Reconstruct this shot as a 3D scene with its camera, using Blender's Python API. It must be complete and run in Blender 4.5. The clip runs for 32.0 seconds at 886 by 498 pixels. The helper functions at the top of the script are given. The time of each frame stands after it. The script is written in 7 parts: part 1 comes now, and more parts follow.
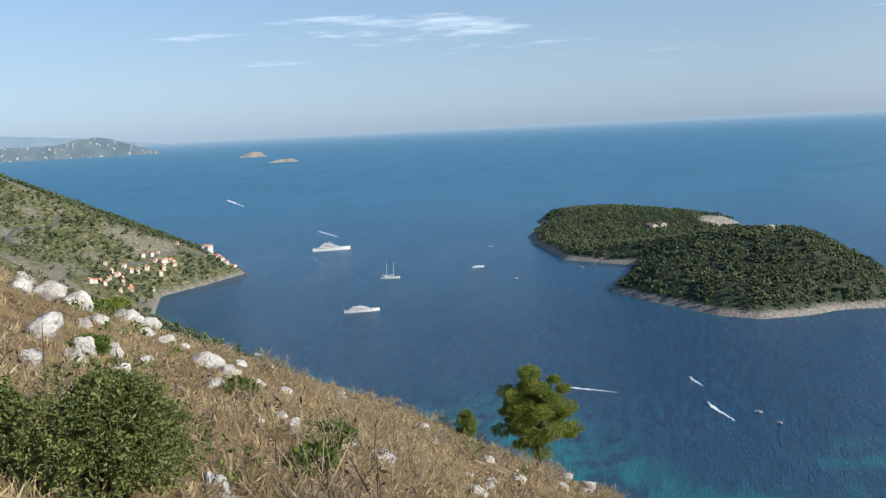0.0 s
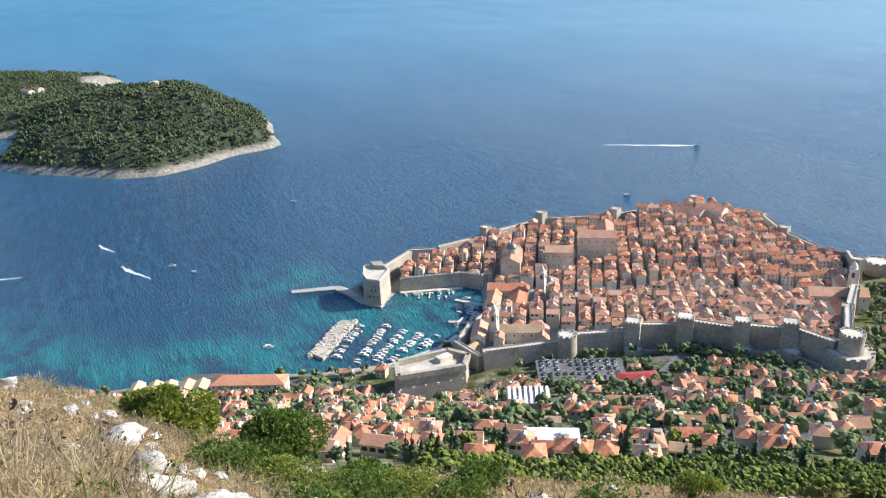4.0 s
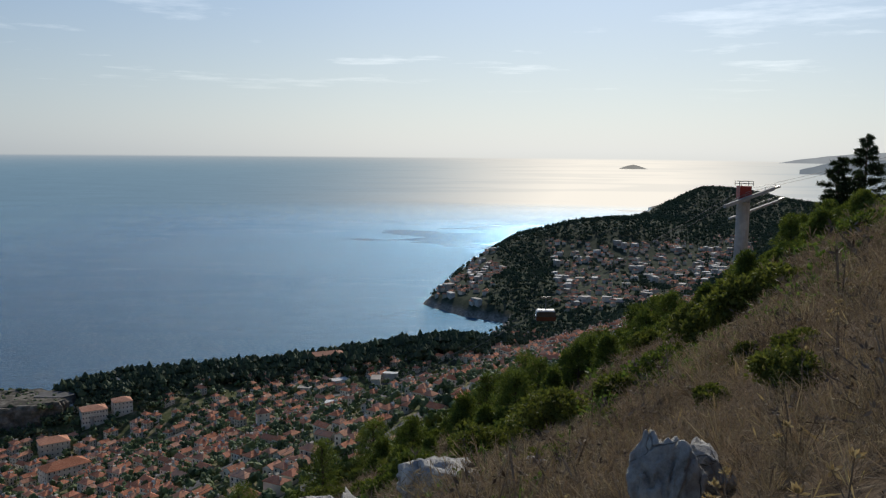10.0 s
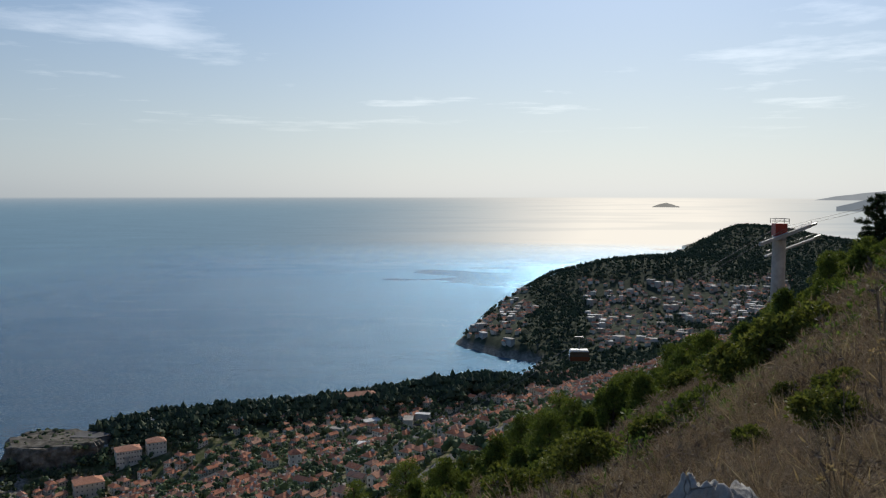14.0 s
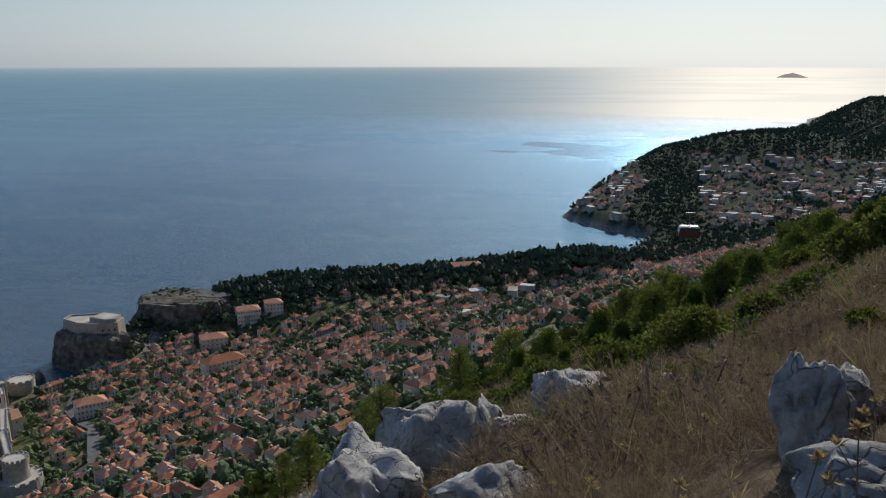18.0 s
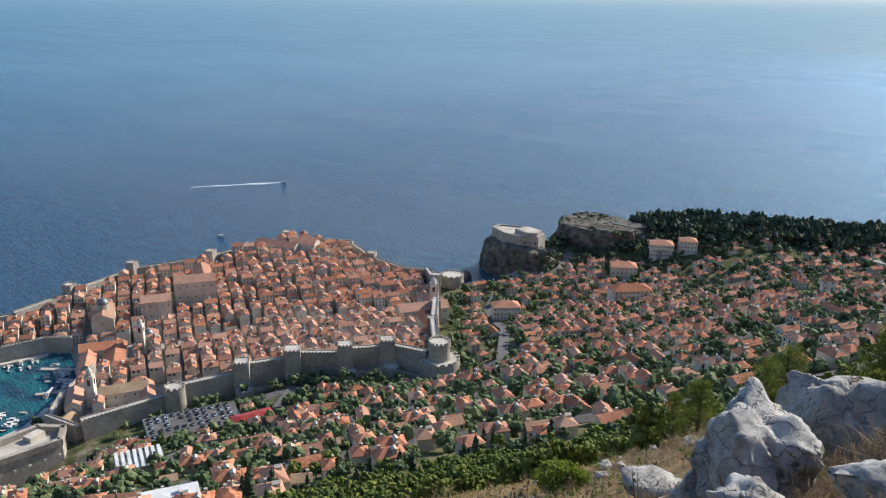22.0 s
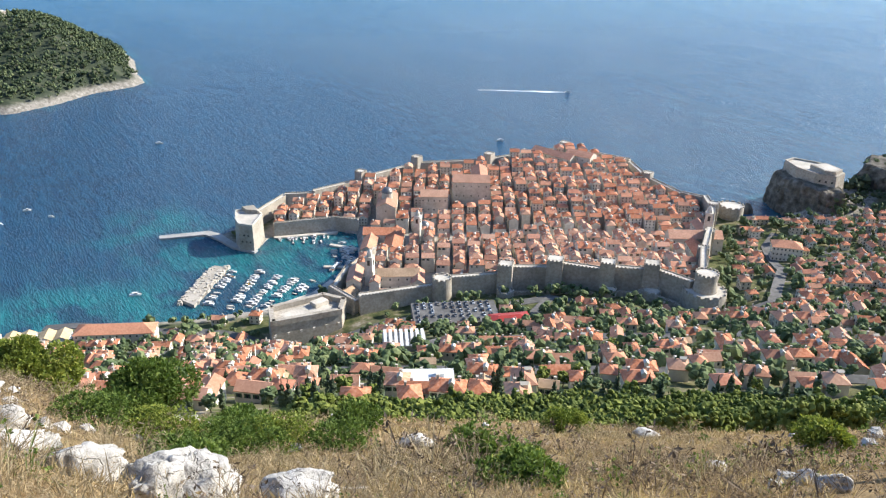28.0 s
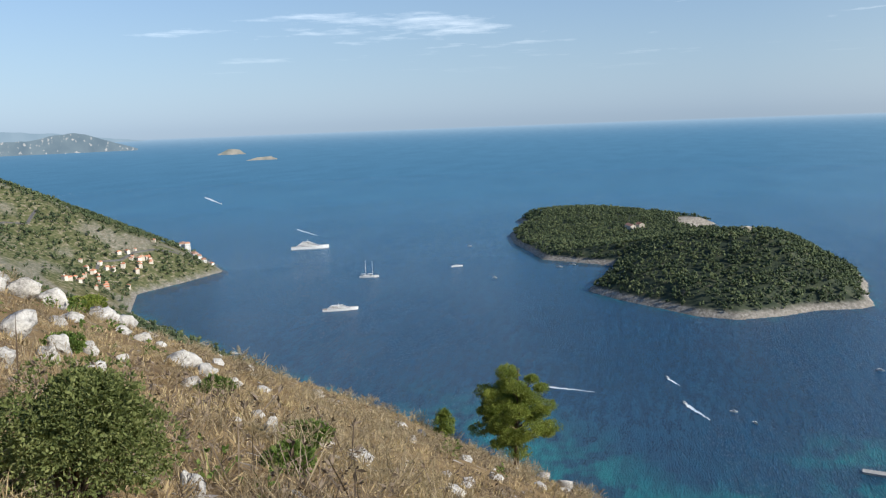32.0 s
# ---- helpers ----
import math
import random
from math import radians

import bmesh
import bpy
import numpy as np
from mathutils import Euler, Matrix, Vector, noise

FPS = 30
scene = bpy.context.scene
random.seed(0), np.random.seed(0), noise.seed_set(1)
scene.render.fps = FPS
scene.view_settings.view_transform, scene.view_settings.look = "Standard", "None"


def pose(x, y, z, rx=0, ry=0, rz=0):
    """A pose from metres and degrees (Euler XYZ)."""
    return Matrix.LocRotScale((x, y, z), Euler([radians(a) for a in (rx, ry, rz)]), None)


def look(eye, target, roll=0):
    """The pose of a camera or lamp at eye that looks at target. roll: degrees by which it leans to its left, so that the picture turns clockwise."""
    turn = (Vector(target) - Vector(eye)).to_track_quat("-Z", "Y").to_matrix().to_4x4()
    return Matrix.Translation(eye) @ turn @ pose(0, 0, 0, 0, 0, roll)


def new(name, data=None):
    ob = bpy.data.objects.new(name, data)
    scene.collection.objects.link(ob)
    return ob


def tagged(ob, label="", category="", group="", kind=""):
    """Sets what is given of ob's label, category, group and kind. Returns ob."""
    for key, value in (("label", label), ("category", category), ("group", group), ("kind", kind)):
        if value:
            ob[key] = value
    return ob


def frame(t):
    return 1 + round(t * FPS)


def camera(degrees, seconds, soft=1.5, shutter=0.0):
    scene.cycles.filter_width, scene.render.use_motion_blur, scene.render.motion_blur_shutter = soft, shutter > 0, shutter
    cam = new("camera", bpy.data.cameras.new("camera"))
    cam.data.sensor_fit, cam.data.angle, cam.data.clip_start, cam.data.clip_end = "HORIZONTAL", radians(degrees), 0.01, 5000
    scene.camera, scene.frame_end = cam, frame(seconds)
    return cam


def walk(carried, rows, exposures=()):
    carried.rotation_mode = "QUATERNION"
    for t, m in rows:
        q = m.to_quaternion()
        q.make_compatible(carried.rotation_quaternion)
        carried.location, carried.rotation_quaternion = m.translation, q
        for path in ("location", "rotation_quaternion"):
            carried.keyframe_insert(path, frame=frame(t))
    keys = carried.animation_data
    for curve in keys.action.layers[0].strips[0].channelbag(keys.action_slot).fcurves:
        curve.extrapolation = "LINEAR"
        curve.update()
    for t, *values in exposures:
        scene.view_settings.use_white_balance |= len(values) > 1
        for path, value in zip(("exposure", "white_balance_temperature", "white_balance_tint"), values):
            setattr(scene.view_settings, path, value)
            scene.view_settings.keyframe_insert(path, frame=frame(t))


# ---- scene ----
# The viewer stands on the mountainside, eye 300 m above the sea, and turns on the spot.
EYE = 300.0
FOV = 55.59
# seconds, tilt above level, lean, turn
TURNS = [
    (0, -8.6, 2.69, 103.07), (0.5, -9.89, 2.34, 99.35), (1, -12.85, 1.95, 91.2), (1.5, -13.92, 2.09, 84.28),
    (2, -15.21, 2.86, 80.11), (2.5, -17.82, 2.84, 77.03), (4.5, -19.76, 1.88, 57.9), (5, -19.97, 1.65, 53.57),
    (5.5, -20.08, 1.1, 49.1), (6, -20.24, 1.36, 42.74), (6.5, -20.41, 1.17, 35.58), (7, -20.03, 0.95, 29.16),
    (7.5, -17.06, 0.67, 24.03), (8, -16.43, 0.57, 16.19), (8.5, -14.28, -0.14, 8.85), (9, -12.56, -0.24, 4.76),
    (9.5, -8.99, -0.56, -0.2), (10, -6.73, -0.57, -3.08), (10.5, -6.51, -0, -3.54), (11, -6.24, 0.18, -0.6),
    (11.5, -5.78, 0.09, 0.25), (12, -5.48, 0.11, 0.16), (12.5, -5.13, 0.19, 0.06), (13, -4.19, 0.17, 0),
    (13.5, -4.02, -0.27, -0.35), (14, -4.04, -0.08, -0.94), (14.5, -3.95, -0.05, -1.47), (16.5, -3.73, -1.23, -5.6),
    (17, -6.15, -1.3, -5.11), (17.5, -10.8, -0.66, 0.97), (18, -12.75, -0.01, 6.37), (18.5, -13.23, 0.16, 9.34),
    (19, -13.09, 0.66, 12.12), (19.5, -12.9, 1.29, 16.29), (20, -12.73, 0.93, 19.36), (20.5, -12.66, 0.86, 22.99),
    (21, -13.16, -0.23, 25.78), (21.5, -15.67, -0.4, 30.59), (22, -17.5, -0.67, 35.37), (22.5, -20.11, -0.34, 38.98),
    (23, -21.56, -0.6, 42.74), (23.5, -21.96, -2.46, 44.47), (24, -22, -2.08, 48.78), (24.5, -22.18, -1.35, 51.35),
    (26.5, -23.7, -1.64, 53.93), (27, -23.75, -1.45, 54.22), (27.5, -23.67, -1.25, 54.53), (28, -23.71, -1.02, 54.95),
    (28.5, -23.64, -1.2, 55.98), (29, -23.39, 0.52, 64.38), (29.5, -20.82, 1.55, 74.68), (30, -13.19, 1.06, 80.16),
    (30.5, -11.26, 1.04, 83.39), (31, -10.82, 1.26, 88.45), (31.5, -9.4, 1.93, 95.89), (32, -8.71, 2.12, 101.71),
]
cam = camera(FOV, 32.0, soft=1.25)
walk(cam, [(t, pose(0, 0, EYE, 90 + a, b, c)) for t, a, b, c in TURNS],
     exposures=[(0, 0.24), (1, 0.22), (2, 0.5), (4.5, 0.97), (6, 0.97), (7.2, 0.42), (8, -0.12), (9, -0.45), (10.5, -0.56), (17, -0.56), (18.5, -0.42), (20.5, -0.26), (21.3, 0.02), (22, 0.35), (22.8, 0.82), (28.5, 0.97), (30, 0.68), (32, 0.24)])

# ---- daylight ----
SUN_AZ, SUN_EL = radians(-15.0), radians(31.0)   # turned from +y to the left, height
world = bpy.data.worlds.new("daylight")
scene.world = world
world.use_nodes = True
wn, wl = world.node_tree.nodes, world.node_tree.links
wn.clear()
sky = wn.new("ShaderNodeTexSky")
sky.sky_type, sky.sun_disc = "NISHITA", False
sky.sun_elevation, sky.sun_rotation = SUN_EL, -SUN_AZ
sky.altitude, sky.air_density, sky.dust_density, sky.ozone_density = 300, 1.0, 0.35, 2.2
# thin scattered clouds, spread over a flat layer
wco = wn.new("ShaderNodeTexCoord")
wse = wn.new("ShaderNodeSeparateXYZ")
wl.new(wco.outputs["Generated"], wse.inputs[0])
whi = wn.new("ShaderNodeMath")
whi.operation, whi.inputs[1].default_value = "MAXIMUM", 0.03
wl.new(wse.outputs[2], whi.inputs[0])
wcv = wn.new("ShaderNodeVectorMath")
wcv.operation = "DIVIDE"
wcm = wn.new("ShaderNodeCombineXYZ")
for k in range(3):
    wl.new(whi.outputs[0], wcm.inputs[k])
wl.new(wco.outputs["Generated"], wcv.inputs[0])
wl.new(wcm.outputs[0], wcv.inputs[1])
wno = wn.new("ShaderNodeTexNoise")
wno.inputs["Scale"].default_value, wno.inputs["Detail"].default_value, wno.inputs["Roughness"].default_value = 0.5, 8, 0.62
wl.new(wcv.outputs[0], wno.inputs["Vector"])
wra = wn.new("ShaderNodeMapRange")
wra.inputs["From Min"].default_value, wra.inputs["From Max"].default_value, wra.inputs["To Max"].default_value = 0.57, 0.74, 1.0
wl.new(wno.outputs["Fac"], wra.inputs["Value"])
wup = wn.new("ShaderNodeMapRange")
wup.inputs["From Min"].default_value, wup.inputs["From Max"].default_value = 0.05, 0.10
wl.new(wse.outputs[2], wup.inputs["Value"])
wcl = wn.new("ShaderNodeMath")
wcl.operation = "MULTIPLY"
wl.new(wra.outputs[0], wcl.inputs[0])
wl.new(wup.outputs[0], wcl.inputs[1])
wmx = wn.new("ShaderNodeMix")
wmx.data_type = "RGBA"
wmx.blend_type = "ADD"
wmx.inputs["B"].default_value = (3.4, 3.2, 3.0, 1)
wl.new(wcl.outputs[0], wmx.inputs["Factor"])
# a pale haze whitens the lowest sky
wbw = wn.new("ShaderNodeRGBToBW")
wl.new(sky.outputs[0], wbw.inputs[0])
wti = wn.new("ShaderNodeMix")
wti.data_type, wti.blend_type = "RGBA", "MULTIPLY"
wti.inputs["Factor"].default_value = 1.0
wti.inputs["B"].default_value = (0.70, 0.89, 1.12, 1)
wpw = wn.new("ShaderNodeMath")
wpw.operation, wpw.inputs[1].default_value = "POWER", 0.55
wl.new(wbw.outputs[0], wpw.inputs[0])
wl.new(wpw.outputs[0], wti.inputs["A"])
wlo = wn.new("ShaderNodeMapRange")
wlo.inputs["From Min"].default_value, wlo.inputs["From Max"].default_value = 0.0, 0.32
wlo.inputs["To Min"].default_value, wlo.inputs["To Max"].default_value = 0.9, 0.05
wl.new(wse.outputs[2], wlo.inputs["Value"])
whz = wn.new("ShaderNodeMix")
whz.data_type = "RGBA"
wl.new(wlo.outputs[0], whz.inputs["Factor"])
wbl = wn.new("ShaderNodeMix")
wbl.data_type, wbl.blend_type = "RGBA", "MULTIPLY"
wbl.inputs["Factor"].default_value = 1.0
wbl.inputs["B"].default_value = (0.86, 1.02, 1.18, 1)
wl.new(sky.outputs[0], wbl.inputs["A"])
wl.new(wbl.outputs["Result"], whz.inputs["A"])
wl.new(wti.outputs["Result"], whz.inputs["B"])
wl.new(whz.outputs["Result"], wmx.inputs["A"])
wbg = wn.new("ShaderNodeBackground")
wbg.inputs["Strength"].default_value = 0.114
wout = wn.new("ShaderNodeOutputWorld")
# below the horizon the open sea goes on, out of the sheet's reach
def wmath(op, a, b=0.0, clamp=False):
    n = wn.new("ShaderNodeMath")
    n.operation, n.use_clamp = op, clamp
    for k, val in enumerate((a, b)):
        if isinstance(val, bpy.types.NodeSocket):
            wl.new(val, n.inputs[k])
        else:
            n.inputs[k].default_value = val
    return n.outputs[0]


def wmix(fac, a, b):
    n = wn.new("ShaderNodeMix")
    n.data_type = "RGBA"
    for k, val in ((0, fac), (6, a), (7, b)):
        if isinstance(val, bpy.types.NodeSocket):
            wl.new(val, n.inputs[k])
        else:
            n.inputs[k].default_value = (*val, 1)
    return n.outputs[2]


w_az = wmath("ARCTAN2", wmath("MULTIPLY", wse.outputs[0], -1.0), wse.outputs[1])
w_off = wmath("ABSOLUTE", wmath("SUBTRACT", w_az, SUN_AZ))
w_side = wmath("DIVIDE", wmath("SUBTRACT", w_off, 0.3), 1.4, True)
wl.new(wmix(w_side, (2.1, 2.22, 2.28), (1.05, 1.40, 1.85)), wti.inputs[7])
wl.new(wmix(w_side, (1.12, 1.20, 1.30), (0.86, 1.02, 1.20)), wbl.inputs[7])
# sunward brightness and horizon haze are painted into this backdrop sea
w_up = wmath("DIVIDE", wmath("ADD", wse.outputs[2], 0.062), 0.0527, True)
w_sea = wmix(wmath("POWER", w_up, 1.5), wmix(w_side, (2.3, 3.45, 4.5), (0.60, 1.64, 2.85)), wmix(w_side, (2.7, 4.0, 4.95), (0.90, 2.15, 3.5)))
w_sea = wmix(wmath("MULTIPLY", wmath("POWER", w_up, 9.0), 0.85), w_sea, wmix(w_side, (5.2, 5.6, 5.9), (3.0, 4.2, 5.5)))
# painted sun glitter on far waves: the share of wave slopes that throw the sun to the eye
def wvec(op, a, b=None):
    n = wn.new("ShaderNodeVectorMath")
    n.operation = op
    for k, val in enumerate((a, b)):
        if isinstance(val, bpy.types.NodeSocket):
            wl.new(val, n.inputs[k])
        elif val is not None:
            n.inputs[k].default_value = val
    return n.outputs["Value" if op == "LENGTH" else "Vector"]


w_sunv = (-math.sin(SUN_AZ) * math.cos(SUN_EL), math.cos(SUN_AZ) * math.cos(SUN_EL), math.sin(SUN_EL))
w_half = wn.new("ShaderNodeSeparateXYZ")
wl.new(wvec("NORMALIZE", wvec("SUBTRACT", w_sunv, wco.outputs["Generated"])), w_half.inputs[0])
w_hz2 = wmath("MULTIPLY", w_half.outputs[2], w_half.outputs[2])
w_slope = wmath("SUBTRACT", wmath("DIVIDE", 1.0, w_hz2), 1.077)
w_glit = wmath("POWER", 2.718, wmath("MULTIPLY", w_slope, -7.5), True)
# where the sight line meets the water: gusts, ripples and cloud shade painted out there
w_reach = wmath("DIVIDE", EYE, wmath("MAXIMUM", wmath("MULTIPLY", wse.outputs[2], -1.0), 0.0098))
w_rv = wn.new("ShaderNodeCombineXYZ")
for k in range(3):
    wl.new(w_reach, w_rv.inputs[k])
w_pos = wvec("MULTIPLY", wco.outputs["Generated"], w_rv.outputs[0])


def wnoise(scale, stretch, turn, detail=3.0):
    m = wn.new("ShaderNodeMapping")
    m.inputs["Rotation"].default_value, m.inputs["Scale"].default_value = (0, 0, turn), (1.0, stretch, 1.0)
    wl.new(w_pos, m.inputs["Vector"])
    n = wn.new("ShaderNodeTexNoise")
    n.noise_dimensions = "2D"
    n.inputs["Scale"].default_value, n.inputs["Detail"].default_value = scale, detail
    wl.new(m.outputs[0], n.inputs["Vector"])
    return n.outputs["Fac"]


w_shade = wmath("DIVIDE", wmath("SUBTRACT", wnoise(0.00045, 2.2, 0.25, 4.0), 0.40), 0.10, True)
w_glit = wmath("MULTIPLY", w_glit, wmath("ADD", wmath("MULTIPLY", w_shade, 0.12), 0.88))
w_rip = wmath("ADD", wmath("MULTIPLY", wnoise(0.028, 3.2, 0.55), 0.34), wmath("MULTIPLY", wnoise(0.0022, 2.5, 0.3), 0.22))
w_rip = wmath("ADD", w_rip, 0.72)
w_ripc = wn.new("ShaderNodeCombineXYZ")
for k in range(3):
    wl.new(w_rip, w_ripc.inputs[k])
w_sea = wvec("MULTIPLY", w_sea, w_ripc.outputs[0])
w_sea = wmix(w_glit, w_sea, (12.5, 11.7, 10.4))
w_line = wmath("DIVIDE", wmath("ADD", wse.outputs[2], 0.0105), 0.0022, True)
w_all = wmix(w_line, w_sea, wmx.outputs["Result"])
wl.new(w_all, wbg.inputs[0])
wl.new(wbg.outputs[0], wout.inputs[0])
sun_dir = Vector((-math.sin(SUN_AZ) * math.cos(SUN_EL), math.cos(SUN_AZ) * math.cos(SUN_EL), math.sin(SUN_EL)))
sun = new("sun", bpy.data.lights.new("sun", "SUN"))
sun.data.energy, sun.data.angle, sun.data.color = 5.0, radians(0.55), (1.0, 0.93, 0.82)
sun.matrix_world = look(sun_dir * 1000, (0, 0, 0))

# ---- building helpers ----
rnd = random.Random(7)


class Shape:
    """Gathers corners and faces of one mesh."""

    def __init__(self):
        self.v, self.f, self.m = [], [], []

    def face(self, pts, mi=0):
        n = len(self.v)
        self.v.extend(pts)
        self.f.append(tuple(range(n, n + len(pts))))
        self.m.append(mi)

    def add(self, verts, faces, mi=0):
        n = len(self.v)
        self.v.extend(verts)
        for f in faces:
            self.f.append(tuple(i + n for i in f))
            self.m.append(mi)

    def prism(self, poly, z0, z1, mi=0, top=1.0, cap=True, bottom=False):
        """An upright prism over a plan outline (counter-clockwise); top shrinks the upper outline."""
        cx, cy = sum(p[0] for p in poly) / len(poly), sum(p[1] for p in poly) / len(poly)
        n = len(poly)
        lo = [(x, y, z0) for x, y in poly]
        hi = [(cx + (x - cx) * top, cy + (y - cy) * top, z1) for x, y in poly]
        fs = [(i, (i + 1) % n, n + (i + 1) % n, n + i) for i in range(n)]
        if cap:
            fs.append(tuple(range(n, 2 * n)))
        if bottom:
            fs.append(tuple(range(n - 1, -1, -1)))
        self.add(lo + hi, fs, mi)

    def box(self, cx, cy, z0, sx, sy, sz, turn=0.0, mi=0, top=1.0, bottom=True):
        c, s = math.cos(turn), math.sin(turn)
        poly = [(cx + c * x - s * y, cy + s * x + c * y) for x, y in
                ((-sx / 2, -sy / 2), (sx / 2, -sy / 2), (sx / 2, sy / 2), (-sx / 2, sy / 2))]
        self.prism(poly, z0, z0 + sz, mi, top, True, bottom)

    def round(self, cx, cy, z0, z1, r0, r1, n=24, mi=0, cap=True, bottom=False):
        lo = [(cx + r0 * math.cos(6.28318 * i / n), cy + r0 * math.sin(6.28318 * i / n), z0) for i in range(n)]
        hi = [(cx + r1 * math.cos(6.28318 * i / n), cy + r1 * math.sin(6.28318 * i / n), z1) for i in range(n)]
        fs = [(i, (i + 1) % n, n + (i + 1) % n, n + i) for i in range(n)]
        if cap:
            fs.append(tuple(range(n, 2 * n)))
        if bottom:
            fs.append(tuple(range(n - 1, -1, -1)))
        self.add(lo + hi, fs, mi)

    def mesh(self, name, *mats, smooth=False):
        me = bpy.data.meshes.new(name)
        me.from_pydata(self.v, [], self.f)
        for m in mats:
            me.materials.append(m)
        if len(mats) > 1:
            me.polygons.foreach_set("material_index", self.m)
        if smooth:
            me.polygons.foreach_set("use_smooth", [True] * len(self.f))
        me.update()
        return me


def part(name, data, material=None, parent=None, label="", smooth=False):
    """Links a Shape (or a ready mesh) as one object, under a thing if parent is given."""
    if isinstance(data, Shape):
        data = data.mesh(name, material, smooth=smooth)
    ob = new(name, data)
    if parent is not None:
        ob.parent = parent
    return tagged(ob, label=label)


def thing(name, m, label, category, group="", kind=""):
    ob = new(name)
    ob.empty_display_size = 0.5
    ob.matrix_basis = m
    return tagged(ob, label, category, group, kind)


def smooth01(x, a, b):
    t = np.clip((x - a) / (b - a), 0, 1)
    return t * t * (3 - 2 * t)


# value noise over the plan, for terrain and scatter
_lat = np.random.RandomState(5).rand(256, 256)


def field(x, y, size, seed=0):
    x, y = np.asarray(x, float) / size + 37.7 * seed, np.asarray(y, float) / size + 17.3 * seed
    ix, iy = np.floor(x).astype(int), np.floor(y).astype(int)
    fx, fy = x - ix, y - iy
    fx, fy = fx * fx * (3 - 2 * fx), fy * fy * (3 - 2 * fy)
    g = lambda a, b: _lat[a % 256, b % 256]
    return (g(ix, iy) * (1 - fx) + g(ix + 1, iy) * fx) * (1 - fy) + (g(ix, iy + 1) * (1 - fx) + g(ix + 1, iy + 1) * fx) * fy


def fractal(x, y, size, octaves=4, seed=0):
    s, a, t = 0.0, 1.0, 0.0
    for k in range(octaves):
        s = s + a * (field(x, y, size / 2 ** k, seed + k) - 0.5)
        t += a
        a *= 0.5
    return s / t * 2


# ---- the plan: coast, land heights ----
COAST = [(-3000, -3500), (-2600, -1900), (-2050, -1200), (-1850, -1000), (-1624, -824), (-1500, -850), (-1389, -883), (-1250, -810),
         (-1193, -748), (-1000, -500), (-800, -230), (-607, 8), (-586, 98), (-555, 155), (-530, 216), (-534, 262),
         (-549, 283), (-541, 312), (-563, 320), (-597, 336), (-628, 350), (-640, 341), (-663, 280), (-641, 257),
         (-655, 243), (-690, 240), (-722, 318), (-722, 401), (-732, 474), (-704, 550), (-694, 650), (-608, 692),
         (-555, 664), (-497, 657), (-470, 672), (-445, 666), (-428, 684), (-416, 712), (-440, 733), (-478, 748),
         (-468, 782), (-436, 803), (-438, 870), (-350, 945), (-230, 1010), (-100, 1050), (0, 1090), (90, 1220), (170, 1350),
         (190, 1440), (120, 1500), (51, 1616), (100, 1830), (180, 2150), (330, 2600), (800, 2900), (1000, 3500),
         (1500, 4800), (4900, 4900), (4900, -4900), (-3000, -4900)]
WALLS = [(-472, 264), (-455, 327), (-437, 370), (-417, 401), (-386, 424), (-364, 446), (-324, 456), (-372, 515), (-451, 629),
         (-480, 651), (-552, 652), (-600, 676), (-672, 646), (-684, 547), (-716, 474), (-708, 401), (-703, 345), (-715, 320), (-668, 275), (-640, 341), (-628, 352), (-560, 326), (-530, 280)]
LOKRUM = [(-1441, -54), (-1370, 0), (-1313, 61), (-1262, 110), (-1243, 167), (-1268, 230), (-1307, 285), (-1322, 350), (-1345, 375),
          (-1420, 385), (-1524, 412), (-1650, 420), (-1900, 380), (-2100, 280), (-2200, 160), (-2250, 190), (-2330, 250), (-2390, 190), (-2450, 60),
          (-2580, -60), (-2600, -200), (-2462, -295), (-2330, -250), (-2161, -280), (-2000, -250), (-1850, -190), (-1763, -160), (-1689, -10), (-1560, -30)]


def shore(x, y, poly):
    """Distance to an outline, positive inside."""
    x, y = np.asarray(x, float), np.asarray(y, float)
    best = np.full(x.shape, 1e18)
    inside = np.zeros(x.shape, bool)
    for (ax, ay), (bx, by) in zip(poly, poly[1:] + poly[:1]):
        ex, ey = bx - ax, by - ay
        t = np.clip(((x - ax) * ex + (y - ay) * ey) / (ex * ex + ey * ey), 0, 1)
        best = np.minimum(best, (x - ax - t * ex) ** 2 + (y - ay - t * ey) ** 2)
        if ay != by:
            inside ^= ((ay > y) != (by > y)) & (x < (bx - ax) * (y - ay) / (by - ay) + ax)
    return np.where(inside, 1, -1) * np.sqrt(best)


def bump(x, y, cx, cy, h, s):
    return h * np.exp(-((x - cx) ** 2 + (y - cy) ** 2) / (2 * s * s))


# the near slope: line of sight over its brow, and the brow's distance, by bearing
BROW_AZ = (-180, -90, -45, -33, -26, -21, -13, -4, 5, 15, 24, 35, 55, 70, 78, 82, 85, 91, 98, 103, 111, 117, 122, 126, 131, 150, 180)
BROW_EL = (30, 25, 4, -2.2, -6.7, -9.8, -16.3, -20.2, -23.5, -28, -32, -34.3, -35.4, -35, -33, -30.6, -28.4, -25.7, -22.8, -21, -17.6, -15.2, -12.8, -11, -7.8, 4, 30)
BROW_R = (60, 60, 60, 60, 60, 55, 50, 45, 45, 45, 50, 55, 55, 55, 60, 65, 70, 80, 85, 85, 90, 95, 100, 105, 110, 80, 60)


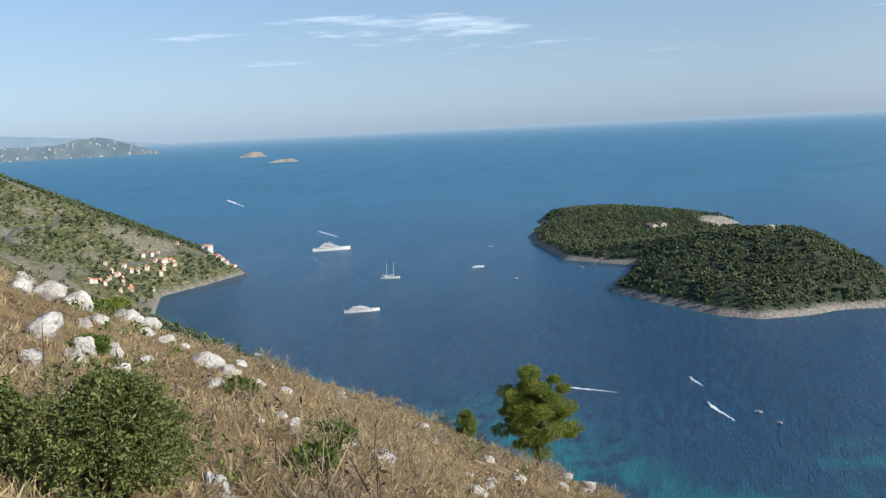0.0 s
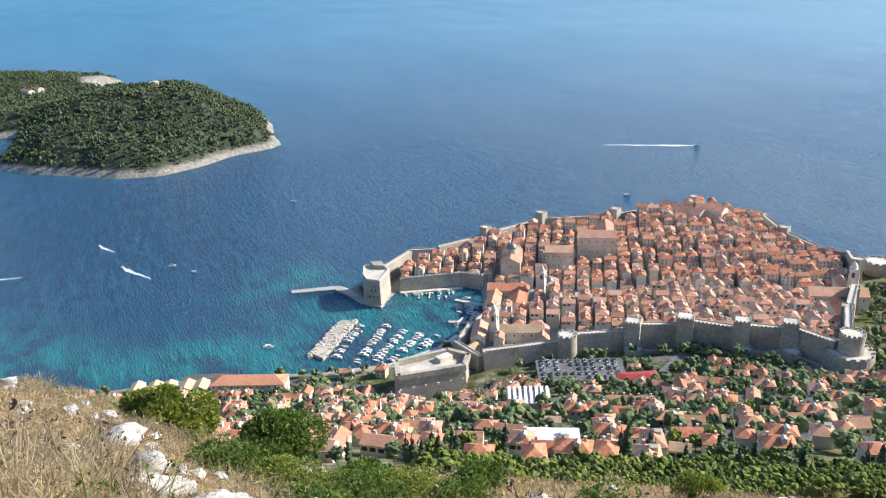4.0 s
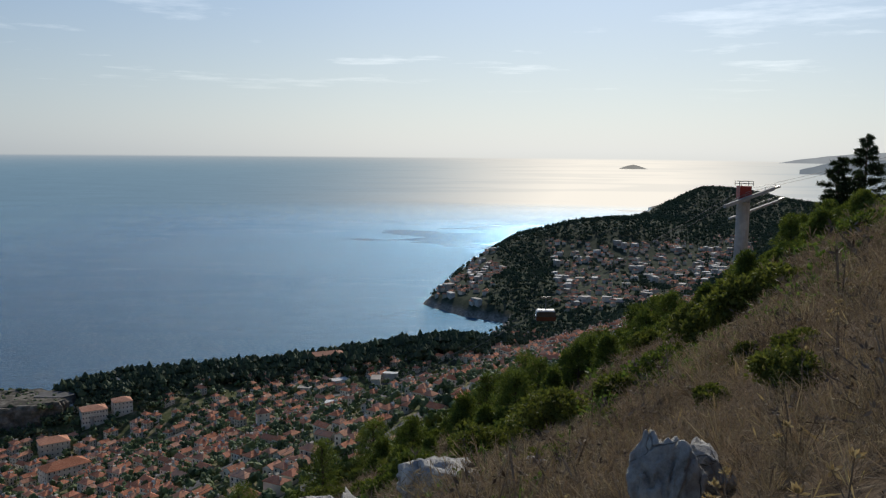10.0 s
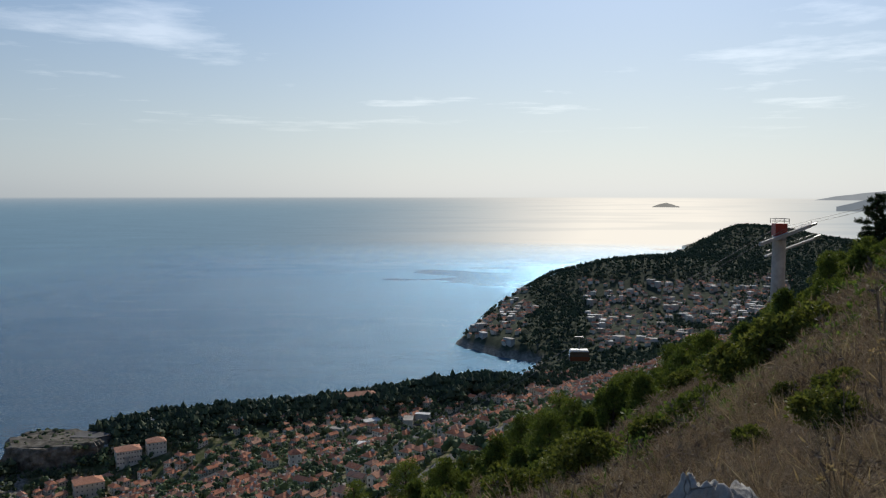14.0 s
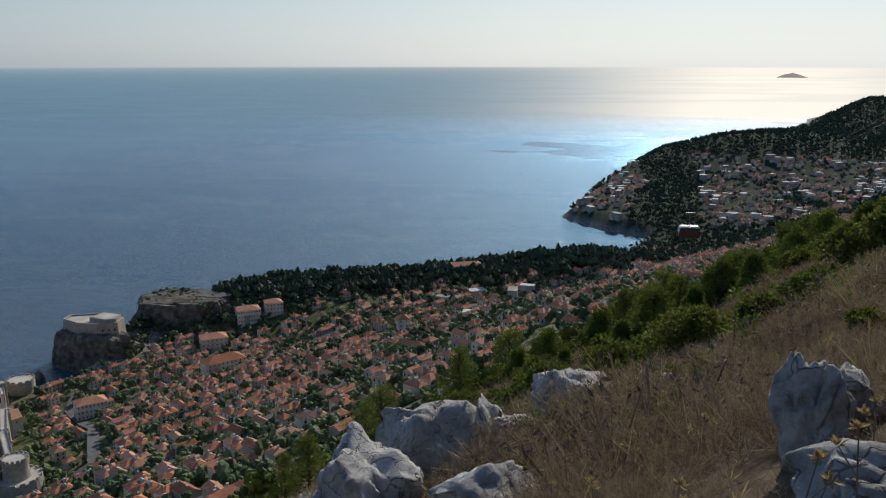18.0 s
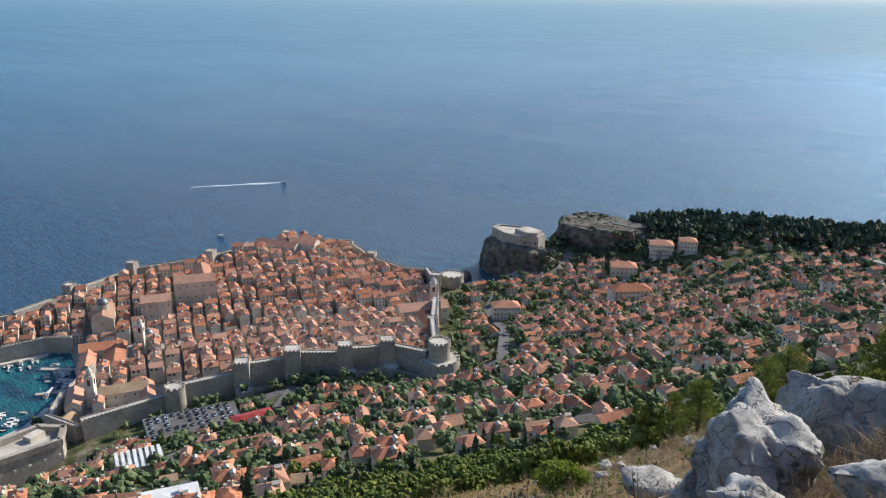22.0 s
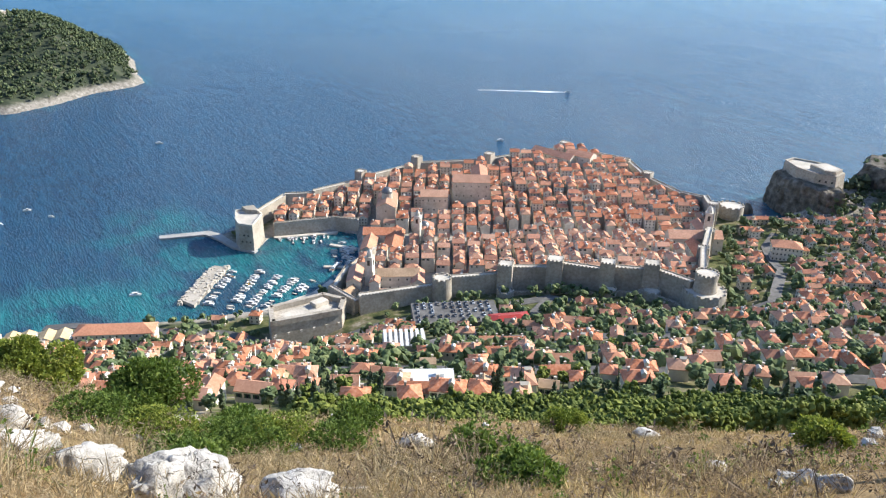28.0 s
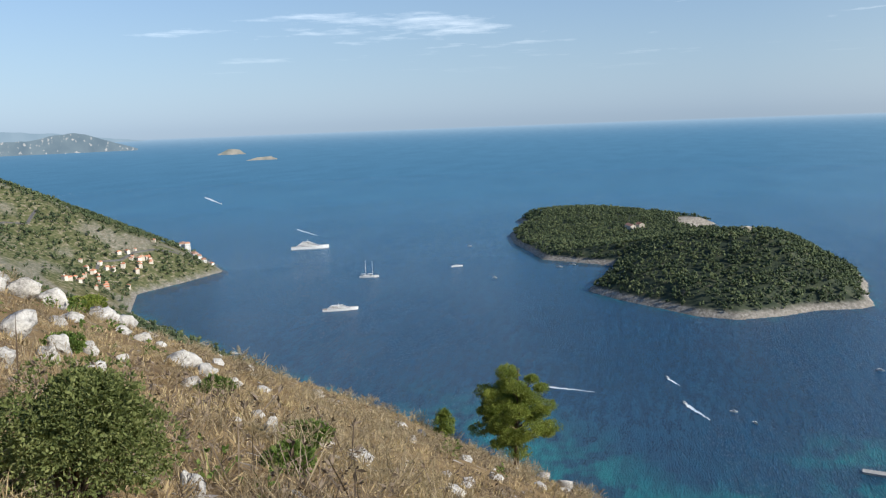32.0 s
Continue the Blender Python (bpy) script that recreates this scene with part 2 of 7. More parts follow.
def land(x, y):
    """Height of the mainland."""
    x, y = np.asarray(x, float), np.asarray(y, float)
    u, v = -0.809 * x + 0.588 * y, 0.588 * x + 0.809 * y
    d = shore(x, y, COAST)
    slope = np.interp(u, (-900, -350, -150, 0, 60, 110, 150, 210, 300, 400, 500, 570, 640, 900),
                      (420, 412, 378, 298.4, 257, 219, 189, 155, 110, 64, 24, 13, 4, 2))
    lean = np.interp(v, (-600, -350, 0, 380, 500, 620, 760, 1100, 1600), (-40, -32, 0, 34, 38, 28, 12, 4, 0)) * smooth01(u, 130, 420)
    lean = lean * (1 - 0.7 * smooth01(u, 520, 690) * (1 - smooth01(v, 440, 580)))
    z = slope + lean
    # gully beyond the brow, seaward hills
    for cx, cy, h, s in ((-215, -170, -52, 95), (-380, 850, 20, 42), (-280, 905, 6, 60), (-170, 960, 13, 75), (-40, 985, 22, 75), (70, 1060, 22, 80),
                         (-425, 765, 14, 20), (-452, 203, -15, 28), (-316, 444, -9, 30), (480, 2180, 58, 180), (700, 2400, 50, 220), (1168, 3097, 150, 330), (1000, 2400, 40, 500), (250, 1650, 30, 140)):
        z = z + bump(x, y, cx, cy, h, s)
    head = smooth01(-v, 500, 1000)
    z = z * (1 - head) + np.minimum(0.50 * d, 300) * head
    far = smooth01(y, 1300, 1500)
    z = z * (1 - far) + np.minimum(z, 4 + 0.62 * np.maximum(d, 0)) * far
    # walled town: low main street, rising to both sides
    t = u_town(x, y)
    intown = in_town(x, y)
    along = (x + 590) * 0.58 + (y - 375) * 0.815
    town = 5 + 0.16 * np.maximum(t, 0) * np.interp(along, (-40, 60, 200), (0.4, 0.75, 1.05)) + 0.10 * np.maximum(-t - 40, 0)
    z = z * (1 - intown) + town * intown
    z = np.minimum(z, 2.0 + np.maximum(d, 0) * np.where(intown > 0.5, 6.0, 1.1))
    z = np.where(d > 0, np.maximum(z, np.minimum(3.0, 0.3 * d)), z)
    z = np.where(d < 0, np.maximum(d * 0.5, -12), z)
    z = z + fractal(x, y, 260, 4, 3) * 9 * smooth01(z, 60, 200) * smooth01(np.hypot(x, y), 120, 300)
    # the slope underfoot
    r = np.hypot(x, y)
    az = np.degrees(np.arctan2(-x, y))
    R = np.interp(az, BROW_AZ, BROW_R)
    near = EYE - 1.6 - r * (np.tan(-np.radians(sum(np.interp(np.mod(az + k + 180, 360) - 180, BROW_AZ, BROW_EL) for k in (-5, -2.5, 0, 2.5, 5)) / 5)) - 1.6 / R)
    near = near + (fractal(x, y, 14, 3, 9) * 0.9 - 0.35) * smooth01(r, 3, 25) + fractal(x, y, 3.0, 2, 4) * 0.12 * smooth01(r, 1.5, 5)
    w = smooth01(r, R, R + 70)
    return near * (1 - w) + z * w


def in_town(x, y):
    """1 inside the town walls."""
    return smooth01(shore(x, y, WALLS), -4, 6)


def u_town(x, y):
    """Distance inland from the town's main street."""
    ax, ay, bx, by = -590.0, 375.0, -430.0, 600.0
    ex, ey = bx - ax, by - ay
    n = math.hypot(ex, ey)
    return ((x - ax) * ey - (y - ay) * ex) / n


def island(x, y):
    d = shore(x, y, LOKRUM)
    z = np.minimum(2 + 0.55 * np.maximum(d, 0), 10 + bump(x, y, -1600, 170, 60, 165) + bump(x, y, -1490, 320, 30, 110) + bump(x, y, -2350, -80, 26, 190))
    return np.where(d < 0, d * 0.5, z)


# ---- materials ----
class Nodes:
    """A node material in short notation."""

    def __init__(self, name):
        self.mat = bpy.data.materials.new(name)
        self.mat.use_nodes = True
        self.t = self.mat.node_tree
        self.b = self.t.nodes["Principled BSDF"]

    def add(self, kind, ins=None, **props):
        n = self.t.nodes.new("ShaderNode" + kind)
        for k, val in props.items():
            setattr(n, k, val)
        for k, val in (ins or {}).items():
            self.set(n, k, val)
        return n

    def set(self, n, k, val):
        if isinstance(val, bpy.types.NodeSocket):
            self.t.links.new(val, n.inputs[k])
        else:
            n.inputs[k].default_value = val

    def noise(self, co, scale, detail=4.0, rough=0.55):
        return self.add("TexNoise", {"Vector": co, "Scale": scale, "Detail": detail, "Roughness": rough}).outputs["Fac"]

    def ramp(self, fac, stops):
        n = self.add("ValToRGB", {"Fac": fac})
        e = n.color_ramp.elements
        while len(e) < len(stops):
            e.new(0.5)
        for el, (p, c) in zip(e, stops):
            el.position, el.color = p, (*c, 1)
        return n.outputs["Color"]

    def mix(self, fac, a, b, blend="MIX"):
        n = self.add("Mix", data_type="RGBA", blend_type=blend)
        for k, val in ((0, fac), (6, a), (7, b)):
            if isinstance(val, bpy.types.NodeSocket):
                self.t.links.new(val, n.inputs[k])
            else:
                n.inputs[k].default_value = val if k == 0 else (*val, 1)
        return n.outputs[2]

    def math(self, op, a, b=0.0, c=0.0):
        n = self.add("Math", {0: a, 1: b, 2: c}, operation=op)
        return n.outputs[0]

    def span(self, val, a, b, lo=0.0, hi=1.0):
        return self.add("MapRange", {"Value": val, "From Min": a, "From Max": b, "To Min": lo, "To Max": hi}).outputs[0]

    def bump(self, height, strength, distance):
        self.set(self.b, "Normal", self.add("Bump", {"Height": height, "Strength": strength, "Distance": distance}).outputs[0])

    def done(self, color=None, rough=0.8, spec=0.3, metal=0.0):
        if color is not None:
            self.set(self.b, "Base Color", color if isinstance(color, bpy.types.NodeSocket) else (*color, 1))
        self.set(self.b, "Roughness", rough)
        self.set(self.b, "Specular IOR Level", spec)
        self.set(self.b, "Metallic", metal)
        return self.mat


def surface(name, stops, scale, big=0.0, rough=0.8, bump=0.0, spec=0.1, vary=0.0, island=False, metal=0.0, dark=0.75, detail=6.0):
    """Mottled surface: grain at one scale, patches at a larger one, and a shift from piece to piece."""
    n = Nodes(name)
    co = n.add("NewGeometry").outputs["Position"]
    g = n.noise(co, scale, detail)
    col = n.ramp(g, stops)
    if big:
        col = n.mix(n.span(n.noise(co, big, 3.0), 0.35, 0.65), col, n.mix(1.0, col, (dark, dark, dark * 0.97), "MULTIPLY"))
    if vary:
        r = n.add("NewGeometry").outputs["Random Per Island"] if island else n.add("ObjectInfo").outputs["Random"]
        k = n.span(r, 0, 1, 1 - vary, 1 + vary * 0.6)
        c = n.add("CombineXYZ", {0: k, 1: n.math("POWER", k, 1.15), 2: n.math("POWER", k, 1.3)}).outputs[0]
        col = n.mix(1.0, col, c, "MULTIPLY")
    if bump:
        n.bump(g, 0.6, bump)
    return n.done(col, rough, spec, metal)


def leafy(name, stops, scale, thru=0.25, island=True, spec=0.06, tint=(1.0, 1.05, 0.6)):
    """Foliage: some light passes through the leaves."""
    n = Nodes(name)
    co = n.add("NewGeometry").outputs["Position"]
    r = n.add("NewGeometry").outputs["Random Per Island"] if island else n.noise(co, scale * 3, 2.0)
    f = n.math("ADD", n.math("MULTIPLY", n.noise(co, scale, 3.0), 0.6), n.math("MULTIPLY", r, 0.4))
    col = n.ramp(f, stops)
    n.done(col, 0.6, spec)
    tr = n.add("BsdfTranslucent", {"Color": n.mix(1.0, col, tint, "MULTIPLY")})
    mx = n.add("MixShader", {0: thru, 1: n.b.outputs[0], 2: tr.outputs[0]})
    n.t.links.new(mx.outputs[0], n.t.nodes["Material Output"].inputs[0])
    return n.mat


def ground_material():
    n = Nodes("dry_hillside")
    co = n.add("NewGeometry").outputs["Position"]
    zone = n.add("Attribute", attribute_name="zone").outputs["Color"]
    zs = n.add("SeparateColor", {0: zone})
    big, mid, fine = n.noise(co, 0.035, 4.0), n.noise(co, 0.35, 5.0), n.noise(co, 4.0, 6.0, 0.65)
    grass = n.ramp(mid, [(0.3, (0.14, 0.10, 0.06)), (0.45, (0.25, 0.18, 0.10)), (0.6, (0.33, 0.245, 0.135)), (0.75, (0.19, 0.165, 0.08))])
    grass = n.mix(n.span(fine, 0.35, 0.7), n.mix(1.0, grass, (0.6, 0.55, 0.5), "MULTIPLY"), grass)
    grass = n.mix(n.span(big, 0.52, 0.7, 0, 0.6), grass, (0.15, 0.145, 0.05))
    stone = n.ramp(n.noise(co, 1.6, 8.0, 0.7), [(0.3, (0.2, 0.19, 0.17)), (0.6, (0.42, 0.40, 0.37)), (0.8, (0.5, 0.48, 0.45))])
    col = n.mix(n.span(n.noise(co, 0.8, 7.0, 0.65), 0.61, 0.68), grass, stone)
    garden = n.ramp(n.noise(co, 0.12, 6.0, 0.6), [(0.35, (0.05, 0.065, 0.03)), (0.5, (0.10, 0.11, 0.05)), (0.6, (0.18, 0.16, 0.10)), (0.70, (0.33, 0.30, 0.24))])
    paving = n.ramp(n.noise(co, 0.4, 6.0, 0.6), [(0.35, (0.27, 0.24, 0.205)), (0.7, (0.40, 0.365, 0.315))])
    rock = n.ramp(n.noise(co, 0.22, 8.0, 0.7), [(0.32, (0.09, 0.085, 0.07)), (0.5, (0.23, 0.21, 0.18)), (0.68, (0.42, 0.40, 0.36))])
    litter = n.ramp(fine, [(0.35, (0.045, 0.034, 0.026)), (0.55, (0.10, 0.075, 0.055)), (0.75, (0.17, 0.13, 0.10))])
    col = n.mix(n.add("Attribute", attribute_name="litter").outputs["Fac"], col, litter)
    col = n.mix(zs.outputs[0], col, garden)
    col = n.mix(zs.outputs[1], col, paving)
    col = n.mix(n.add("Attribute", attribute_name="zone").outputs["Alpha"], col, n.ramp(n.noise(co, 0.06, 5.0), [(0.35, (0.03, 0.042, 0.03)), (0.6, (0.06, 0.072, 0.046)), (0.75, (0.13, 0.12, 0.09))]))
    col = n.mix(zs.outputs[2], col, rock)
    n.bump(n.math("ADD", fine, n.math("MULTIPLY", mid, 2.0)), 0.8, 0.12)
    return n.done(col, 0.95, 0.03)


def sea_material():
    n = Nodes("sea_water")
    co = n.add("NewGeometry").outputs["Position"]
    att = n.add("Attribute", attribute_name="shallow").outputs["Fac"]
    patch = n.noise(co, 0.018, 5.0, 0.6)
    deep = n.ramp(n.noise(co, 0.0016, 3.0), [(0.3, (0.002, 0.050, 0.108)), (0.7, (0.003, 0.068, 0.138))])
    teal = n.mix(n.span(patch, 0.47, 0.56), (0.004, 0.19, 0.20), (0.004, 0.062, 0.105))
    col = n.mix(att, deep, teal)
    # ripples, long gusts and slick, calm streaks
    tilt = n.add("Mapping", {"Vector": co, "Rotation": (0, 0, 0.55), "Scale": (1.0, 3.6, 1.0)}).outputs[0]
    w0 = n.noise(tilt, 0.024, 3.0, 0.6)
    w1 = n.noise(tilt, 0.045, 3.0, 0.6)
    w2 = n.noise(tilt, 0.16, 4.0, 0.65)
    n.bump(n.math("ADD", n.math("ADD", n.math("MULTIPLY", w0, 2.5), n.math("MULTIPLY", w1, 2.0)), n.math("MULTIPLY", w2, 2.4)), 1.0, 2.0)
    # wave shading also goes into the colour: troughs are darker
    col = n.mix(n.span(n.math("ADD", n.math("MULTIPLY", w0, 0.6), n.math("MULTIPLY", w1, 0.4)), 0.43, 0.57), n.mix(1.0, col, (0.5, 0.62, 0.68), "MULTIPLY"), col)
    gust = n.noise(n.add("Mapping", {"Vector": co, "Rotation": (0, 0, 0.3), "Scale": (0.35, 1.0, 1.0)}).outputs[0], 0.0021, 4.0, 0.6)
    rough = n.span(gust, 0.38, 0.58, 0.13, 0.27)
    # cloud shadow off the far point, imitated by smoother water with less glitter
    shadow_patch = n.add("VectorMath", {0: n.add("VectorMath", {0: co, 1: (520.0, 2950.0, 0.0)}, operation="SUBTRACT").outputs[0], 1: (0.0016, 0.0021, 0.0)}, operation="MULTIPLY").outputs[0]
    shadow_patch = n.math("ADD", n.add("VectorMath", {0: shadow_patch}, operation="LENGTH").outputs["Value"], n.math("MULTIPLY", n.math("SUBTRACT", n.noise(n.add("Mapping", {"Vector": co, "Rotation": (0, 0, 0.1), "Scale": (0.4, 1.0, 1.0)}).outputs[0], 0.006, 4.0), 0.5), 2.6))
    rough = n.math("MULTIPLY", rough, n.span(shadow_patch, 0.75, 1.1, 0.3, 1.0))
    rough = n.math("MULTIPLY", rough, n.span(w2, 0.35, 0.65, 0.75, 1.25))
    n.set(n.b, "IOR", 1.33)
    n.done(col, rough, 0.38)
    # steep wavelets scatter part of the light widely
    out_of_shadow = n.span(shadow_patch, 0.75, 1.1, 0.0, 1.0)
    soft = n.add("Bump", {"Height": n.math("ADD", n.math("MULTIPLY", w1, 2.0), n.math("MULTIPLY", w2, 2.4)), "Strength": 0.3, "Distance": 2.0})
    wide = n.add("BsdfGlossy", {"Color": (0.16, 0.31, 0.46, 1), "Roughness": n.span(out_of_shadow, 0.0, 1.0, 0.25, 0.6), "Normal": soft.outputs[0]})
    graze = n.add("Fresnel", {"IOR": 1.33}).outputs[0]
    mx = n.add("MixShader", {0: n.math("ADD", n.math("MULTIPLY", n.math("POWER", graze, 1.5), 0.9), 0.135), 1: n.b.outputs[0], 2: wide.outputs[0]})
    # the sheet thins out to show the open sea painted in the backdrop
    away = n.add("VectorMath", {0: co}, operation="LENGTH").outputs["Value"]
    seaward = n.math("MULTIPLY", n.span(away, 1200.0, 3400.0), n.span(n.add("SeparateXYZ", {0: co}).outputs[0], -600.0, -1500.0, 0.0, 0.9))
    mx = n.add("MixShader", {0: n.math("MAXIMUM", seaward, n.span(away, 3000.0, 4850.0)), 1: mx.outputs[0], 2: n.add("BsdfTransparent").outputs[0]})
    n.t.links.new(mx.outputs[0], n.t.nodes["Material Output"].inputs[0])
    return n.mat


def rock_material():
    """Karst limestone: pale skin, dark lichen, pits and thin cracks."""
    n = Nodes("limestone")
    co = n.add("NewGeometry").outputs["Position"]
    big, fine = n.noise(co, 1.3, 4.0), n.noise(co, 9.0, 8.0, 0.7)
    col = n.ramp(n.math("ADD", n.math("MULTIPLY", big, 0.55), n.math("MULTIPLY", fine, 0.45)), [(0.34, (0.17, 0.163, 0.148)), (0.45, (0.36, 0.347, 0.32)), (0.55, (0.52, 0.505, 0.47)), (0.72, (0.64, 0.62, 0.58))])
    warp = n.add("VectorMath", {0: co, 1: n.add("TexNoise", {"Vector": co, "Scale": 3.0}).outputs["Color"]}, operation="ADD").outputs[0]
    crack = n.add("TexVoronoi", {"Vector": warp, "Scale": 1.5}, feature="DISTANCE_TO_EDGE").outputs["Distance"]
    line = n.span(crack, 0.0, 0.02)
    col = n.mix(line, n.mix(1.0, col, (0.6, 0.58, 0.55), "MULTIPLY"), col)
    n.bump(n.math("ADD", fine, n.math("MULTIPLY", line, 0.6)), 0.9, 0.06)
    return n.done(col, 0.92, 0.06)


M_GROUND, M_SEA = ground_material(), sea_material()
M_ROCK = rock_material()
M_CRAG = surface("sea_cliff", [(0.3, (0.06, 0.055, 0.045)), (0.5, (0.15, 0.135, 0.11)), (0.7, (0.28, 0.255, 0.215))], 0.16, 0.03, 0.9, 0.8, 0.05, detail=9.0)
M_FORT = surface("fort_stone", [(0.3, (0.32, 0.285, 0.24)), (0.55, (0.44, 0.40, 0.34)), (0.75, (0.52, 0.475, 0.41))], 0.5, 0.06, 0.9, 0.08, 0.05, 0.06, detail=8.0)
M_PALE = surface("pale_terrace_stone", [(0.3, (0.50, 0.46, 0.40)), (0.7, (0.64, 0.60, 0.53))], 0.6, 0.08, 0.85, 0.03, 0.05, 0.05)
ROOF = [(0.3, (0.40, 0.145, 0.08)), (0.5, (0.56, 0.23, 0.13)), (0.72, (0.64, 0.345, 0.225))]


def roof_material(name, stops, island=False):
    """Clay tiles: mottled, each roof of its own age, from fresh orange to bleached tan."""
    n = Nodes(name)
    co = n.add("NewGeometry").outputs["Position"]
    g = n.noise(co, 0.9, 6.0)
    col = n.ramp(g, stops)
    r = n.add("NewGeometry").outputs["Random Per Island"] if island else n.add("ObjectInfo").outputs["Random"]
    r2_ = n.math("FRACT", n.math("MULTIPLY", r, 7.31))
    col = n.mix(n.span(r, 0.55, 1.0, 0.0, 0.5), col, (0.62, 0.44, 0.32))
    col = n.mix(n.span(r2_, 0.7, 1.0, 0.0, 0.55), col, (0.40, 0.20, 0.15))
    col = n.mix(n.span(n.noise(co, 0.12, 4.0), 0.4, 0.65, 0.0, 0.5), col, n.mix(1.0, col, (0.62, 0.60, 0.58), "MULTIPLY"))
    k = n.span(n.math("FRACT", n.math("MULTIPLY", r, 3.7)), 0, 1, 0.72, 1.12)
    col = n.mix(1.0, col, n.add("CombineXYZ", {0: k, 1: k, 2: k}).outputs[0], "MULTIPLY")
    n.bump(g, 0.6, 0.05)
    return n.done(col, 0.86, 0.05)


OLD_TILES = [(0.3, (0.42, 0.20, 0.125)), (0.55, (0.60, 0.32, 0.215)), (0.75, (0.68, 0.45, 0.34))]
M_ROOF = roof_material("clay_tiles", ROOF)
M_ROOFS = roof_material("clay_tiles_old", ROOF, True)
M_ROOF_OLD = roof_material("weathered_tiles", OLD_TILES)
M_ROOF_TAN = surface("tan_tiles", [(0.3, (0.40, 0.27, 0.17)), (0.7, (0.56, 0.40, 0.27))], 0.8, 0.1, 0.88, 0.04, 0.05, 0.1)
PLASTER = [(0.3, (0.60, 0.545, 0.455)), (0.6, (0.73, 0.68, 0.59)), (0.8, (0.78, 0.74, 0.67))]
M_WALL = surface("lime_plaster", PLASTER, 0.35, 0.09, 0.85, 0.02, 0.05, 0.20)
M_WALLS = surface("house_stone", PLASTER, 0.35, 0.09, 0.85, 0.02, 0.05, 0.22, island=True)
M_STONE = surface("house_ashlar", [(0.3, (0.58, 0.525, 0.44)), (0.6, (0.72, 0.67, 0.585)), (0.8, (0.78, 0.735, 0.66))], 0.4, 0.08, 0.88, 0.03, 0.05, 0.16)
M_WHITE = surface("white_paint", [(0.3, (0.70, 0.70, 0.69)), (0.7, (0.80, 0.80, 0.79))], 0.8, 0.2, 0.5, 0.0, 0.4, 0.06)
M_FLAT = surface("flat_roof_render", [(0.3, (0.42, 0.40, 0.37)), (0.7, (0.66, 0.64, 0.60))], 0.3, 0.06, 0.8, 0.0, 0.1, 0.35, island=True)
M_SAND = surface("sand_yellow_tiles", [(0.3, (0.56, 0.42, 0.24)), (0.7, (0.70, 0.56, 0.36))], 0.8, 0.1, 0.88, 0.04, 0.05, 0.08)
M_GLASS = surface("dark_pane", [(0.3, (0.02, 0.025, 0.03)), (0.7, (0.035, 0.04, 0.05))], 1.0, 0, 0.12, 0.0, 0.5)
M_SHUT = surface("green_shutter", [(0.3, (0.025, 0.06, 0.035)), (0.7, (0.045, 0.085, 0.05))], 2.0, 0, 0.5, 0.0, 0.3, 0.2)
M_ASPH = surface("asphalt", [(0.3, (0.10, 0.098, 0.095)), (0.7, (0.17, 0.165, 0.16))], 0.3, 0.04, 0.9, 0.02, 0.2)
M_CONC = surface("concrete", [(0.3, (0.33, 0.325, 0.31)), (0.7, (0.46, 0.45, 0.43))], 0.7, 0.1, 0.85, 0.02, 0.25)
M_BARK = surface("bark", [(0.3, (0.07, 0.05, 0.035)), (0.7, (0.16, 0.12, 0.09))], 6.0, 1.0, 0.9, 0.03)
M_TWIG = surface("dry_twigs", [(0.3, (0.14, 0.105, 0.075)), (0.7, (0.30, 0.245, 0.19))], 5.0, 0.8, 0.85, 0.0, 0.05, 0.3, island=True)
M_RED = surface("red_paint", [(0.3, (0.30, 0.03, 0.02)), (0.7, (0.42, 0.05, 0.035))], 2.0, 0.4, 0.45, 0.0, 0.4)
# the gondola's red, with its backlit darkness put into the colour
M_RED_BACKLIT = surface("backlit_red_paint", [(0.3, (0.07, 0.018, 0.014)), (0.7, (0.11, 0.03, 0.022))], 2.0, 0.4, 0.4, 0.0, 0.4)
M_STEEL = surface("grey_steel", [(0.3, (0.16, 0.16, 0.16)), (0.7, (0.28, 0.28, 0.28))], 3.0, 0.5, 0.45, 0.0, 0.5, metal=0.6)
M_DARK = surface("dark_rubber", [(0.3, (0.015, 0.015, 0.015)), (0.7, (0.03, 0.03, 0.03))], 4.0, 0, 0.7)
M_FOAM = surface("foam", [(0.35, (0.45, 0.55, 0.62)), (0.6, (0.82, 0.86, 0.88))], 0.05, 0.05, 0.8, 0.05, 0.2)
M_YELLOW = surface("yellow_paint", [(0.3, (0.6, 0.36, 0.02)), (0.7, (0.7, 0.45, 0.03))], 1.0, 0, 0.4)
M_NAVY = surface("navy_paint", [(0.3, (0.02, 0.035, 0.09)), (0.7, (0.03, 0.05, 0.13))], 1.0, 0, 0.3, vary=0.3)
M_CARS = surface("car_paint", [(0.3, (0.5, 0.5, 0.5)), (0.7, (0.6, 0.6, 0.6))], 0.5, 0, 0.25, 0.0, 0.5, 0.85)
M_WOOD = surface("varnished_wood", [(0.3, (0.14, 0.07, 0.03)), (0.7, (0.28, 0.15, 0.07))], 3.0, 0.6, 0.4)
PINE = [(0.25, (0.05, 0.072, 0.022)), (0.42, (0.11, 0.142, 0.036)), (0.58, (0.18, 0.215, 0.05)), (0.8, (0.26, 0.28, 0.075))]
M_PINE = leafy("pine_needles", PINE, 0.12)
M_PINE_NEAR = leafy("pine_tufts", [(0.25, (0.084, 0.119, 0.028)), (0.5, (0.182, 0.231, 0.050)), (0.75, (0.350, 0.371, 0.091))], 0.5, 0.3)
M_OAK = leafy("macchia_leaves", [(0.25, (0.061, 0.088, 0.049)), (0.5, (0.128, 0.173, 0.081)), (0.75, (0.236, 0.277, 0.128))], 0.02)
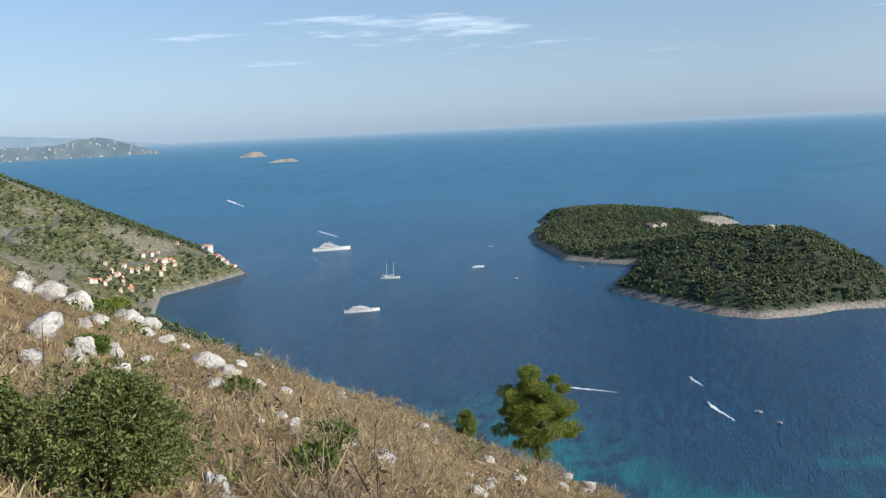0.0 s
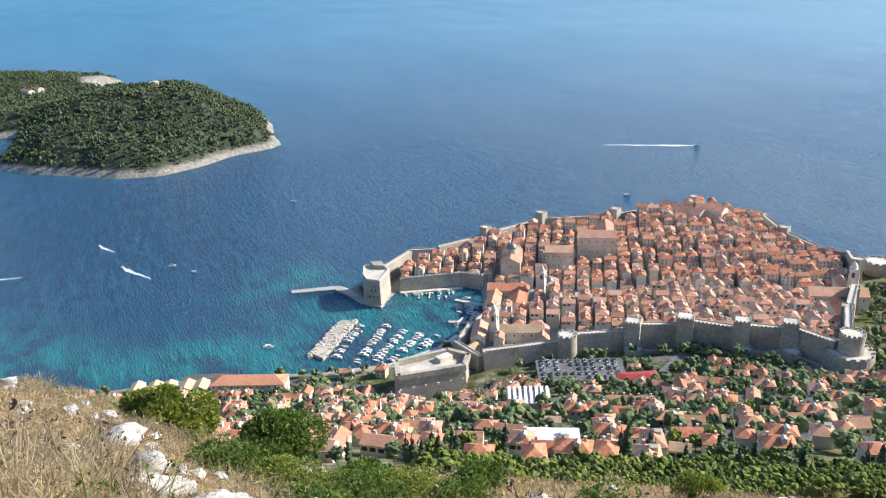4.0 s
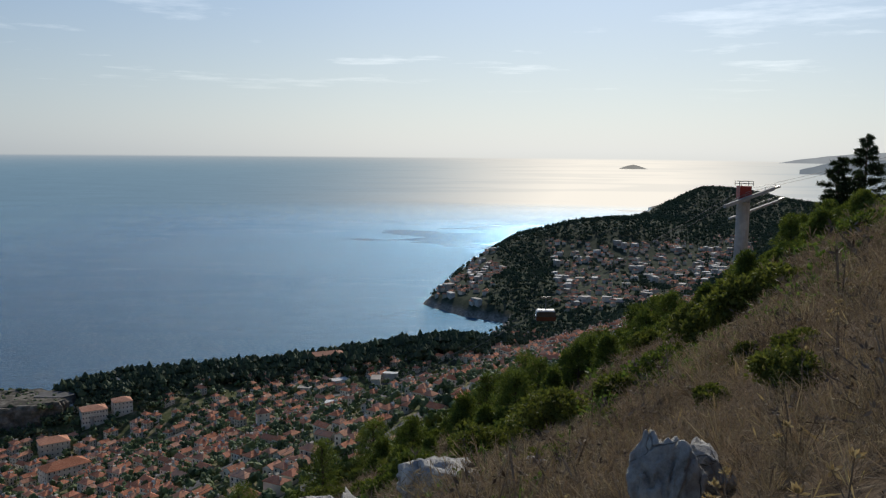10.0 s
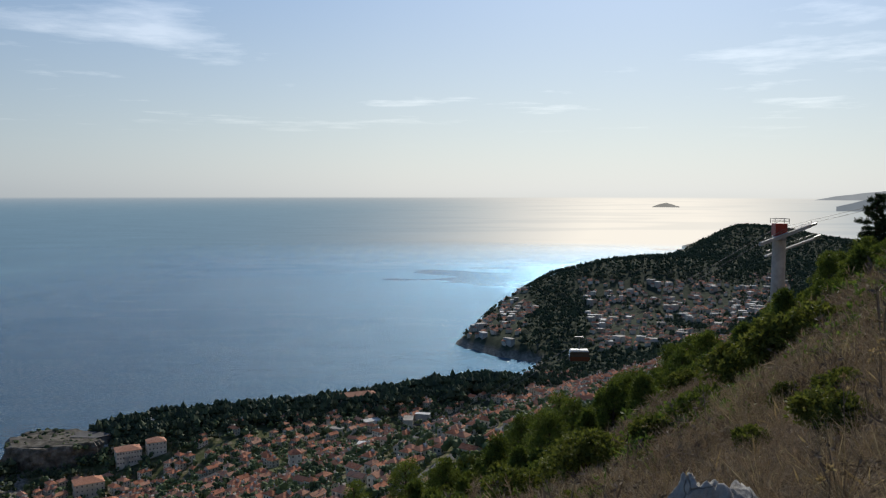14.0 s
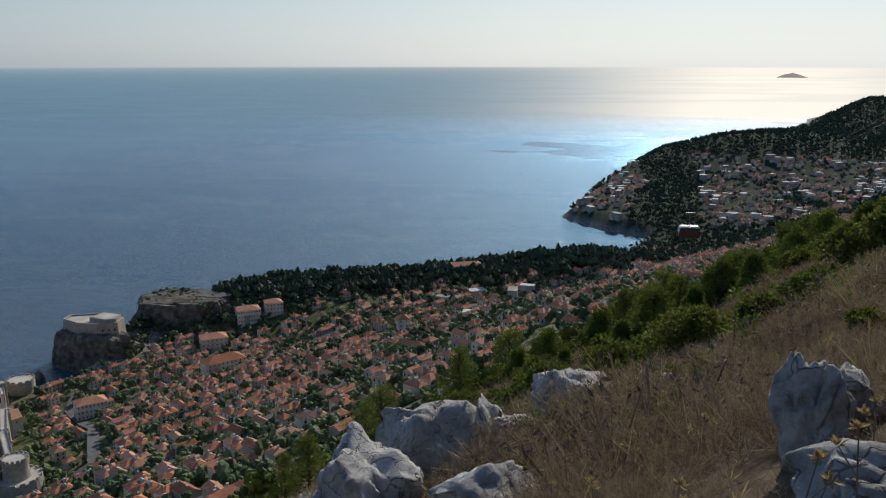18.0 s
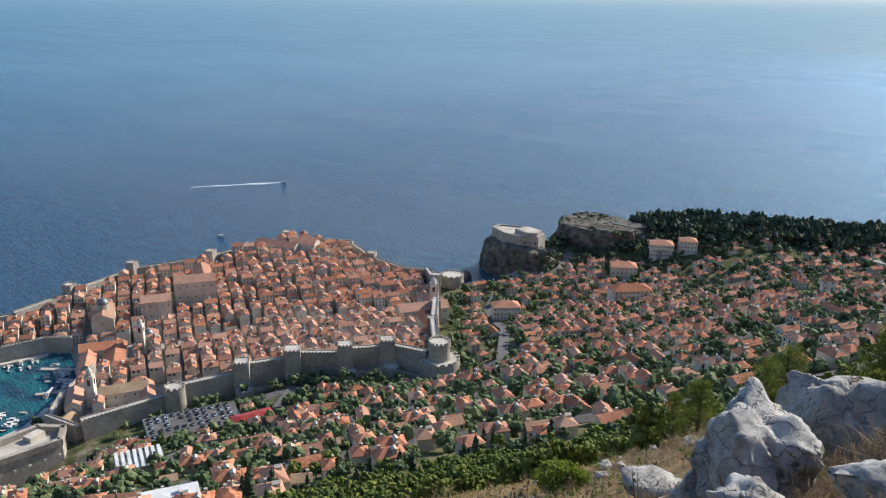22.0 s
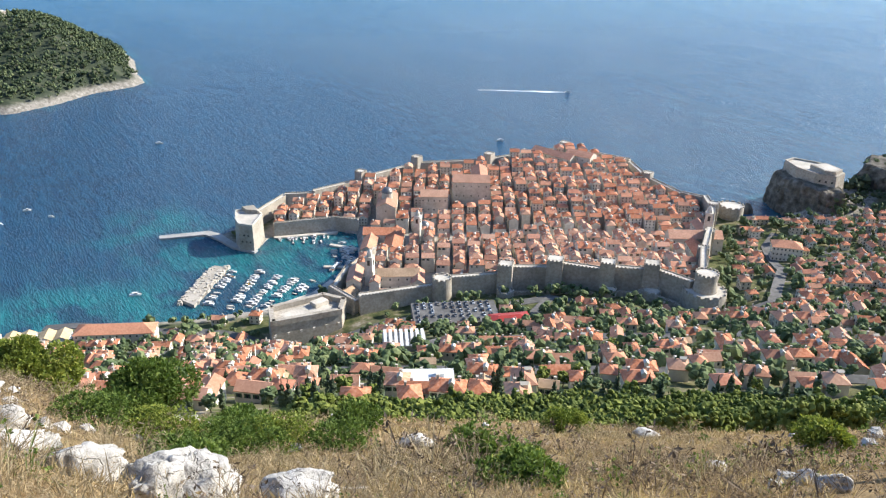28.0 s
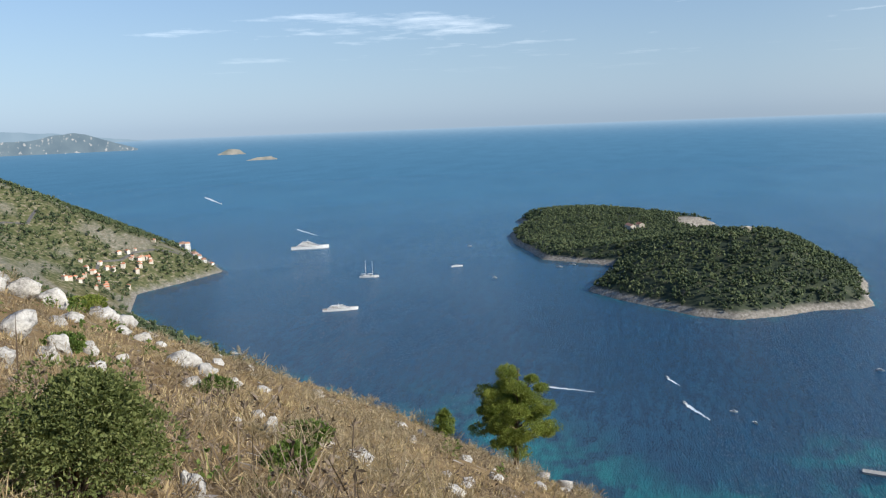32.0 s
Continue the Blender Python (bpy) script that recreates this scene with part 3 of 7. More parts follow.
M_WOODS = leafy("island_leaves", [(0.25, (0.04, 0.058, 0.034)), (0.5, (0.085, 0.115, 0.058)), (0.75, (0.16, 0.185, 0.09))], 0.02)
M_CYP = leafy("cypress_leaves", [(0.3, (0.048, 0.070, 0.048)), (0.7, (0.119, 0.151, 0.084))], 0.3, 0.3)
# conifers stand against the light; that darkness is put into the needle colour
M_FIR = leafy("backlit_needles", [(0.3, (0.03, 0.045, 0.025)), (0.7, (0.075, 0.095, 0.045))], 0.6, 0.15)
M_MACCHIA = leafy("macchia_bush_leaves", [(0.25, (0.057, 0.071, 0.021)), (0.5, (0.127, 0.144, 0.040)), (0.8, (0.218, 0.218, 0.063))], 1.2, 0.35)
M_BUSH = leafy("bush_leaves", [(0.25, (0.045, 0.08, 0.02)), (0.5, (0.115, 0.175, 0.042)), (0.8, (0.23, 0.29, 0.085))], 2.0, 0.35, spec=0.12)
M_OLIVE = leafy("olive_leaves", [(0.25, (0.065, 0.085, 0.028)), (0.5, (0.145, 0.175, 0.06)), (0.8, (0.28, 0.30, 0.125))], 2.0, 0.3, spec=0.12)
M_GRASS = leafy("dry_grass", [(0.2, (0.20, 0.145, 0.085)), (0.45, (0.35, 0.265, 0.15)), (0.65, (0.54, 0.43, 0.255)), (0.85, (0.34, 0.32, 0.14))], 0.35, 0.3, tint=(1.0, 0.97, 0.7))
M_SCRUB = leafy("dry_scrub", [(0.2, (0.15, 0.118, 0.075)), (0.45, (0.28, 0.225, 0.14)), (0.65, (0.43, 0.355, 0.235)), (0.85, (0.27, 0.26, 0.13))], 0.4, 0.25, tint=(1.0, 0.95, 0.75))
M_DEAD = leafy("dead_twigs", [(0.25, (0.072, 0.055, 0.041)), (0.42, (0.178, 0.137, 0.096)), (0.56, (0.346, 0.274, 0.192)), (0.75, (0.173, 0.149, 0.079))], 1.3, 0.26, tint=(1.0, 0.9, 0.78))


# ---- land and sea ----
def big_mesh(name, P, q, material, smooth=True):
    me = bpy.data.meshes.new(name)
    k = q.shape[1]
    me.vertices.add(len(P)), me.loops.add(q.size), me.polygons.add(len(q))
    me.vertices.foreach_set("co", np.asarray(P, np.float32).ravel())
    me.loops.foreach_set("vertex_index", q.ravel().astype(np.int32))
    me.polygons.foreach_set("loop_start", np.arange(0, q.size, k, dtype=np.int32))
    me.polygons.foreach_set("use_smooth", np.full(len(q), smooth))
    me.materials.append(material)
    me.update(calc_edges=True)
    return me


def quads(X, Y, Z, low):
    n, k = X.shape
    idx = np.arange(n * k).reshape(n, k)
    q = np.stack([idx[:-1, :-1], idx[1:, :-1], idx[1:, 1:], idx[:-1, 1:]], -1).reshape(-1, 4)
    q = q[Z.ravel()[q].max(1) > low]
    used, inv = np.unique(q, return_inverse=True)
    return np.stack([X.ravel(), Y.ravel(), Z.ravel()], -1)[used], inv.reshape(-1, 4)


angles = np.radians(np.concatenate([np.arange(-180, -45, 6), np.arange(-45, 150, 0.32), np.arange(150, 180.1, 6)]))
rings = np.concatenate([[0.02], np.geomspace(0.5, 150, 230), np.geomspace(151, 900, 190), np.geomspace(906, 4880, 140)])
R, A = np.meshgrid(rings, angles, indexing="ij")
X, Y = -np.sin(A) * R, np.cos(A) * R
Z = land(X, Y)
P, q = quads(X, Y, Z, -4.0)
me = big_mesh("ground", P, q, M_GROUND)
px, py, pz = P.T
pu, pv = -0.809 * px + 0.588 * py, 0.588 * px + 0.809 * py
pd = shore(px, py, COAST)
pr = np.hypot(px, py)
town = in_town(px, py)
garden = smooth01(pu, 165, 200) * smooth01(pr, 150, 190) * (1 - 0.25 * smooth01(fractal(px, py, 160, 4, 11), 0.1, 0.4))
garden = np.maximum(garden, smooth01(pr, 260, 400) * (1 - smooth01(fractal(px, py, 220, 5, 21), -0.05, 0.3)))
garden = np.maximum(garden, smooth01(py, 850, 1000) * smooth01(pr, 700, 900) * 0.95)
cliff = np.maximum((1 - smooth01(pd, 3, 14)) * smooth01(np.hypot(px + 560, py - 250), 60, 120), (np.hypot(px + 440, py - 765) < 60) * 1.0)
cliff = np.maximum(cliff, np.clip(1 - np.hypot(px + 405, py - 850) / 60, 0, 0.8))
east = smooth01(-pv, 480, 760)
cliff = np.maximum(cliff, east * 0.5 * smooth01(fractal(px, py, 70, 5, 47), 0.2, 0.38))
zone = np.ones((len(P), 4), np.float32)
zone[:, 3] = smooth01(py, 850, 1000) * smooth01(pr, 700, 900)
zone[:, 0], zone[:, 1], zone[:, 2] = garden, np.maximum(town, smooth01(pd, 16, 4) * (np.hypot(px + 560, py - 270) < 110)), cliff * (1 - town)
at = me.attributes.new("zone", "FLOAT_COLOR", "POINT")
at.data.foreach_set("color", zone.ravel())
paz = np.degrees(np.arctan2(-px, py))
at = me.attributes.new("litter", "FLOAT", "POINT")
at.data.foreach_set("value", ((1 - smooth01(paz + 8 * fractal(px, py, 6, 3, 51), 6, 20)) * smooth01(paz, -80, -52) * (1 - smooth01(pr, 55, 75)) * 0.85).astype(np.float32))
ground = tagged(part("ground", me), "steep mountainside of dry grass and limestone running down to the coast", "ground", kind="structure")


def shelf(x, y):
    """How shallow the sea is, 0 to 1."""
    d = -shore(x, y, COAST)
    s = 1 - smooth01(d + fractal(x, y, 90, 4, 2) * 45, 30, 145)
    s = s * smooth01(-x - 0.6 * y, 150, 420) * (1 - smooth01(np.hypot(x + 640, y - 130), 230, 520)) * (1 - smooth01(-x, 640, 760) * smooth01(y, 215, 260))
    rim = (1 - smooth01(d + fractal(x, y, 30, 3, 6) * 8, 2, 22)) * 0.7
    i = -shore(x, y, LOKRUM)
    return np.maximum(s, np.maximum(rim, (1 - smooth01(i, 2, 22)) * 0.7))


wr = np.concatenate([np.geomspace(240, 1000, 150), np.geomspace(1010, 4900, 70)])
wa = np.radians(np.concatenate([np.arange(-180, -45, 6), np.arange(-45, 150, 0.6), np.arange(150, 180.1, 6)]))
R, A = np.meshgrid(wr, wa, indexing="ij")
X, Y = -np.sin(A) * R, np.cos(A) * R
P, q = quads(X, Y, X * 0, -1)
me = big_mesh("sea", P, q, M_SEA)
at = me.attributes.new("shallow", "FLOAT", "POINT")
at.data.foreach_set("value", shelf(P[:, 0], P[:, 1]).astype(np.float32))
sea = tagged(part("sea", me), "deep blue sea with wind ripples, turquoise over the shallows", "sea", kind="structure")

X, Y = np.meshgrid(np.arange(-2640, -1210, 6.0), np.arange(-330, 450, 6.0), indexing="ij")
P, q = quads(X, Y, island(X, Y), -3)
me = big_mesh("island", P, q, M_GROUND)
d = shore(P[:, 0], P[:, 1], LOKRUM)
zone = np.ones((len(P), 4), np.float32)
bare = np.maximum(1 - smooth01(d, 6, 16), 1 - smooth01(np.hypot(P[:, 0] + 2270, P[:, 1] - 200), 50, 80))
zone[:, 0], zone[:, 1], zone[:, 2], zone[:, 3] = 1, 0, bare, 1
at = me.attributes.new("zone", "FLOAT_COLOR", "POINT")
at.data.foreach_set("color", zone.ravel())
tagged(part("island", me), "long wooded island ringed by pale rocky shore", "island", kind="structure")


# ---- the walled town: walls, forts, large buildings ----
def gz(x, y):
    return float(land(np.array([x]), np.array([y]))[0])


def merlons(shape, x0, y0, x1, y1, z, n, w=1.0, h=1.2, depth=0.9):
    a = math.atan2(y1 - y0, x1 - x0)
    for k in range(n):
        f = (k + 0.5) / n
        shape.box(x0 + (x1 - x0) * f, y0 + (y1 - y0) * f, z, w, depth, h, a)


def curtain(a, b, base, top, thick, name="wall_stretch"):
    """One straight stretch of town wall with its walk and parapet."""
    (x0, y0), (x1, y1) = a, b
    L, t = math.hypot(x1 - x0, y1 - y0), math.atan2(y1 - y0, x1 - x0)
    th = thing(name, pose((x0 + x1) / 2, (y0 + y1) / 2, base, 0, 0, math.degrees(t)), "old grey stone town wall with a parapet walk", "town wall", "stretches of the town wall")
    s = Shape()
    poly = [(-L / 2 - 0.5, -thick / 2), (L / 2 + 0.5, -thick / 2), (L / 2 + 0.5, thick / 2), (-L / 2 - 0.5, thick / 2)]
    lo = [(x, y * 1.35, -4) for x, y in poly]
    hi = [(x, y, top - base) for x, y in poly]
    s.add(lo + hi, [(0, 1, 5, 4), (1, 2, 6, 5), (2, 3, 7, 6), (3, 0, 4, 7), (4, 5, 6, 7)])
    face = part("curtain", s, M_FORT, th)
    p = Shape()
    n = max(2, int(L / 2.6))
    for sd in (-1, 1):
        p.box(0, sd * (thick / 2 - 0.3), top - base + 0.002, L, 0.5, 0.7)
    merlons(p, -L / 2, -thick / 2 + 0.3, L / 2, -thick / 2 + 0.3, top - base + 0.7, n, 1.3, 0.7, 0.5)
    tagged(part("parapet", p, M_FORT, face), kind="stuff")
    w = Shape()
    w.box(0, 0, top - base + 0.004, L, thick - 1.6, 0.06)
    part("wall_walk", w, M_PALE, face)
    return th


def block_tower(x, y, turn, sx, sy, base, top, label="square stone tower set into the town wall"):
    th = thing("wall_tower", pose(x, y, base, 0, 0, turn), label, "tower", "towers of the town wall")
    s = Shape()
    h = top - base
    s.add([(-sx * .56, -sy * .56, -5), (sx * .56, -sy * .56, -5), (sx * .56, sy * .56, -5), (-sx * .56, sy * .56, -5),
           (-sx / 2, -sy / 2, h * .6), (sx / 2, -sy / 2, h * .6), (sx / 2, sy / 2, h * .6), (-sx / 2, sy / 2, h * .6),
           (-sx / 2, -sy / 2, h), (sx / 2, -sy / 2, h), (sx / 2, sy / 2, h), (-sx / 2, sy / 2, h)],
          [(0, 1, 5, 4), (1, 2, 6, 5), (2, 3, 7, 6), (3, 0, 4, 7), (4, 5, 9, 8), (5, 6, 10, 9), (6, 7, 11, 10), (7, 4, 8, 11), (8, 9, 10, 11)])
    shaft = part("shaft", s, M_FORT, th)
    p = Shape()
    for a, b, c, d in ((-1, -1, 1, -1), (1, -1, 1, 1), (1, 1, -1, 1), (-1, 1, -1, -1)):
        merlons(p, a * (sx / 2 - .3), b * (sy / 2 - .3), c * (sx / 2 - .3), d * (sy / 2 - .3), h, 4, 1.3, 1.1, 0.6)
    tagged(part("parapet", p, M_FORT, shaft), kind="stuff")
    f = Shape()
    f.box(0, 0, h + 0.004, sx - 1.6, sy - 1.6, 0.08)
    part("terrace", f, M_PALE, shaft)
    return th


def drum(name, x, y, stages, label, merlon=12):
    """A round tower in stages: (radius below, radius above, z below, z above)."""
    z0 = stages[0][2]
    th = thing(name, pose(x, y, z0), label, "tower")
    for k, (r0, r1, a, b) in enumerate(stages):
        s = Shape()
        s.round(0, 0, a - z0, b - z0, r0, r1, 32)
        body = part("drum", s, M_FORT, th)
        c = Shape()
        c.round(0, 0, b - z0 + 0.004, b - z0 + 0.1, r1 - 1.0, r1 - 1.0, 32)
        part("terrace", c, M_PALE, body)
        p = Shape()
        for i in range(merlon):
            a2 = 6.28318 * i / merlon
            p.box((r1 - .5) * math.cos(a2), (r1 - .5) * math.sin(a2), b - z0 + .006, 0.9, r1 * 3.4 / merlon, 1.4, a2)
        tagged(part("parapet", p, M_FORT, body), kind="stuff")
    return th


north = [(-472, 264), (-455, 327), (-437, 370), (-417, 401), (-386, 424), (-364, 446), (-332, 452)]
tops = [25, 28, 34, 38, 42, 44, 46]
for (a, b, h0, h1) in zip(north, north[1:], tops, tops[1:]):
    curtain(a, b, 14 + (h0 - 25) * .5, (h0 + h1) / 2, 6)
# the lower outer scarp in front of it
for a, b, h0 in zip(north, north[1:], tops):
    off = 13
    t = math.atan2(b[1] - a[1], b[0] - a[0])
    dx, dy = math.sin(t) * off, -math.cos(t) * off
    if a[0] > -460:
        curtain((a[0] + dx, a[1] + dy), (b[0] + dx, b[1] + dy), 12 + (h0 - 25) * .6, h0 - 13, 3, "outer_wall")
for (x, y), h, sx in zip(north[2:6], tops[2:6], (11, 12, 11, 11)):
    block_tower(x + 2, y - 2, 42, sx, sx, h - 20, h + 6)
drum("round_tower", -452, 322, [(7.5, 7, 14, 33)], "round stone tower at the bend of the town wall", 10)
for k, ((x, y), h) in enumerate(zip(north[1:6], tops[1:6])):
    s = drum("bastion", x + 13 * .78, y - 13 * .62, [(7, 6.4, h - 26, h - 12)], "low half-round bastion of the outer wall", 8)
    tagged(s, group="bastions of the outer wall")
minceta = drum("keep_tower", -324, 457, [(16.4, 15.0, 18, 40), (8.4, 7.4, 40, 49), (8.0, 8.2, 49, 53)], "great round crowned keep of pale stone at the wall's corner", 16)
west = [(-336, 470), (-372, 515), (-405, 565), (-451, 629), (-478, 651)]
for a, b, h in zip(west, west[1:], (42, 36, 28, 25)):
    curtain(a, b, h - 22, h, 5)
    if h < 42:
        block_tower(a[0], a[1], 35, 9, 9, h - 18, h + 5)
drum("round_fort", -451, 657, [(11, 10, -2, 14), (11.5, 11.5, 14, 22)], "round sea fort of pale stone at the cliff's foot", 12)
sw = [(-478, 651), (-500, 643), (-552, 652), (-600, 676), (-672, 646), (-684, 547), (-716, 474), (-708, 401), (-703, 345), (-715, 320), (-680, 268)]
for a, b, h in zip(sw, sw[1:], (23, 22, 22, 24, 24, 23, 22, 20, 18, 17)):
    curtain(a, b, 4, h, 4.5)
for x, y, h in ((-552, 652, 27), (-672, 646, 30), (-684, 547, 30), (-716, 474, 30), (-708, 401, 29)):
    block_tower(x, y, 20, 9, 9, h - 22, h)
# harbour side
for a, b, h in (((-662, 284), (-646, 338), 13), ((-646, 338), (-630, 353), 13), ((-560, 330), (-536, 290), 16), ((-536, 290), (-505, 258), 18), ((-505, 258), (-474, 262), 22)):
    curtain(a, b, 1, h, 4, "harbour_wall")

# the corner fort at the harbour mouth
fort = thing("harbour_fort", pose(0, 0, 0), "massive pale stone fort standing in the sea at the harbour mouth", "fort")
s = Shape()
outline = [(-648, 245), (-638, 254), (-661, 274), (-682, 275), (-683, 256), (-662, 247)]
s.prism(outline, -4, 24, 0, 0.94)
part("body", s, M_FORT, fort)


def shrunk(poly, f):
    cx, cy = sum(p[0] for p in poly) / len(poly), sum(p[1] for p in poly) / len(poly)
    return [(cx + (x - cx) * f, cy + (y - cy) * f) for x, y in poly]


s = Shape()
ring, inner = shrunk(outline, 0.94), shrunk(outline, 0.84)
for k in range(6):
    a, b, c, d = ring[k], ring[(k + 1) % 6], inner[(k + 1) % 6], inner[k]
    s.prism([a, b, c, d], 24.004, 25.6)
part("parapet", s, M_PALE, fort)
s = Shape()
s.prism(shrunk(outline, 0.84), 24.004, 24.3)
part("terrace", s, M_PALE, fort)
s = Shape()
s.prism([(-671, 262), (-664, 270), (-678, 273), (-681, 262)], 24.31, 28.0, 0, 0.96)
part("upper_bastion", s, M_FORT, fort)
for f, z in ((.2, 9), (.5, 9), (.8, 9), (.35, 15), (.65, 15)):
    s = Shape()
    s.box(-647.6 + 9.3 * f + .2, 245.3 + 8.4 * f - .2, z, 1.1, 0.8, 1.3, math.atan2(9, 10))
    part("gun_port", s, M_GLASS, fort)

# the eastern outwork by the road
rev = thing("outwork_fort", pose(0, 0, 0), "long low bastion fort of pale stone with a flat terrace", "fort")
s = Shape()
outline = [(-473, 195), (-463, 245), (-477, 256), (-493, 246), (-495, 203)]
s.prism(outline, -2, 21, 0, 0.97)
part("body", s, M_FORT, rev)
for (x0, y0), (x1, y1) in zip(outline, outline[1:] + outline[:1]):
    s = Shape()
    t = math.atan2(y1 - y0, x1 - x0)
    mx, my = -480 + ((x0 + x1) / 2 + 480) * .90, 230 + ((y0 + y1) / 2 - 230) * .93
    s.box(mx, my, 20.9, math.hypot(x1 - x0, y1 - y0) * .90 + 2, 3.4, 8.0 if x0 > -472 and x1 > -472 else 4.0, t)
    part("parapet", s, M_FORT, rev)
for k in range(6):
    s = Shape()
    f = (k + .5) / 6
    s.box(-471 + 9 * f + 0.25, 193 + 53 * f, 14, 1.6, 0.9, 1.6, 1.4)
    part("gun_port", s, M_PALE, rev)
s = Shape()
s.box(-480, 226, 21.004, 17, 34, 0.12, 0.15)
part("terrace", s, M_PALE, rev)
s = Shape()
s.box(-484, 238, 21.13, 7, 11, 3.2, 0.15)
part("shed", s, M_STONE, rev)

# the detached fort on its rock
def crag(name, outline, levels, label):
    """A sheer rock over a plan outline, narrowing upward in uneven ledges."""
    s, n = Shape(), len(outline)
    cx, cy = sum(p[0] for p in outline) / n, sum(p[1] for p in outline) / n
    m = 12
    ring = []
    for (x0, y0), (x1, y1) in zip(outline, outline[1:] + outline[:1]):
        ring += [(x0 + (x1 - x0) * k / m, y0 + (y1 - y0) * k / m) for k in range(m)]
    if levels[-1][1] > 20:
        zs_ = np.linspace(levels[0][1], levels[-1][1], 26)
        levels = [(float(np.interp(z, [l[1] for l in levels], [l[0] for l in levels])), float(z)) for z in zs_]
    size = max(abs(x - cx) for x, y in ring)
    rx, ry = np.array(ring).T
    pts = []
    for k, (f, z) in enumerate(levels):
        cut = fractal(rx + z * .25, ry, 11, 3, 31) * 6.0 + fractal(rx, ry + z * 1.3, 6, 2, 77) * 3.0 - 3.5 * np.maximum(0.0, .35 - np.abs(fractal(rx, ry, 16, 2, 5))) / .35
        w = 1 + cut * min(1.0, size / 30) / size
        pts += [tuple(q3) for q3 in np.stack([cx + (rx - cx) * f * w, cy + (ry - cy) * f * w, z + 2.2 * fractal(rx, ry, 9, 2, 17 + k)], -1).tolist()]
    n = len(ring)
    s.add(pts, [(k * n + j, k * n + (j + 1) % n, (k + 1) * n + (j + 1) % n, (k + 1) * n + j) for k in range(len(levels) - 1) for j in range(n)] + [tuple(range((len(levels) - 1) * n, len(levels) * n))])
    return tagged(part(name, s, M_CRAG), label, "rock")


crag("fort_rock", [(-424, 727), (-400, 731), (-390, 745), (-402, 770), (-435, 786), (-468, 782), (-482, 764), (-479, 746), (-452, 732)],
     ((1.06, -5), (1.02, 2), (1.0, 8), (0.985, 14), (0.96, 20), (0.95, 26), (0.9, 31), (0.86, 35), (0.6, 37.5)), "sheer grey sea rock crowned by the detached fort")
crag("sea_cliff", [(-420, 812), (-388, 806), (-350, 812), (-322, 834), (-330, 868), (-372, 888), (-418, 880), (-436, 846)],
     ((1.06, -5), (1.03, 6), (1.0, 14), (0.985, 22), (0.97, 30), (0.95, 38), (0.93, 44), (0.86, 47)), "dark sheer cliff at the end of the wooded ridge")
crag("sea_stack", [(-468, 700), (-462, 702), (-461, 708), (-466, 711), (-471, 706)], ((1.1, -4), (1.0, 2), (.85, 6), (.4, 10)), "small pointed rock standing in the cove")
lov = thing("rock_fort", pose(0, 0, 32.5), "triangular stone fort with a pale flat top on a sea rock", "fort")
outline = [(-422, 740), (-404, 748), (-406, 766), (-440, 777), (-466, 768), (-466, 754), (-444, 742)]
s = Shape()
s.prism(outline, 0, 13.5, 0, 0.97)
part("lower_body", s, M_FORT, lov)
s = Shape()
s.prism([(-416, 745), (-407, 750), (-409, 764), (-430, 769), (-436, 752)], 13.504, 18.5, 0, 0.98)
part("upper_body", s, M_FORT, lov)
s = Shape()
s.prism([(-418, 747), (-410, 751), (-411, 762), (-428, 766), (-433, 753)], 18.504, 18.7)
part("upper_terrace", s, M_PALE, lov)
ring, inner = shrunk(outline, 0.97), shrunk(outline, 0.89)
s = Shape()
for k in range(7):
    s.prism([ring[k], ring[(k + 1) % 7], inner[(k + 1) % 7], inner[k]], 13.506, 15.2)
part("parapet", s, M_FORT, lov)
s = Shape()
s.prism(inner, 13.502, 13.8)
part("terrace", s, M_PALE, lov)
for f in (.2, .5, .8):
    s = Shape()
    s.box(-421 + 17 * f + .3, 740.6 + 7.5 * f - .5, 7.5, 1.6, 1.0, 1.8, math.atan2(8, 18))
    part("gun_port", s, M_GLASS, lov)
s = Shape()
s.prism([(-366, 846), (-338, 844), (-328, 856), (-342, 868), (-366, 864)], 40, 48.0)
tagged(part("cliff_terrace", s, M_ASPH), "pale paved terrace on top of the cliff", "terrace", kind="structure")


def gable(L, W, h, rise, over=0.4, thick=0.28):
    """Roof over L x W at height h, ridge along x."""
    s = Shape()
    a, b = L / 2 + over * .4, W / 2 + over
    e = h - over * rise / (W / 2)
    for z in (0, -thick):
        s.add([(-a, -b, e + z), (a, -b, e + z), (a, 0, h + rise + z), (-a, 0, h + rise + z), (-a, b, e + z), (a, b, e + z)],
              [(0, 1, 2, 3), (3, 2, 5, 4)] if z == 0 else [(3, 2, 1, 0), (4, 5, 2, 3)])
    s.add([(-a, -b, e), (a, -b, e), (a, -b, e - thick), (-a, -b, e - thick)], [(3, 2, 1, 0)])
    s.add([(-a, b, e), (a, b, e), (a, b, e - thick), (-a, b, e - thick)], [(0, 1, 2, 3)])
    for x in (-a, a):
        s.add([(x, -b, e), (x, 0, h + rise), (x, b, e), (x, b, e - thick), (x, 0, h + rise - thick), (x, -b, e - thick)], [(0, 1, 4, 5), (1, 2, 3, 4)])
    return s


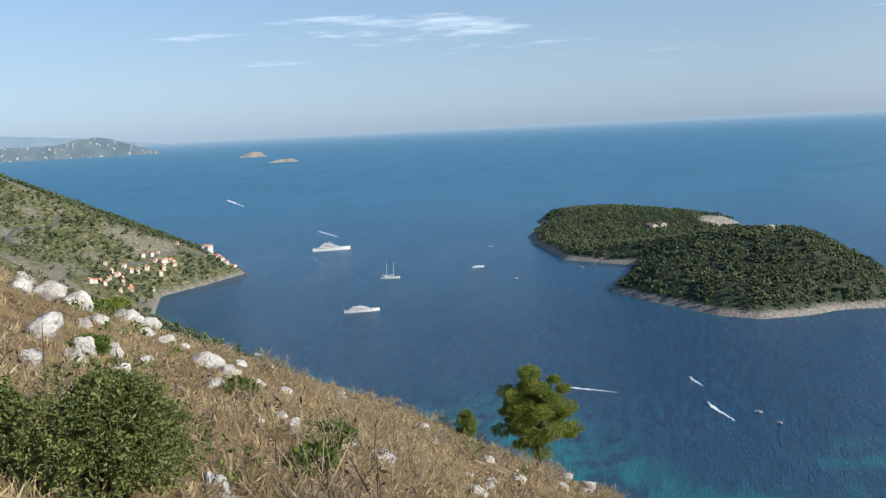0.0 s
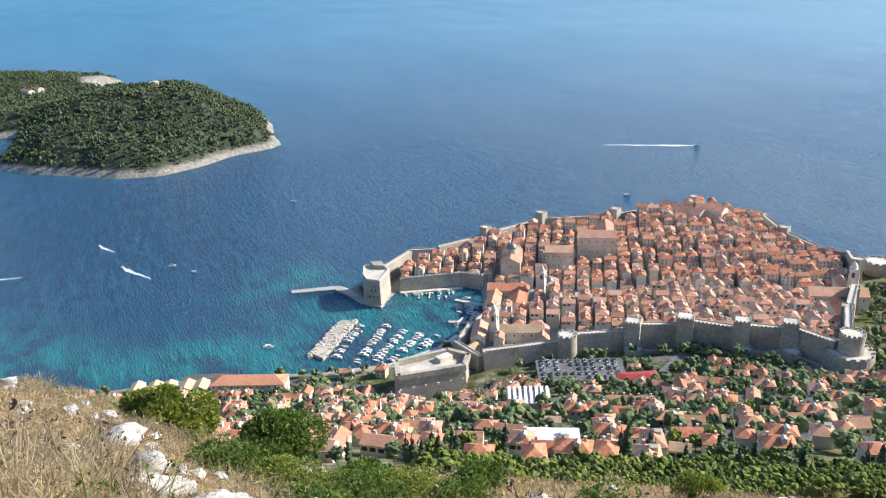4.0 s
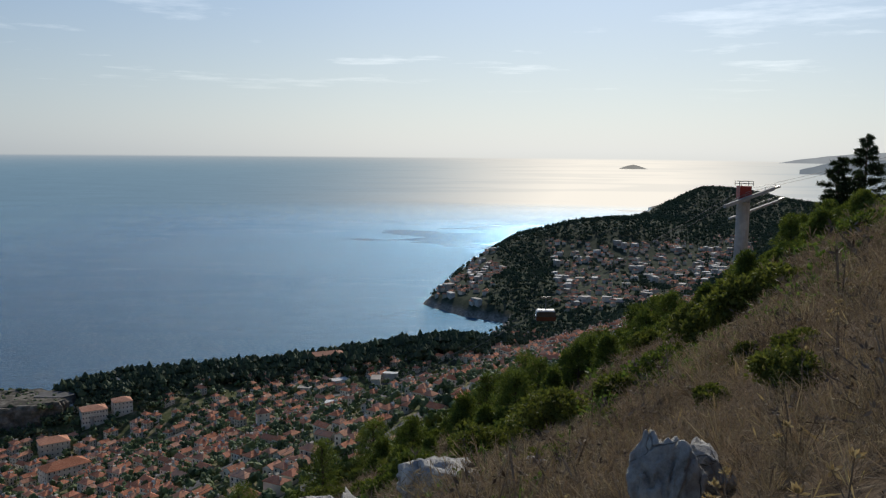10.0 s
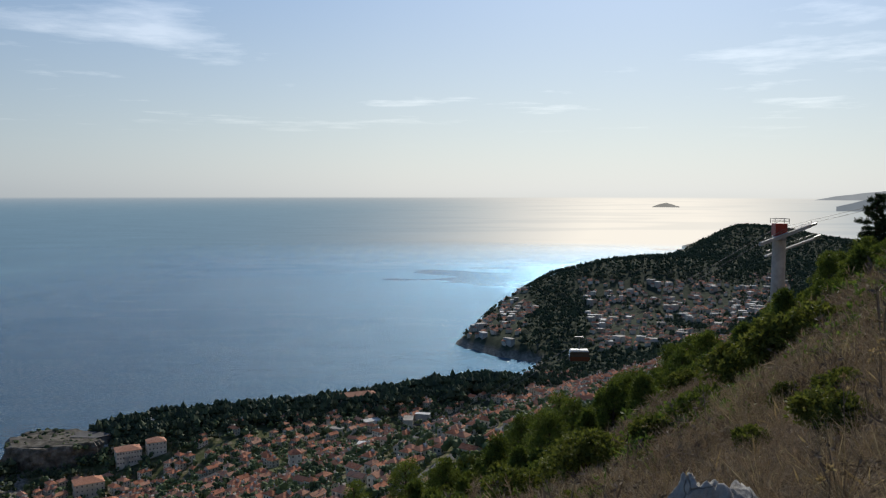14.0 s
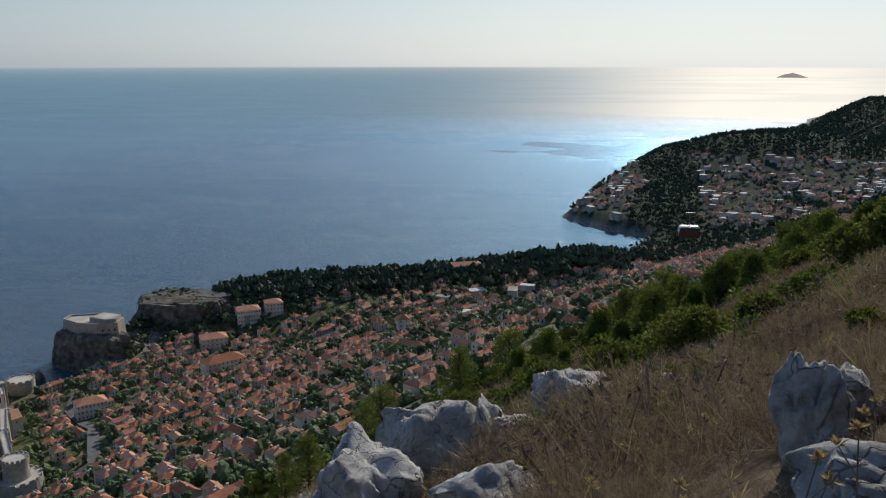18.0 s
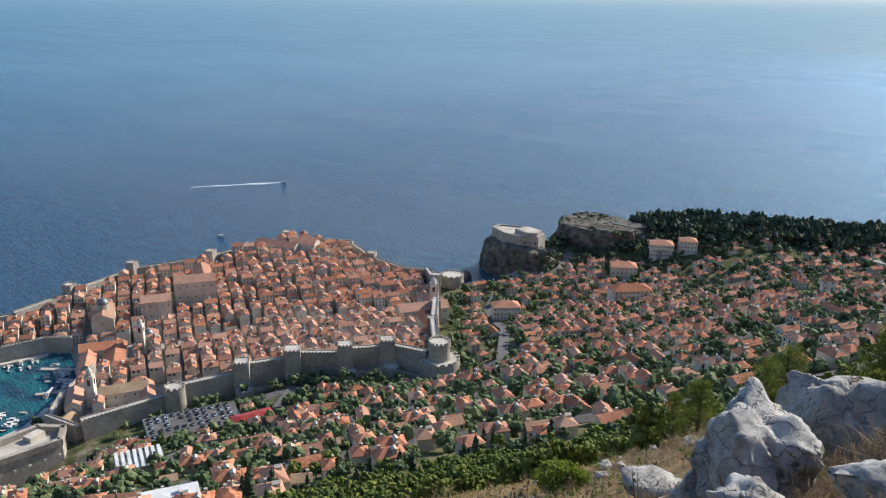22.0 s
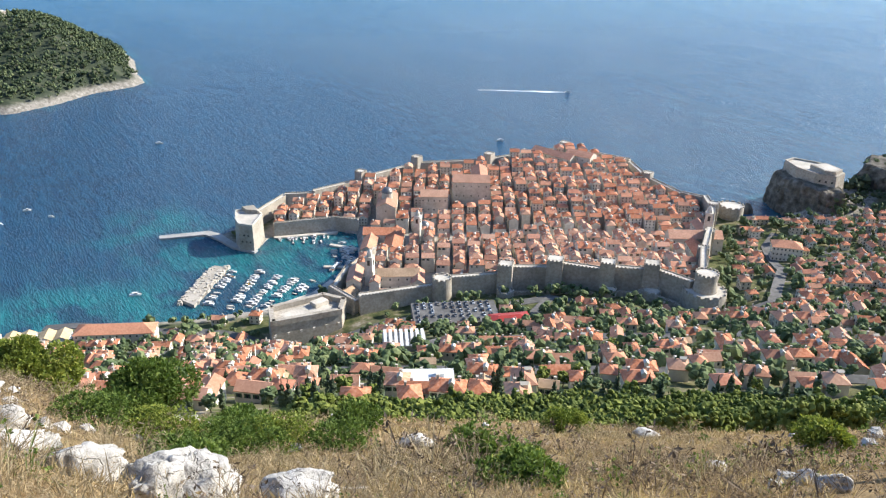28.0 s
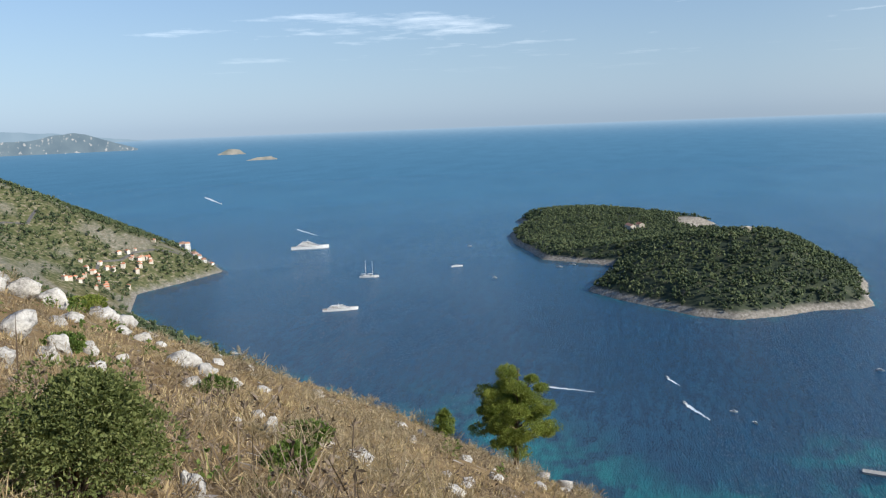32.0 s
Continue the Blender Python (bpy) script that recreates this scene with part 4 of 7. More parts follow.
def hip(L, W, h, rise, over=0.45, thick=0.28):
    s = Shape()
    a, b = L / 2 + over, W / 2 + over
    r = max(L / 2 - W / 2, 0.05)
    e = h - 0.1
    s.add([(-a, -b, e), (a, -b, e), (a, b, e), (-a, b, e), (-r, 0, h + rise), (r, 0, h + rise)],
          [(0, 1, 5, 4), (1, 2, 5), (2, 3, 4, 5), (3, 0, 4)])
    s.add([(-a, -b, e - thick), (a, -b, e - thick), (a, b, e - thick), (-a, b, e - thick), (-a, -b, e), (a, -b, e), (a, b, e), (-a, b, e)],
          [(0, 1, 5, 4), (1, 2, 6, 5), (2, 3, 7, 6), (3, 0, 4, 7), (3, 2, 1, 0)])
    return s


def walls(L, W, h, rise=0.0, down=5.0):
    s = Shape()
    s.box(0, 0, -down, L, W, h + down)
    if rise:
        for x in (-L / 2, L / 2):
            s.face([(x, -W / 2, h), (x, W / 2, h), (x, 0, h + rise)])
    return s


_pane = Shape()
_pane.box(0, 0, -0.8, 1.25, 0.12, 1.6, mi=0)
_pane.box(0, -0.05, -0.7, 1.0, 0.1, 1.4, mi=1)
PANE = _pane.mesh("window", M_PALE, M_GLASS)
_pane = Shape()
_pane.box(0, -0.05, -0.75, 0.95, 0.1, 1.5, mi=1)
for sd in (-1, 1):
    _pane.box(sd * 0.78, -0.03, -0.78, 0.55, 0.09, 1.56, mi=0)
PANE_SHUT = _pane.mesh("window", M_SHUT, M_GLASS)


def window_at(th, x, y, z, turn, mesh):
    w = part("window", mesh, parent=th)
    w.matrix_basis = pose(x, y, z, 0, 0, turn)


HALLS = []   # footprints: x, y, turn, length, width


def hall(name, x, y, turn, L, W, h, rise, label, category="building", kind="gable", roof=None, wall=None, windows=(0, 0), base=None, storeys=2):
    """A large single building with its own roof and window rows."""
    b = gz(x, y) if base is None else base
    HALLS.append((x, y, radians(turn), L, W))
    th = thing(name, pose(x, y, b, 0, 0, turn), label, category)
    part("wall", walls(L, W, h, rise if kind == "gable" else 0), wall or M_STONE, th)
    part("roof", gable(L, W, h, rise) if kind == "gable" else hip(L, W, h, rise), roof or M_ROOF_OLD, th)
    nx, ny = windows
    ca, sa = math.cos(radians(turn)), math.sin(radians(turn))
    face = lambda a, b: (ca * a - sa * b) * -x + (sa * a + ca * b) * -y > 0   # fronts that look uphill
    for st in range(storeys):
        z = h * (st + 0.55) / storeys
        for k in range(nx):
            px = -L / 2 + L * (k + 0.5) / nx
            if face(0, -1):
                window_at(th, px, -W / 2, z, 0, PANE)
            if face(0, 1):
                window_at(th, px, W / 2, z, 180, PANE)
        for k in range(ny):
            py = -W / 2 + W * (k + 0.5) / ny
            if face(1, 0):
                window_at(th, L / 2, py, z, 90, PANE)
            if face(-1, 0):
                window_at(th, -L / 2, py, z, -90, PANE)
    return th


def bell_tower(x, y, base, h, w, label, cap="pyramid"):
    th = thing("bell_tower", pose(x, y, base, 0, 0, 40), label, "bell tower")
    s = Shape()
    s.box(0, 0, -3, w, w, h + 3)
    part("shaft", s, M_STONE, th)
    for k in range(4):
        o = Shape()
        a = radians(90 * k)
        o.box(math.sin(a) * w / 2, math.cos(a) * w / 2, h * .78, w * .35, 0.16, h * .14, -a)
        part("belfry_opening", o, M_GLASS, th)
    s = Shape()
    s.round(0, 0, h, h + w * .5, w * .42, w * .34, 8)
    s.round(0, 0, h + w * .5, h + w * 1.05, w * .36, 0.1, 12)
    part("dome", s, M_STONE, th, "small domed lantern")
    return th


TD = 54.6  # the main street's turn, degrees
# placed buildings: name, x, y, turn, length, width, height, rise, label, roof, windows
hall("church", -614, 470, TD, 36, 18, 19, 5, "tall Baroque church of pale stone with a broad clay roof", "church", windows=(5, 2), base=16)
hall("college", -640, 500, TD + 90, 36, 16, 14, 4.5, "large stone college building beside the church", windows=(7, 3), base=15)
hall("convent", -652, 612, 12, 52, 14, 14, 4, "long stone convent with a clay roof above the sea wall", windows=(9, 2), base=14)
hall("barracks", -627, 628, 20, 30, 16, 17, 4, "tall stone convent wing with an orange roof", windows=(5, 2), base=14)
hall("monastery_church", -488, 307, TD + 4, 32, 12, 13, 4, "long stone monastery church with a weathered tan roof", "church", roof=M_ROOF_TAN, windows=(5, 1), base=14)
hall("monastery_wing", -512, 283, TD + 90, 26, 11, 10, 3.5, "monastery wing with a clay roof", windows=(5, 1), base=12)
hall("monastery_wing", -478, 318, TD + 92, 24, 10, 11, 3.5, "monastery wing with a clay roof", windows=(5, 1), base=14)
hall("monastery_wing", -470, 292, TD - 2, 22, 9, 9, 3, "monastery wing with a clay roof", windows=(4, 1), base=13, roof=M_ROOF)
hall("gate_house", -498, 268, TD + 60, 16, 10, 9, 3, "stone gate house with a tan tiled roof", windows=(3, 1), base=8, roof=M_ROOF_TAN)
hall("friary_church", -416, 560, TD, 46, 15, 16, 5, "long stone friary church with a clay roof near the gate", "church", windows=(5, 1), base=10)
hall("friary_wing", -396, 540, TD + 90, 34, 11, 12, 3.5, "friary cloister wing with an orange clay roof", windows=(6, 1), base=13, roof=M_ROOF)
hall("friary_wing", -432, 590, TD + 90, 30, 11, 12, 3.5, "friary cloister wing with an orange clay roof", windows=(6, 1), base=9, roof=M_ROOF)
hall("arsenal", -566, 352, TD + 88, 46, 15, 12, 4, "long harbour arsenal with a bright orange roof", roof=M_ROOF, windows=(8, 2), base=4)
hall("palace", -585, 352, TD, 34, 16, 13, 4, "stone palace with a bright orange roof by the harbour", roof=M_ROOF, windows=(6, 2), base=4)
hall("town_hall", -574, 332, TD + 88, 34, 12, 11, 3.5, "town hall with an orange roof facing the harbour", roof=M_ROOF, windows=(7, 2), base=4)
hall("granary", -616, 428, TD, 26, 18, 18, 4, "tall old stone granary building", windows=(5, 3), base=10)
cath = hall("cathedral", -636, 388, TD + 90, 40, 18, 17, 4.5, "Baroque cathedral with a clay roof and a domed crossing", "church", windows=(5, 1), base=6)
s = Shape()
s.round(0, 0, 18, 25, 5.2, 5.0, 16)
part("drum", s, M_PALE, cath)
s = Shape()
for k in range(5):
    a, b = radians(18 * k), radians(18 * k + 18)
    s.round(0, 0, 25 + 5 * math.sin(a), 25 + 5 * math.sin(b), 5.4 * math.cos(a), max(5.4 * math.cos(b), .1), 16, cap=False)
part("dome", s, M_STEEL, cath, "grey lead dome", smooth=True)
bl = hall("votive_church", -573, 388, TD + 90, 22, 16, 13, 3, "domed votive church with a pale stone front", "church", windows=(3, 1), base=4, wall=M_PALE)
s = Shape()
for k in range(5):
    a, b = radians(18 * k), radians(18 * k + 18)
    s.round(0, 0, 14 + 5 * math.sin(a), 14 + 5 * math.sin(b), 4.6 * math.cos(a), max(4.6 * math.cos(b), .1), 14, cap=False)
part("dome", s, M_STEEL, bl, "grey lead dome", smooth=True)
bell_tower(-566, 376, 4, 29, 5.5, "slender stone clock tower at the end of the main street")
bell_tower(-505, 292, 7, 31, 6, "stone bell tower of the monastery")
bell_tower(-420, 582, 9, 32, 6.5, "stone bell tower of the friary by the gate")


# ---- houses ----
class House:
    """One kind of house: its parts' meshes, built once."""

    def __init__(self, L, W, h, rise, form, wall, roof, chimneys, dormer, storeys, nwin, down=6.0):
        self.L, self.W, self.h = L, W, h
        self.wall = walls(L, W, h, rise if form == "gable" else 0, down).mesh("wall", wall)
        rs = gable(L, W, h, rise) if form == "gable" else hip(L, W, h, rise)
        self.roof = rs.mesh("roof", roof)
        self.raw = (walls(L, W, h, rise if form == "gable" else 0, down), rs)
        self.chim = []
        for x, y in chimneys:
            s = Shape()
            z = h + rise * max(0.0, 1 - abs(y) / (W / 2)) * 0.9
            s.box(x, y, z - 0.6, 0.8, 0.6, 1.9)
            s.box(x, y, z + 1.3, 1.05, 0.85, 0.18)
            self.chim.append(s.mesh("chimney", M_PALE))
        self.dorm = None
        if dormer:
            s = Shape()
            s.box(L * .12, -W * .22, h + rise * .25, 1.6, 2.2, 1.7)
            s.add([(L * .12 - 1, -W * .22 - 1.3, h + rise * .25 + 1.7), (L * .12 + 1, -W * .22 - 1.3, h + rise * .25 + 1.7), (L * .12 + 1, -W * .22 + 1.3, h + rise * .25 + 1.7),
                   (L * .12 - 1, -W * .22 + 1.3, h + rise * .25 + 1.7), (L * .12, -W * .22 - 1.3, h + rise * .25 + 2.4), (L * .12, -W * .22 + 1.3, h + rise * .25 + 2.4)],
                  [(0, 1, 4), (1, 2, 5, 4), (2, 3, 5), (3, 0, 4, 5)])
            self.dorm = s.mesh("dormer", wall)
            self.raw[0].add(s.v, s.f)
        self.win = []
        for st in range(storeys):
            z = h - 1.9 - st * 3.0
            for k in range(nwin):
                self.win.append((-L / 2 + L * (k + .5) / nwin, -W / 2, z, 0))
            self.win.append((L / 2, (-1) ** st * W * .2, z, 90))

    def place(self, name, x, y, z, turn, label, group, pane, nwin=9):
        th = thing(name, pose(x, y, z, 0, 0, turn), label, "house", group)
        part("wall", self.wall, parent=th)
        top = part("roof", self.roof, parent=th)
        for c in self.chim:
            part("chimney", c, parent=top)
        if self.dorm:
            part("dormer", self.dorm, parent=top)
        for w in self.win[:nwin]:
            window_at(th, *w, pane)
        return th

    def pour(self, ws, rs, x, y, z, turn):
        """The same house as plain geometry, for the far ones."""
        c, s = math.cos(radians(turn)), math.sin(radians(turn))
        for src, dst in zip(self.raw, (ws, rs)):
            dst.add([(x + c * a - s * b, y + s * a + c * b, z + e) for a, b, e in src.v], src.f)


    def glaze(self, gs, x, y, z, turn, rows=3, low=0.0):
        """Window panes on the fronts that look uphill, for the far ones."""
        t = radians(turn)
        for k in range(4):
            a = t + k * math.pi / 2
            nx, ny = math.cos(a), math.sin(a)
            if nx * x + ny * y > -0.25 * math.hypot(x, y):
                continue
            out, wide = (self.L, self.W) if k % 2 == 0 else (self.W, self.L)
            n = 3 if wide > 8 else 2
            for i in range(n):
                o = wide * ((i + .5) / n - .5)
                for r in range(rows):
                    zz = z + self.h - 2.2 - 2.9 * r
                    if zz < z + low:
                        continue
                    gs.box(x + nx * (out / 2) - ny * o, y + ny * (out / 2) + nx * o, zz - .75, .12, 1.0, 1.5, a)

    def stacks(self, cs, x, y, z, turn):
        """Chimneys, for the far ones."""
        t = radians(turn)
        cs.box(x + math.cos(t) * self.L * .3, y + math.sin(t) * self.L * .3, z + self.h + .6, .8, .6, 2.4, t)


VILLAS = [House(8.4, 6.8, 5.8, 2.0, "hip", M_WALL, M_ROOF, [(2, 1.2)], False, 2, 3), House(9.6, 6.4, 6.0, 1.9, "gable", M_WALL, M_ROOF_OLD, [(-3, 1)], False, 2, 3),
          House(6.8, 6.2, 5.4, 1.9, "hip", M_WALL, M_ROOF, [(1.2, -1)], False, 2, 2), House(10.8, 7.2, 7.4, 2.1, "hip", M_WALL, M_ROOF, [(3.4, 1), (-3.4, 1)], True, 3, 4),
          House(7.2, 5.2, 4.0, 1.5, "gable", M_WALL, M_ROOF_TAN, [(2, 1)], False, 1, 3), House(7.8, 7.6, 7.2, 2.2, "hip", M_WALL, M_ROOF_OLD, [(1, 1.3)], True, 2, 3),
          House(11.6, 6.4, 5.8, 1.9, "gable", M_WALL, M_ROOF, [(4, 1), (-2, 1)], False, 2, 4)]
TALL = [House(9.8, 8.0, 11.5, 2.4, "gable", M_STONE, M_ROOF_OLD, [(3, 2)], True, 2, 2), House(10.2, 7.2, 12.5, 2.2, "gable", M_STONE, M_ROOF_OLD, [(-3, 2)], False, 2, 3),
        House(10, 7.6, 10.5, 2.2, "hip", M_STONE, M_ROOF_OLD, [(1, 2)], False, 2, 2), House(11.2, 8.2, 12, 2.2, "gable", M_STONE, M_ROOF, [(4, 2), (-4, 2)], True, 2, 3),
        House(9.4, 6.6, 9.5, 2.0, "gable", M_STONE, M_ROOF, [(2, -2)], True, 2, 2)]

# the old town: rows of tall houses between narrow lanes
SX, SY = 0.58, 0.815
def on_hall(x, y, gap=5.0):
    for hx_, hy_, a, L, W in HALLS:
        c, s = math.cos(a), math.sin(a)
        dx, dy = x - hx_, y - hy_
        if abs(c * dx + s * dy) < L / 2 + gap and abs(c * dy - s * dx) < W / 2 + gap:
            return True
    return False


taken = [(-566, 376, 7), (-505, 292, 6), (-420, 582, 7)]
sites = []
r2 = random.Random(3)
for col in range(-11, 25):
    s0 = col * 12.6
    t = -222.0
    while t < 150:
        dep = r2.uniform(6.2, 8.8)
        tm = t + dep / 2
        t += dep + (3.6 if r2.random() < 0.12 else 0.25)
        if -8 < tm < 8 and s0 > -30:
            continue
        jx = r2.uniform(-.5, .5)
        x, y = -590 + SX * (s0 + jx) + SY * tm, 375 + SY * (s0 + jx) - SX * tm
        if on_hall(x, y) or any(math.hypot(x - a, y - b) < r for a, b, r in taken) or r2.random() < 0.035:
            continue
        sites.append((x, y, tm))
ins = shore(np.array([p[0] for p in sites]), np.array([p[1] for p in sites]), WALLS)
sites = [p for p, d in zip(sites, ins) if d > 7.5]
zs = land(np.array([p[0] for p in sites]), np.array([p[1] for p in sites]))
sites = sorted(((math.hypot(x, y), x, y, t, float(z)) for (x, y, t), z in zip(sites, zs)))
ws, rs, gs, cs = Shape(), Shape(), Shape(), Shape()
for k, (_, x, y, t, z) in enumerate(sites):
    kind = TALL[r2.randrange(5)]
    turn = 54.6 + (90 if r2.random() < 0.42 else 0) + (180 if t < 0 and r2.random() < .3 else 0) + r2.uniform(-2, 2)
    z += r2.choice((-4.5, -2.5, -1.0, 0.5, 2.0, 3.5)) + r2.uniform(-.8, .8) - (3.5 if t < -120 else 0)
    if k < 300:
        kind.place("town_house", x, y, z, turn, "narrow stone town house with a weathered clay-tile roof", "houses of the old town", PANE_SHUT if k % 3 else PANE, 2)
    else:
        kind.pour(ws, rs, x, y, z, turn)
        kind.glaze(gs, x, y, z, turn)
        kind.stacks(cs, x, y, z, turn)
far_town = thing("town_houses", pose(0, 0, 0), "tightly packed stone houses with clay roofs behind", "houses", kind="stuff")
tagged(part("walls", ws, M_WALLS, far_town), kind="stuff")
tagged(part("roofs", rs, M_ROOFS, far_town), kind="stuff")
tagged(part("windows", gs, M_GLASS, far_town), kind="stuff")
tagged(part("chimneys", cs, M_PALE, far_town), kind="stuff")

# roads and squares on the slope
ROADS = [[(-607, 60), (-560, 120), (-505, 175), (-455, 215), (-440, 262), (-412, 330), (-398, 380), (-360, 395), (-300, 430), (-285, 480), (-330, 560), (-385, 620), (-400, 655)],
         [(-520, 60), (-440, 130), (-385, 190), (-345, 235), (-310, 290), (-260, 330), (-200, 380), (-150, 440), (-90, 520), (0, 640)],
         [(-430, 40), (-350, 95), (-280, 150), (-215, 215), (-150, 275), (-90, 330), (-20, 420), (60, 560)],
         [(-398, 380), (-370, 330), (-345, 235)],
         [(-385, 620), (-330, 660), (-250, 720), (-150, 790), (-60, 850), (60, 950)],
         [(-1262, -1085), (-1290, -1120), (-1340, -1150), (-1400, -1160), (-1440, -1140), (-1462, -1150), (-1500, -1165)],
         [(-1380, -960), (-1430, -985), (-1470, -965), (-1520, -965), (-1570, -950), (-1610, -915)],
         [(-300, 430), (-230, 520), (-160, 620), (-60, 740), (60, 860)]]


def near_road(x, y, w):
    for line in ROADS:
        for (ax, ay), (bx, by) in zip(line, line[1:]):
            ex, ey = bx - ax, by - ay
            f = min(1, max(0, ((x - ax) * ex + (y - ay) * ey) / (ex * ex + ey * ey)))
            if math.hypot(x - ax - f * ex, y - ay - f * ey) < w:
                return True
    return False


for line, wid in zip(ROADS, (8, 6.5, 6.5, 7, 6.5, 6, 6, 6)):
    s = Shape()
    pts = []
    for (ax, ay), (bx, by) in zip(line, line[1:]):
        n = max(2, int(math.hypot(bx - ax, by - ay) / 6))
        pts += [(ax + (bx - ax) * k / n, ay + (by - ay) * k / n) for k in range(n)]
    pts.append(line[-1])
    row = []
    for k, (x, y) in enumerate(pts):
        a, b = pts[max(0, k - 1)], pts[min(len(pts) - 1, k + 1)]
        d = math.hypot(b[0] - a[0], b[1] - a[1]) or 1
        nx, ny = -(b[1] - a[1]) / d, (b[0] - a[0]) / d
        zz = max(gz(x + nx * o, y + ny * o) for o in (-wid / 2, 0, wid / 2)) + 0.35
        row.append(((x + nx * wid / 2, y + ny * wid / 2, zz), (x - nx * wid / 2, y - ny * wid / 2, zz)))
    for (a, b), (c, d) in zip(row, row[1:]):
        s.face([b, a, c, d])
        for p, q2 in ((a, c), (d, b)):
            s.face([p, (p[0], p[1], p[2] - 4), (q2[0], q2[1], q2[2] - 4), q2])
    tagged(part("road", s, M_ASPH), "grey asphalt road winding between the houses", "road", kind="structure")
lot = Shape()
LOT = (-405, 300)
zl = max(gz(LOT[0] + a, LOT[1] + b) for a in (-16, 0, 16) for b in (-20, 0, 20)) + 0.4
lot.box(LOT[0], LOT[1], zl - 6, 58, 30, 6, radians(62))
tagged(part("car_park", lot, M_ASPH), "grey asphalt car park under the town wall", "car park", kind="structure")

# larger single buildings of the suburbs
hall("hotel", -531, 109, 61, 52, 15, 13, 4, "long white hotel with a bright orange hipped roof", "hotel", "hip", M_ROOF, M_WALL, (12, 3), storeys=3)
hall("hotel", -358, 607, 40, 24, 15, 13, 4, "white four-storey hotel with an orange hipped roof", "hotel", "hip", M_ROOF, M_WALL, (8, 4), storeys=3)
hall("bus_station", -369, 318, 66, 26, 12, 6, 1.6, "low station hall with a dull red roof", "station", "hip", M_RED, M_CONC, (5, 2), storeys=1)
hall("grand_building", -272, 680, 44, 36, 18, 15, 4.5, "large ochre building with an orange roof and balconies", "building", "hip", M_ROOF, M_WALL, (9, 4), storeys=4)
hall("villa_hotel", -318, 772, 30, 26, 18, 13, 4, "large pale villa with an orange hipped roof", "building", "hip", M_ROOF, M_WALL, (6, 4), storeys=3)
hall("school", -300, 826, 28, 24, 18, 14, 3.5, "large pale public building with a clay roof", "building", "hip", M_ROOF_OLD, M_WALL, (9, 4), storeys=3)
hall("school_wing", -276, 838, 28, 18, 15, 13, 3.5, "pale apartment house with a clay roof", "building", "hip", M_ROOF_OLD, M_WALL, (5, 4), storeys=3)
hall("hospital", -84, 968, 20, 44, 20, 16, 3, "large brown brick building with a red roof", "building", "hip", M_ROOF_OLD, M_STONE, (10, 4), storeys=4)
tw = hall("tower_house", -113, 696, 20, 10, 9, 17, 3.5, "slim pink and white tower house", "house", "hip", M_ROOF, M_WALL, (2, 2), storeys=4)
s = Shape()
s.box(-561, 82, -2, 112, 17, 6.0, radians(64.8))
tagged(part("beach_terrace", s, M_CONC), "long concrete terrace above the beach", "terrace", kind="structure")
for k in range(9):
    f = k * 11.6 + (1.2 if k % 2 else 0) - 48
    hall("beach_pavilion", -561 + .426 * f, 82 + .905 * f, 154.8, 14, 9.2, 4.5, 2.2, "pale pavilion with a sand-yellow gabled roof by the beach", "building", roof=M_SAND, wall=M_WHITE, windows=(2, 1), base=4.004, storeys=1)
louv = thing("cable_car_station", pose(-344, 220, gz(-344, 220), 0, 0, 60), "white modern station with rows of roof louvres", "station")
s = Shape()
s.box(0, 0, -6, 24, 16, 13)
part("body", s, M_CONC, louv)
for k in range(8):
    s = Shape()
    s.box(-10.5 + 3 * k, 0, 7.6, 1.7, 19, 0.7)
    part("louvre", s, M_WHITE, louv)
flat = thing("flat_house", pose(-212, 146, gz(-212, 146), 0, 0, 58), "low house with a white flat roof", "house")
s = Shape()
s.box(0, 0, -6, 18, 13, 10)
part("wall", s, M_WALL, flat)
s = Shape()
s.box(0, 0, 4.004, 18.6, 13.6, 0.5)
part("roof", s, M_WHITE, flat)
s = Shape()
s.box(4, 2, 4.51, 3, 3, 1.6)
part("roof_hut", s, M_WHITE, flat)

# scattered houses of the suburbs, in rows along the slope
r3 = random.Random(12)
cand = []
for iu in range(0, 46):
    for iv in range(-57, 92):
        u = 212 + iu * 12.6 + r3.uniform(-3, 3) + (iv % 2) * 4
        v = iv * 12.6 + r3.uniform(-4, 4)
        x, y = -0.809 * u + 0.588 * v, 0.588 * u + 0.809 * v
        az = math.degrees(math.atan2(-x, y))
        dens = 0.66 if az > 62 else 0.62 if az > 46 else 0.56
        if v > 230 and u > 430:
            dens = 0.80
        if v > 480:
            dens = 0.52 if u > 560 else 0.55
        if az < 47 and u < 300:
            dens = 0.5 if u > 245 else 0.0
        if v > 640:
            dens = 0.5
        if r3.random() < dens * 0.86:
            cand.append((x, y, u, v))
xs, ys = np.array([c[0] for c in cand]), np.array([c[1] for c in cand])
dc, dw, zz = shore(xs, ys, COAST), shore(xs, ys, WALLS), land(xs, ys)
big = [(o.location.x, o.location.y, 20) for o in scene.objects if o.parent is None and o.get("category") in ("hotel", "building", "station") and o.location.x < 0] + [(-400, 656, 16), (-337, 618, 15), (-405, 300, 30), (-486, 228, 34), (-212, 146, 14), (-420, 350, 18)]
spots = []
for (x, y, u, v), a, b, z in zip(cand, dc, dw, zz):
    if a < 14 or b > -26 or near_road(x, y, 8.5) or any(math.hypot(x - p, y - q2) < r for p, q2, r in big):
        continue
    if (v > 470 and u > 700) or math.hypot(x + 438, y - 757) < 58 or math.hypot(x + 378, y - 847) < 66:
        continue
    spots.append((math.hypot(x, y), x, y, float(z), u, v))
spots.sort()
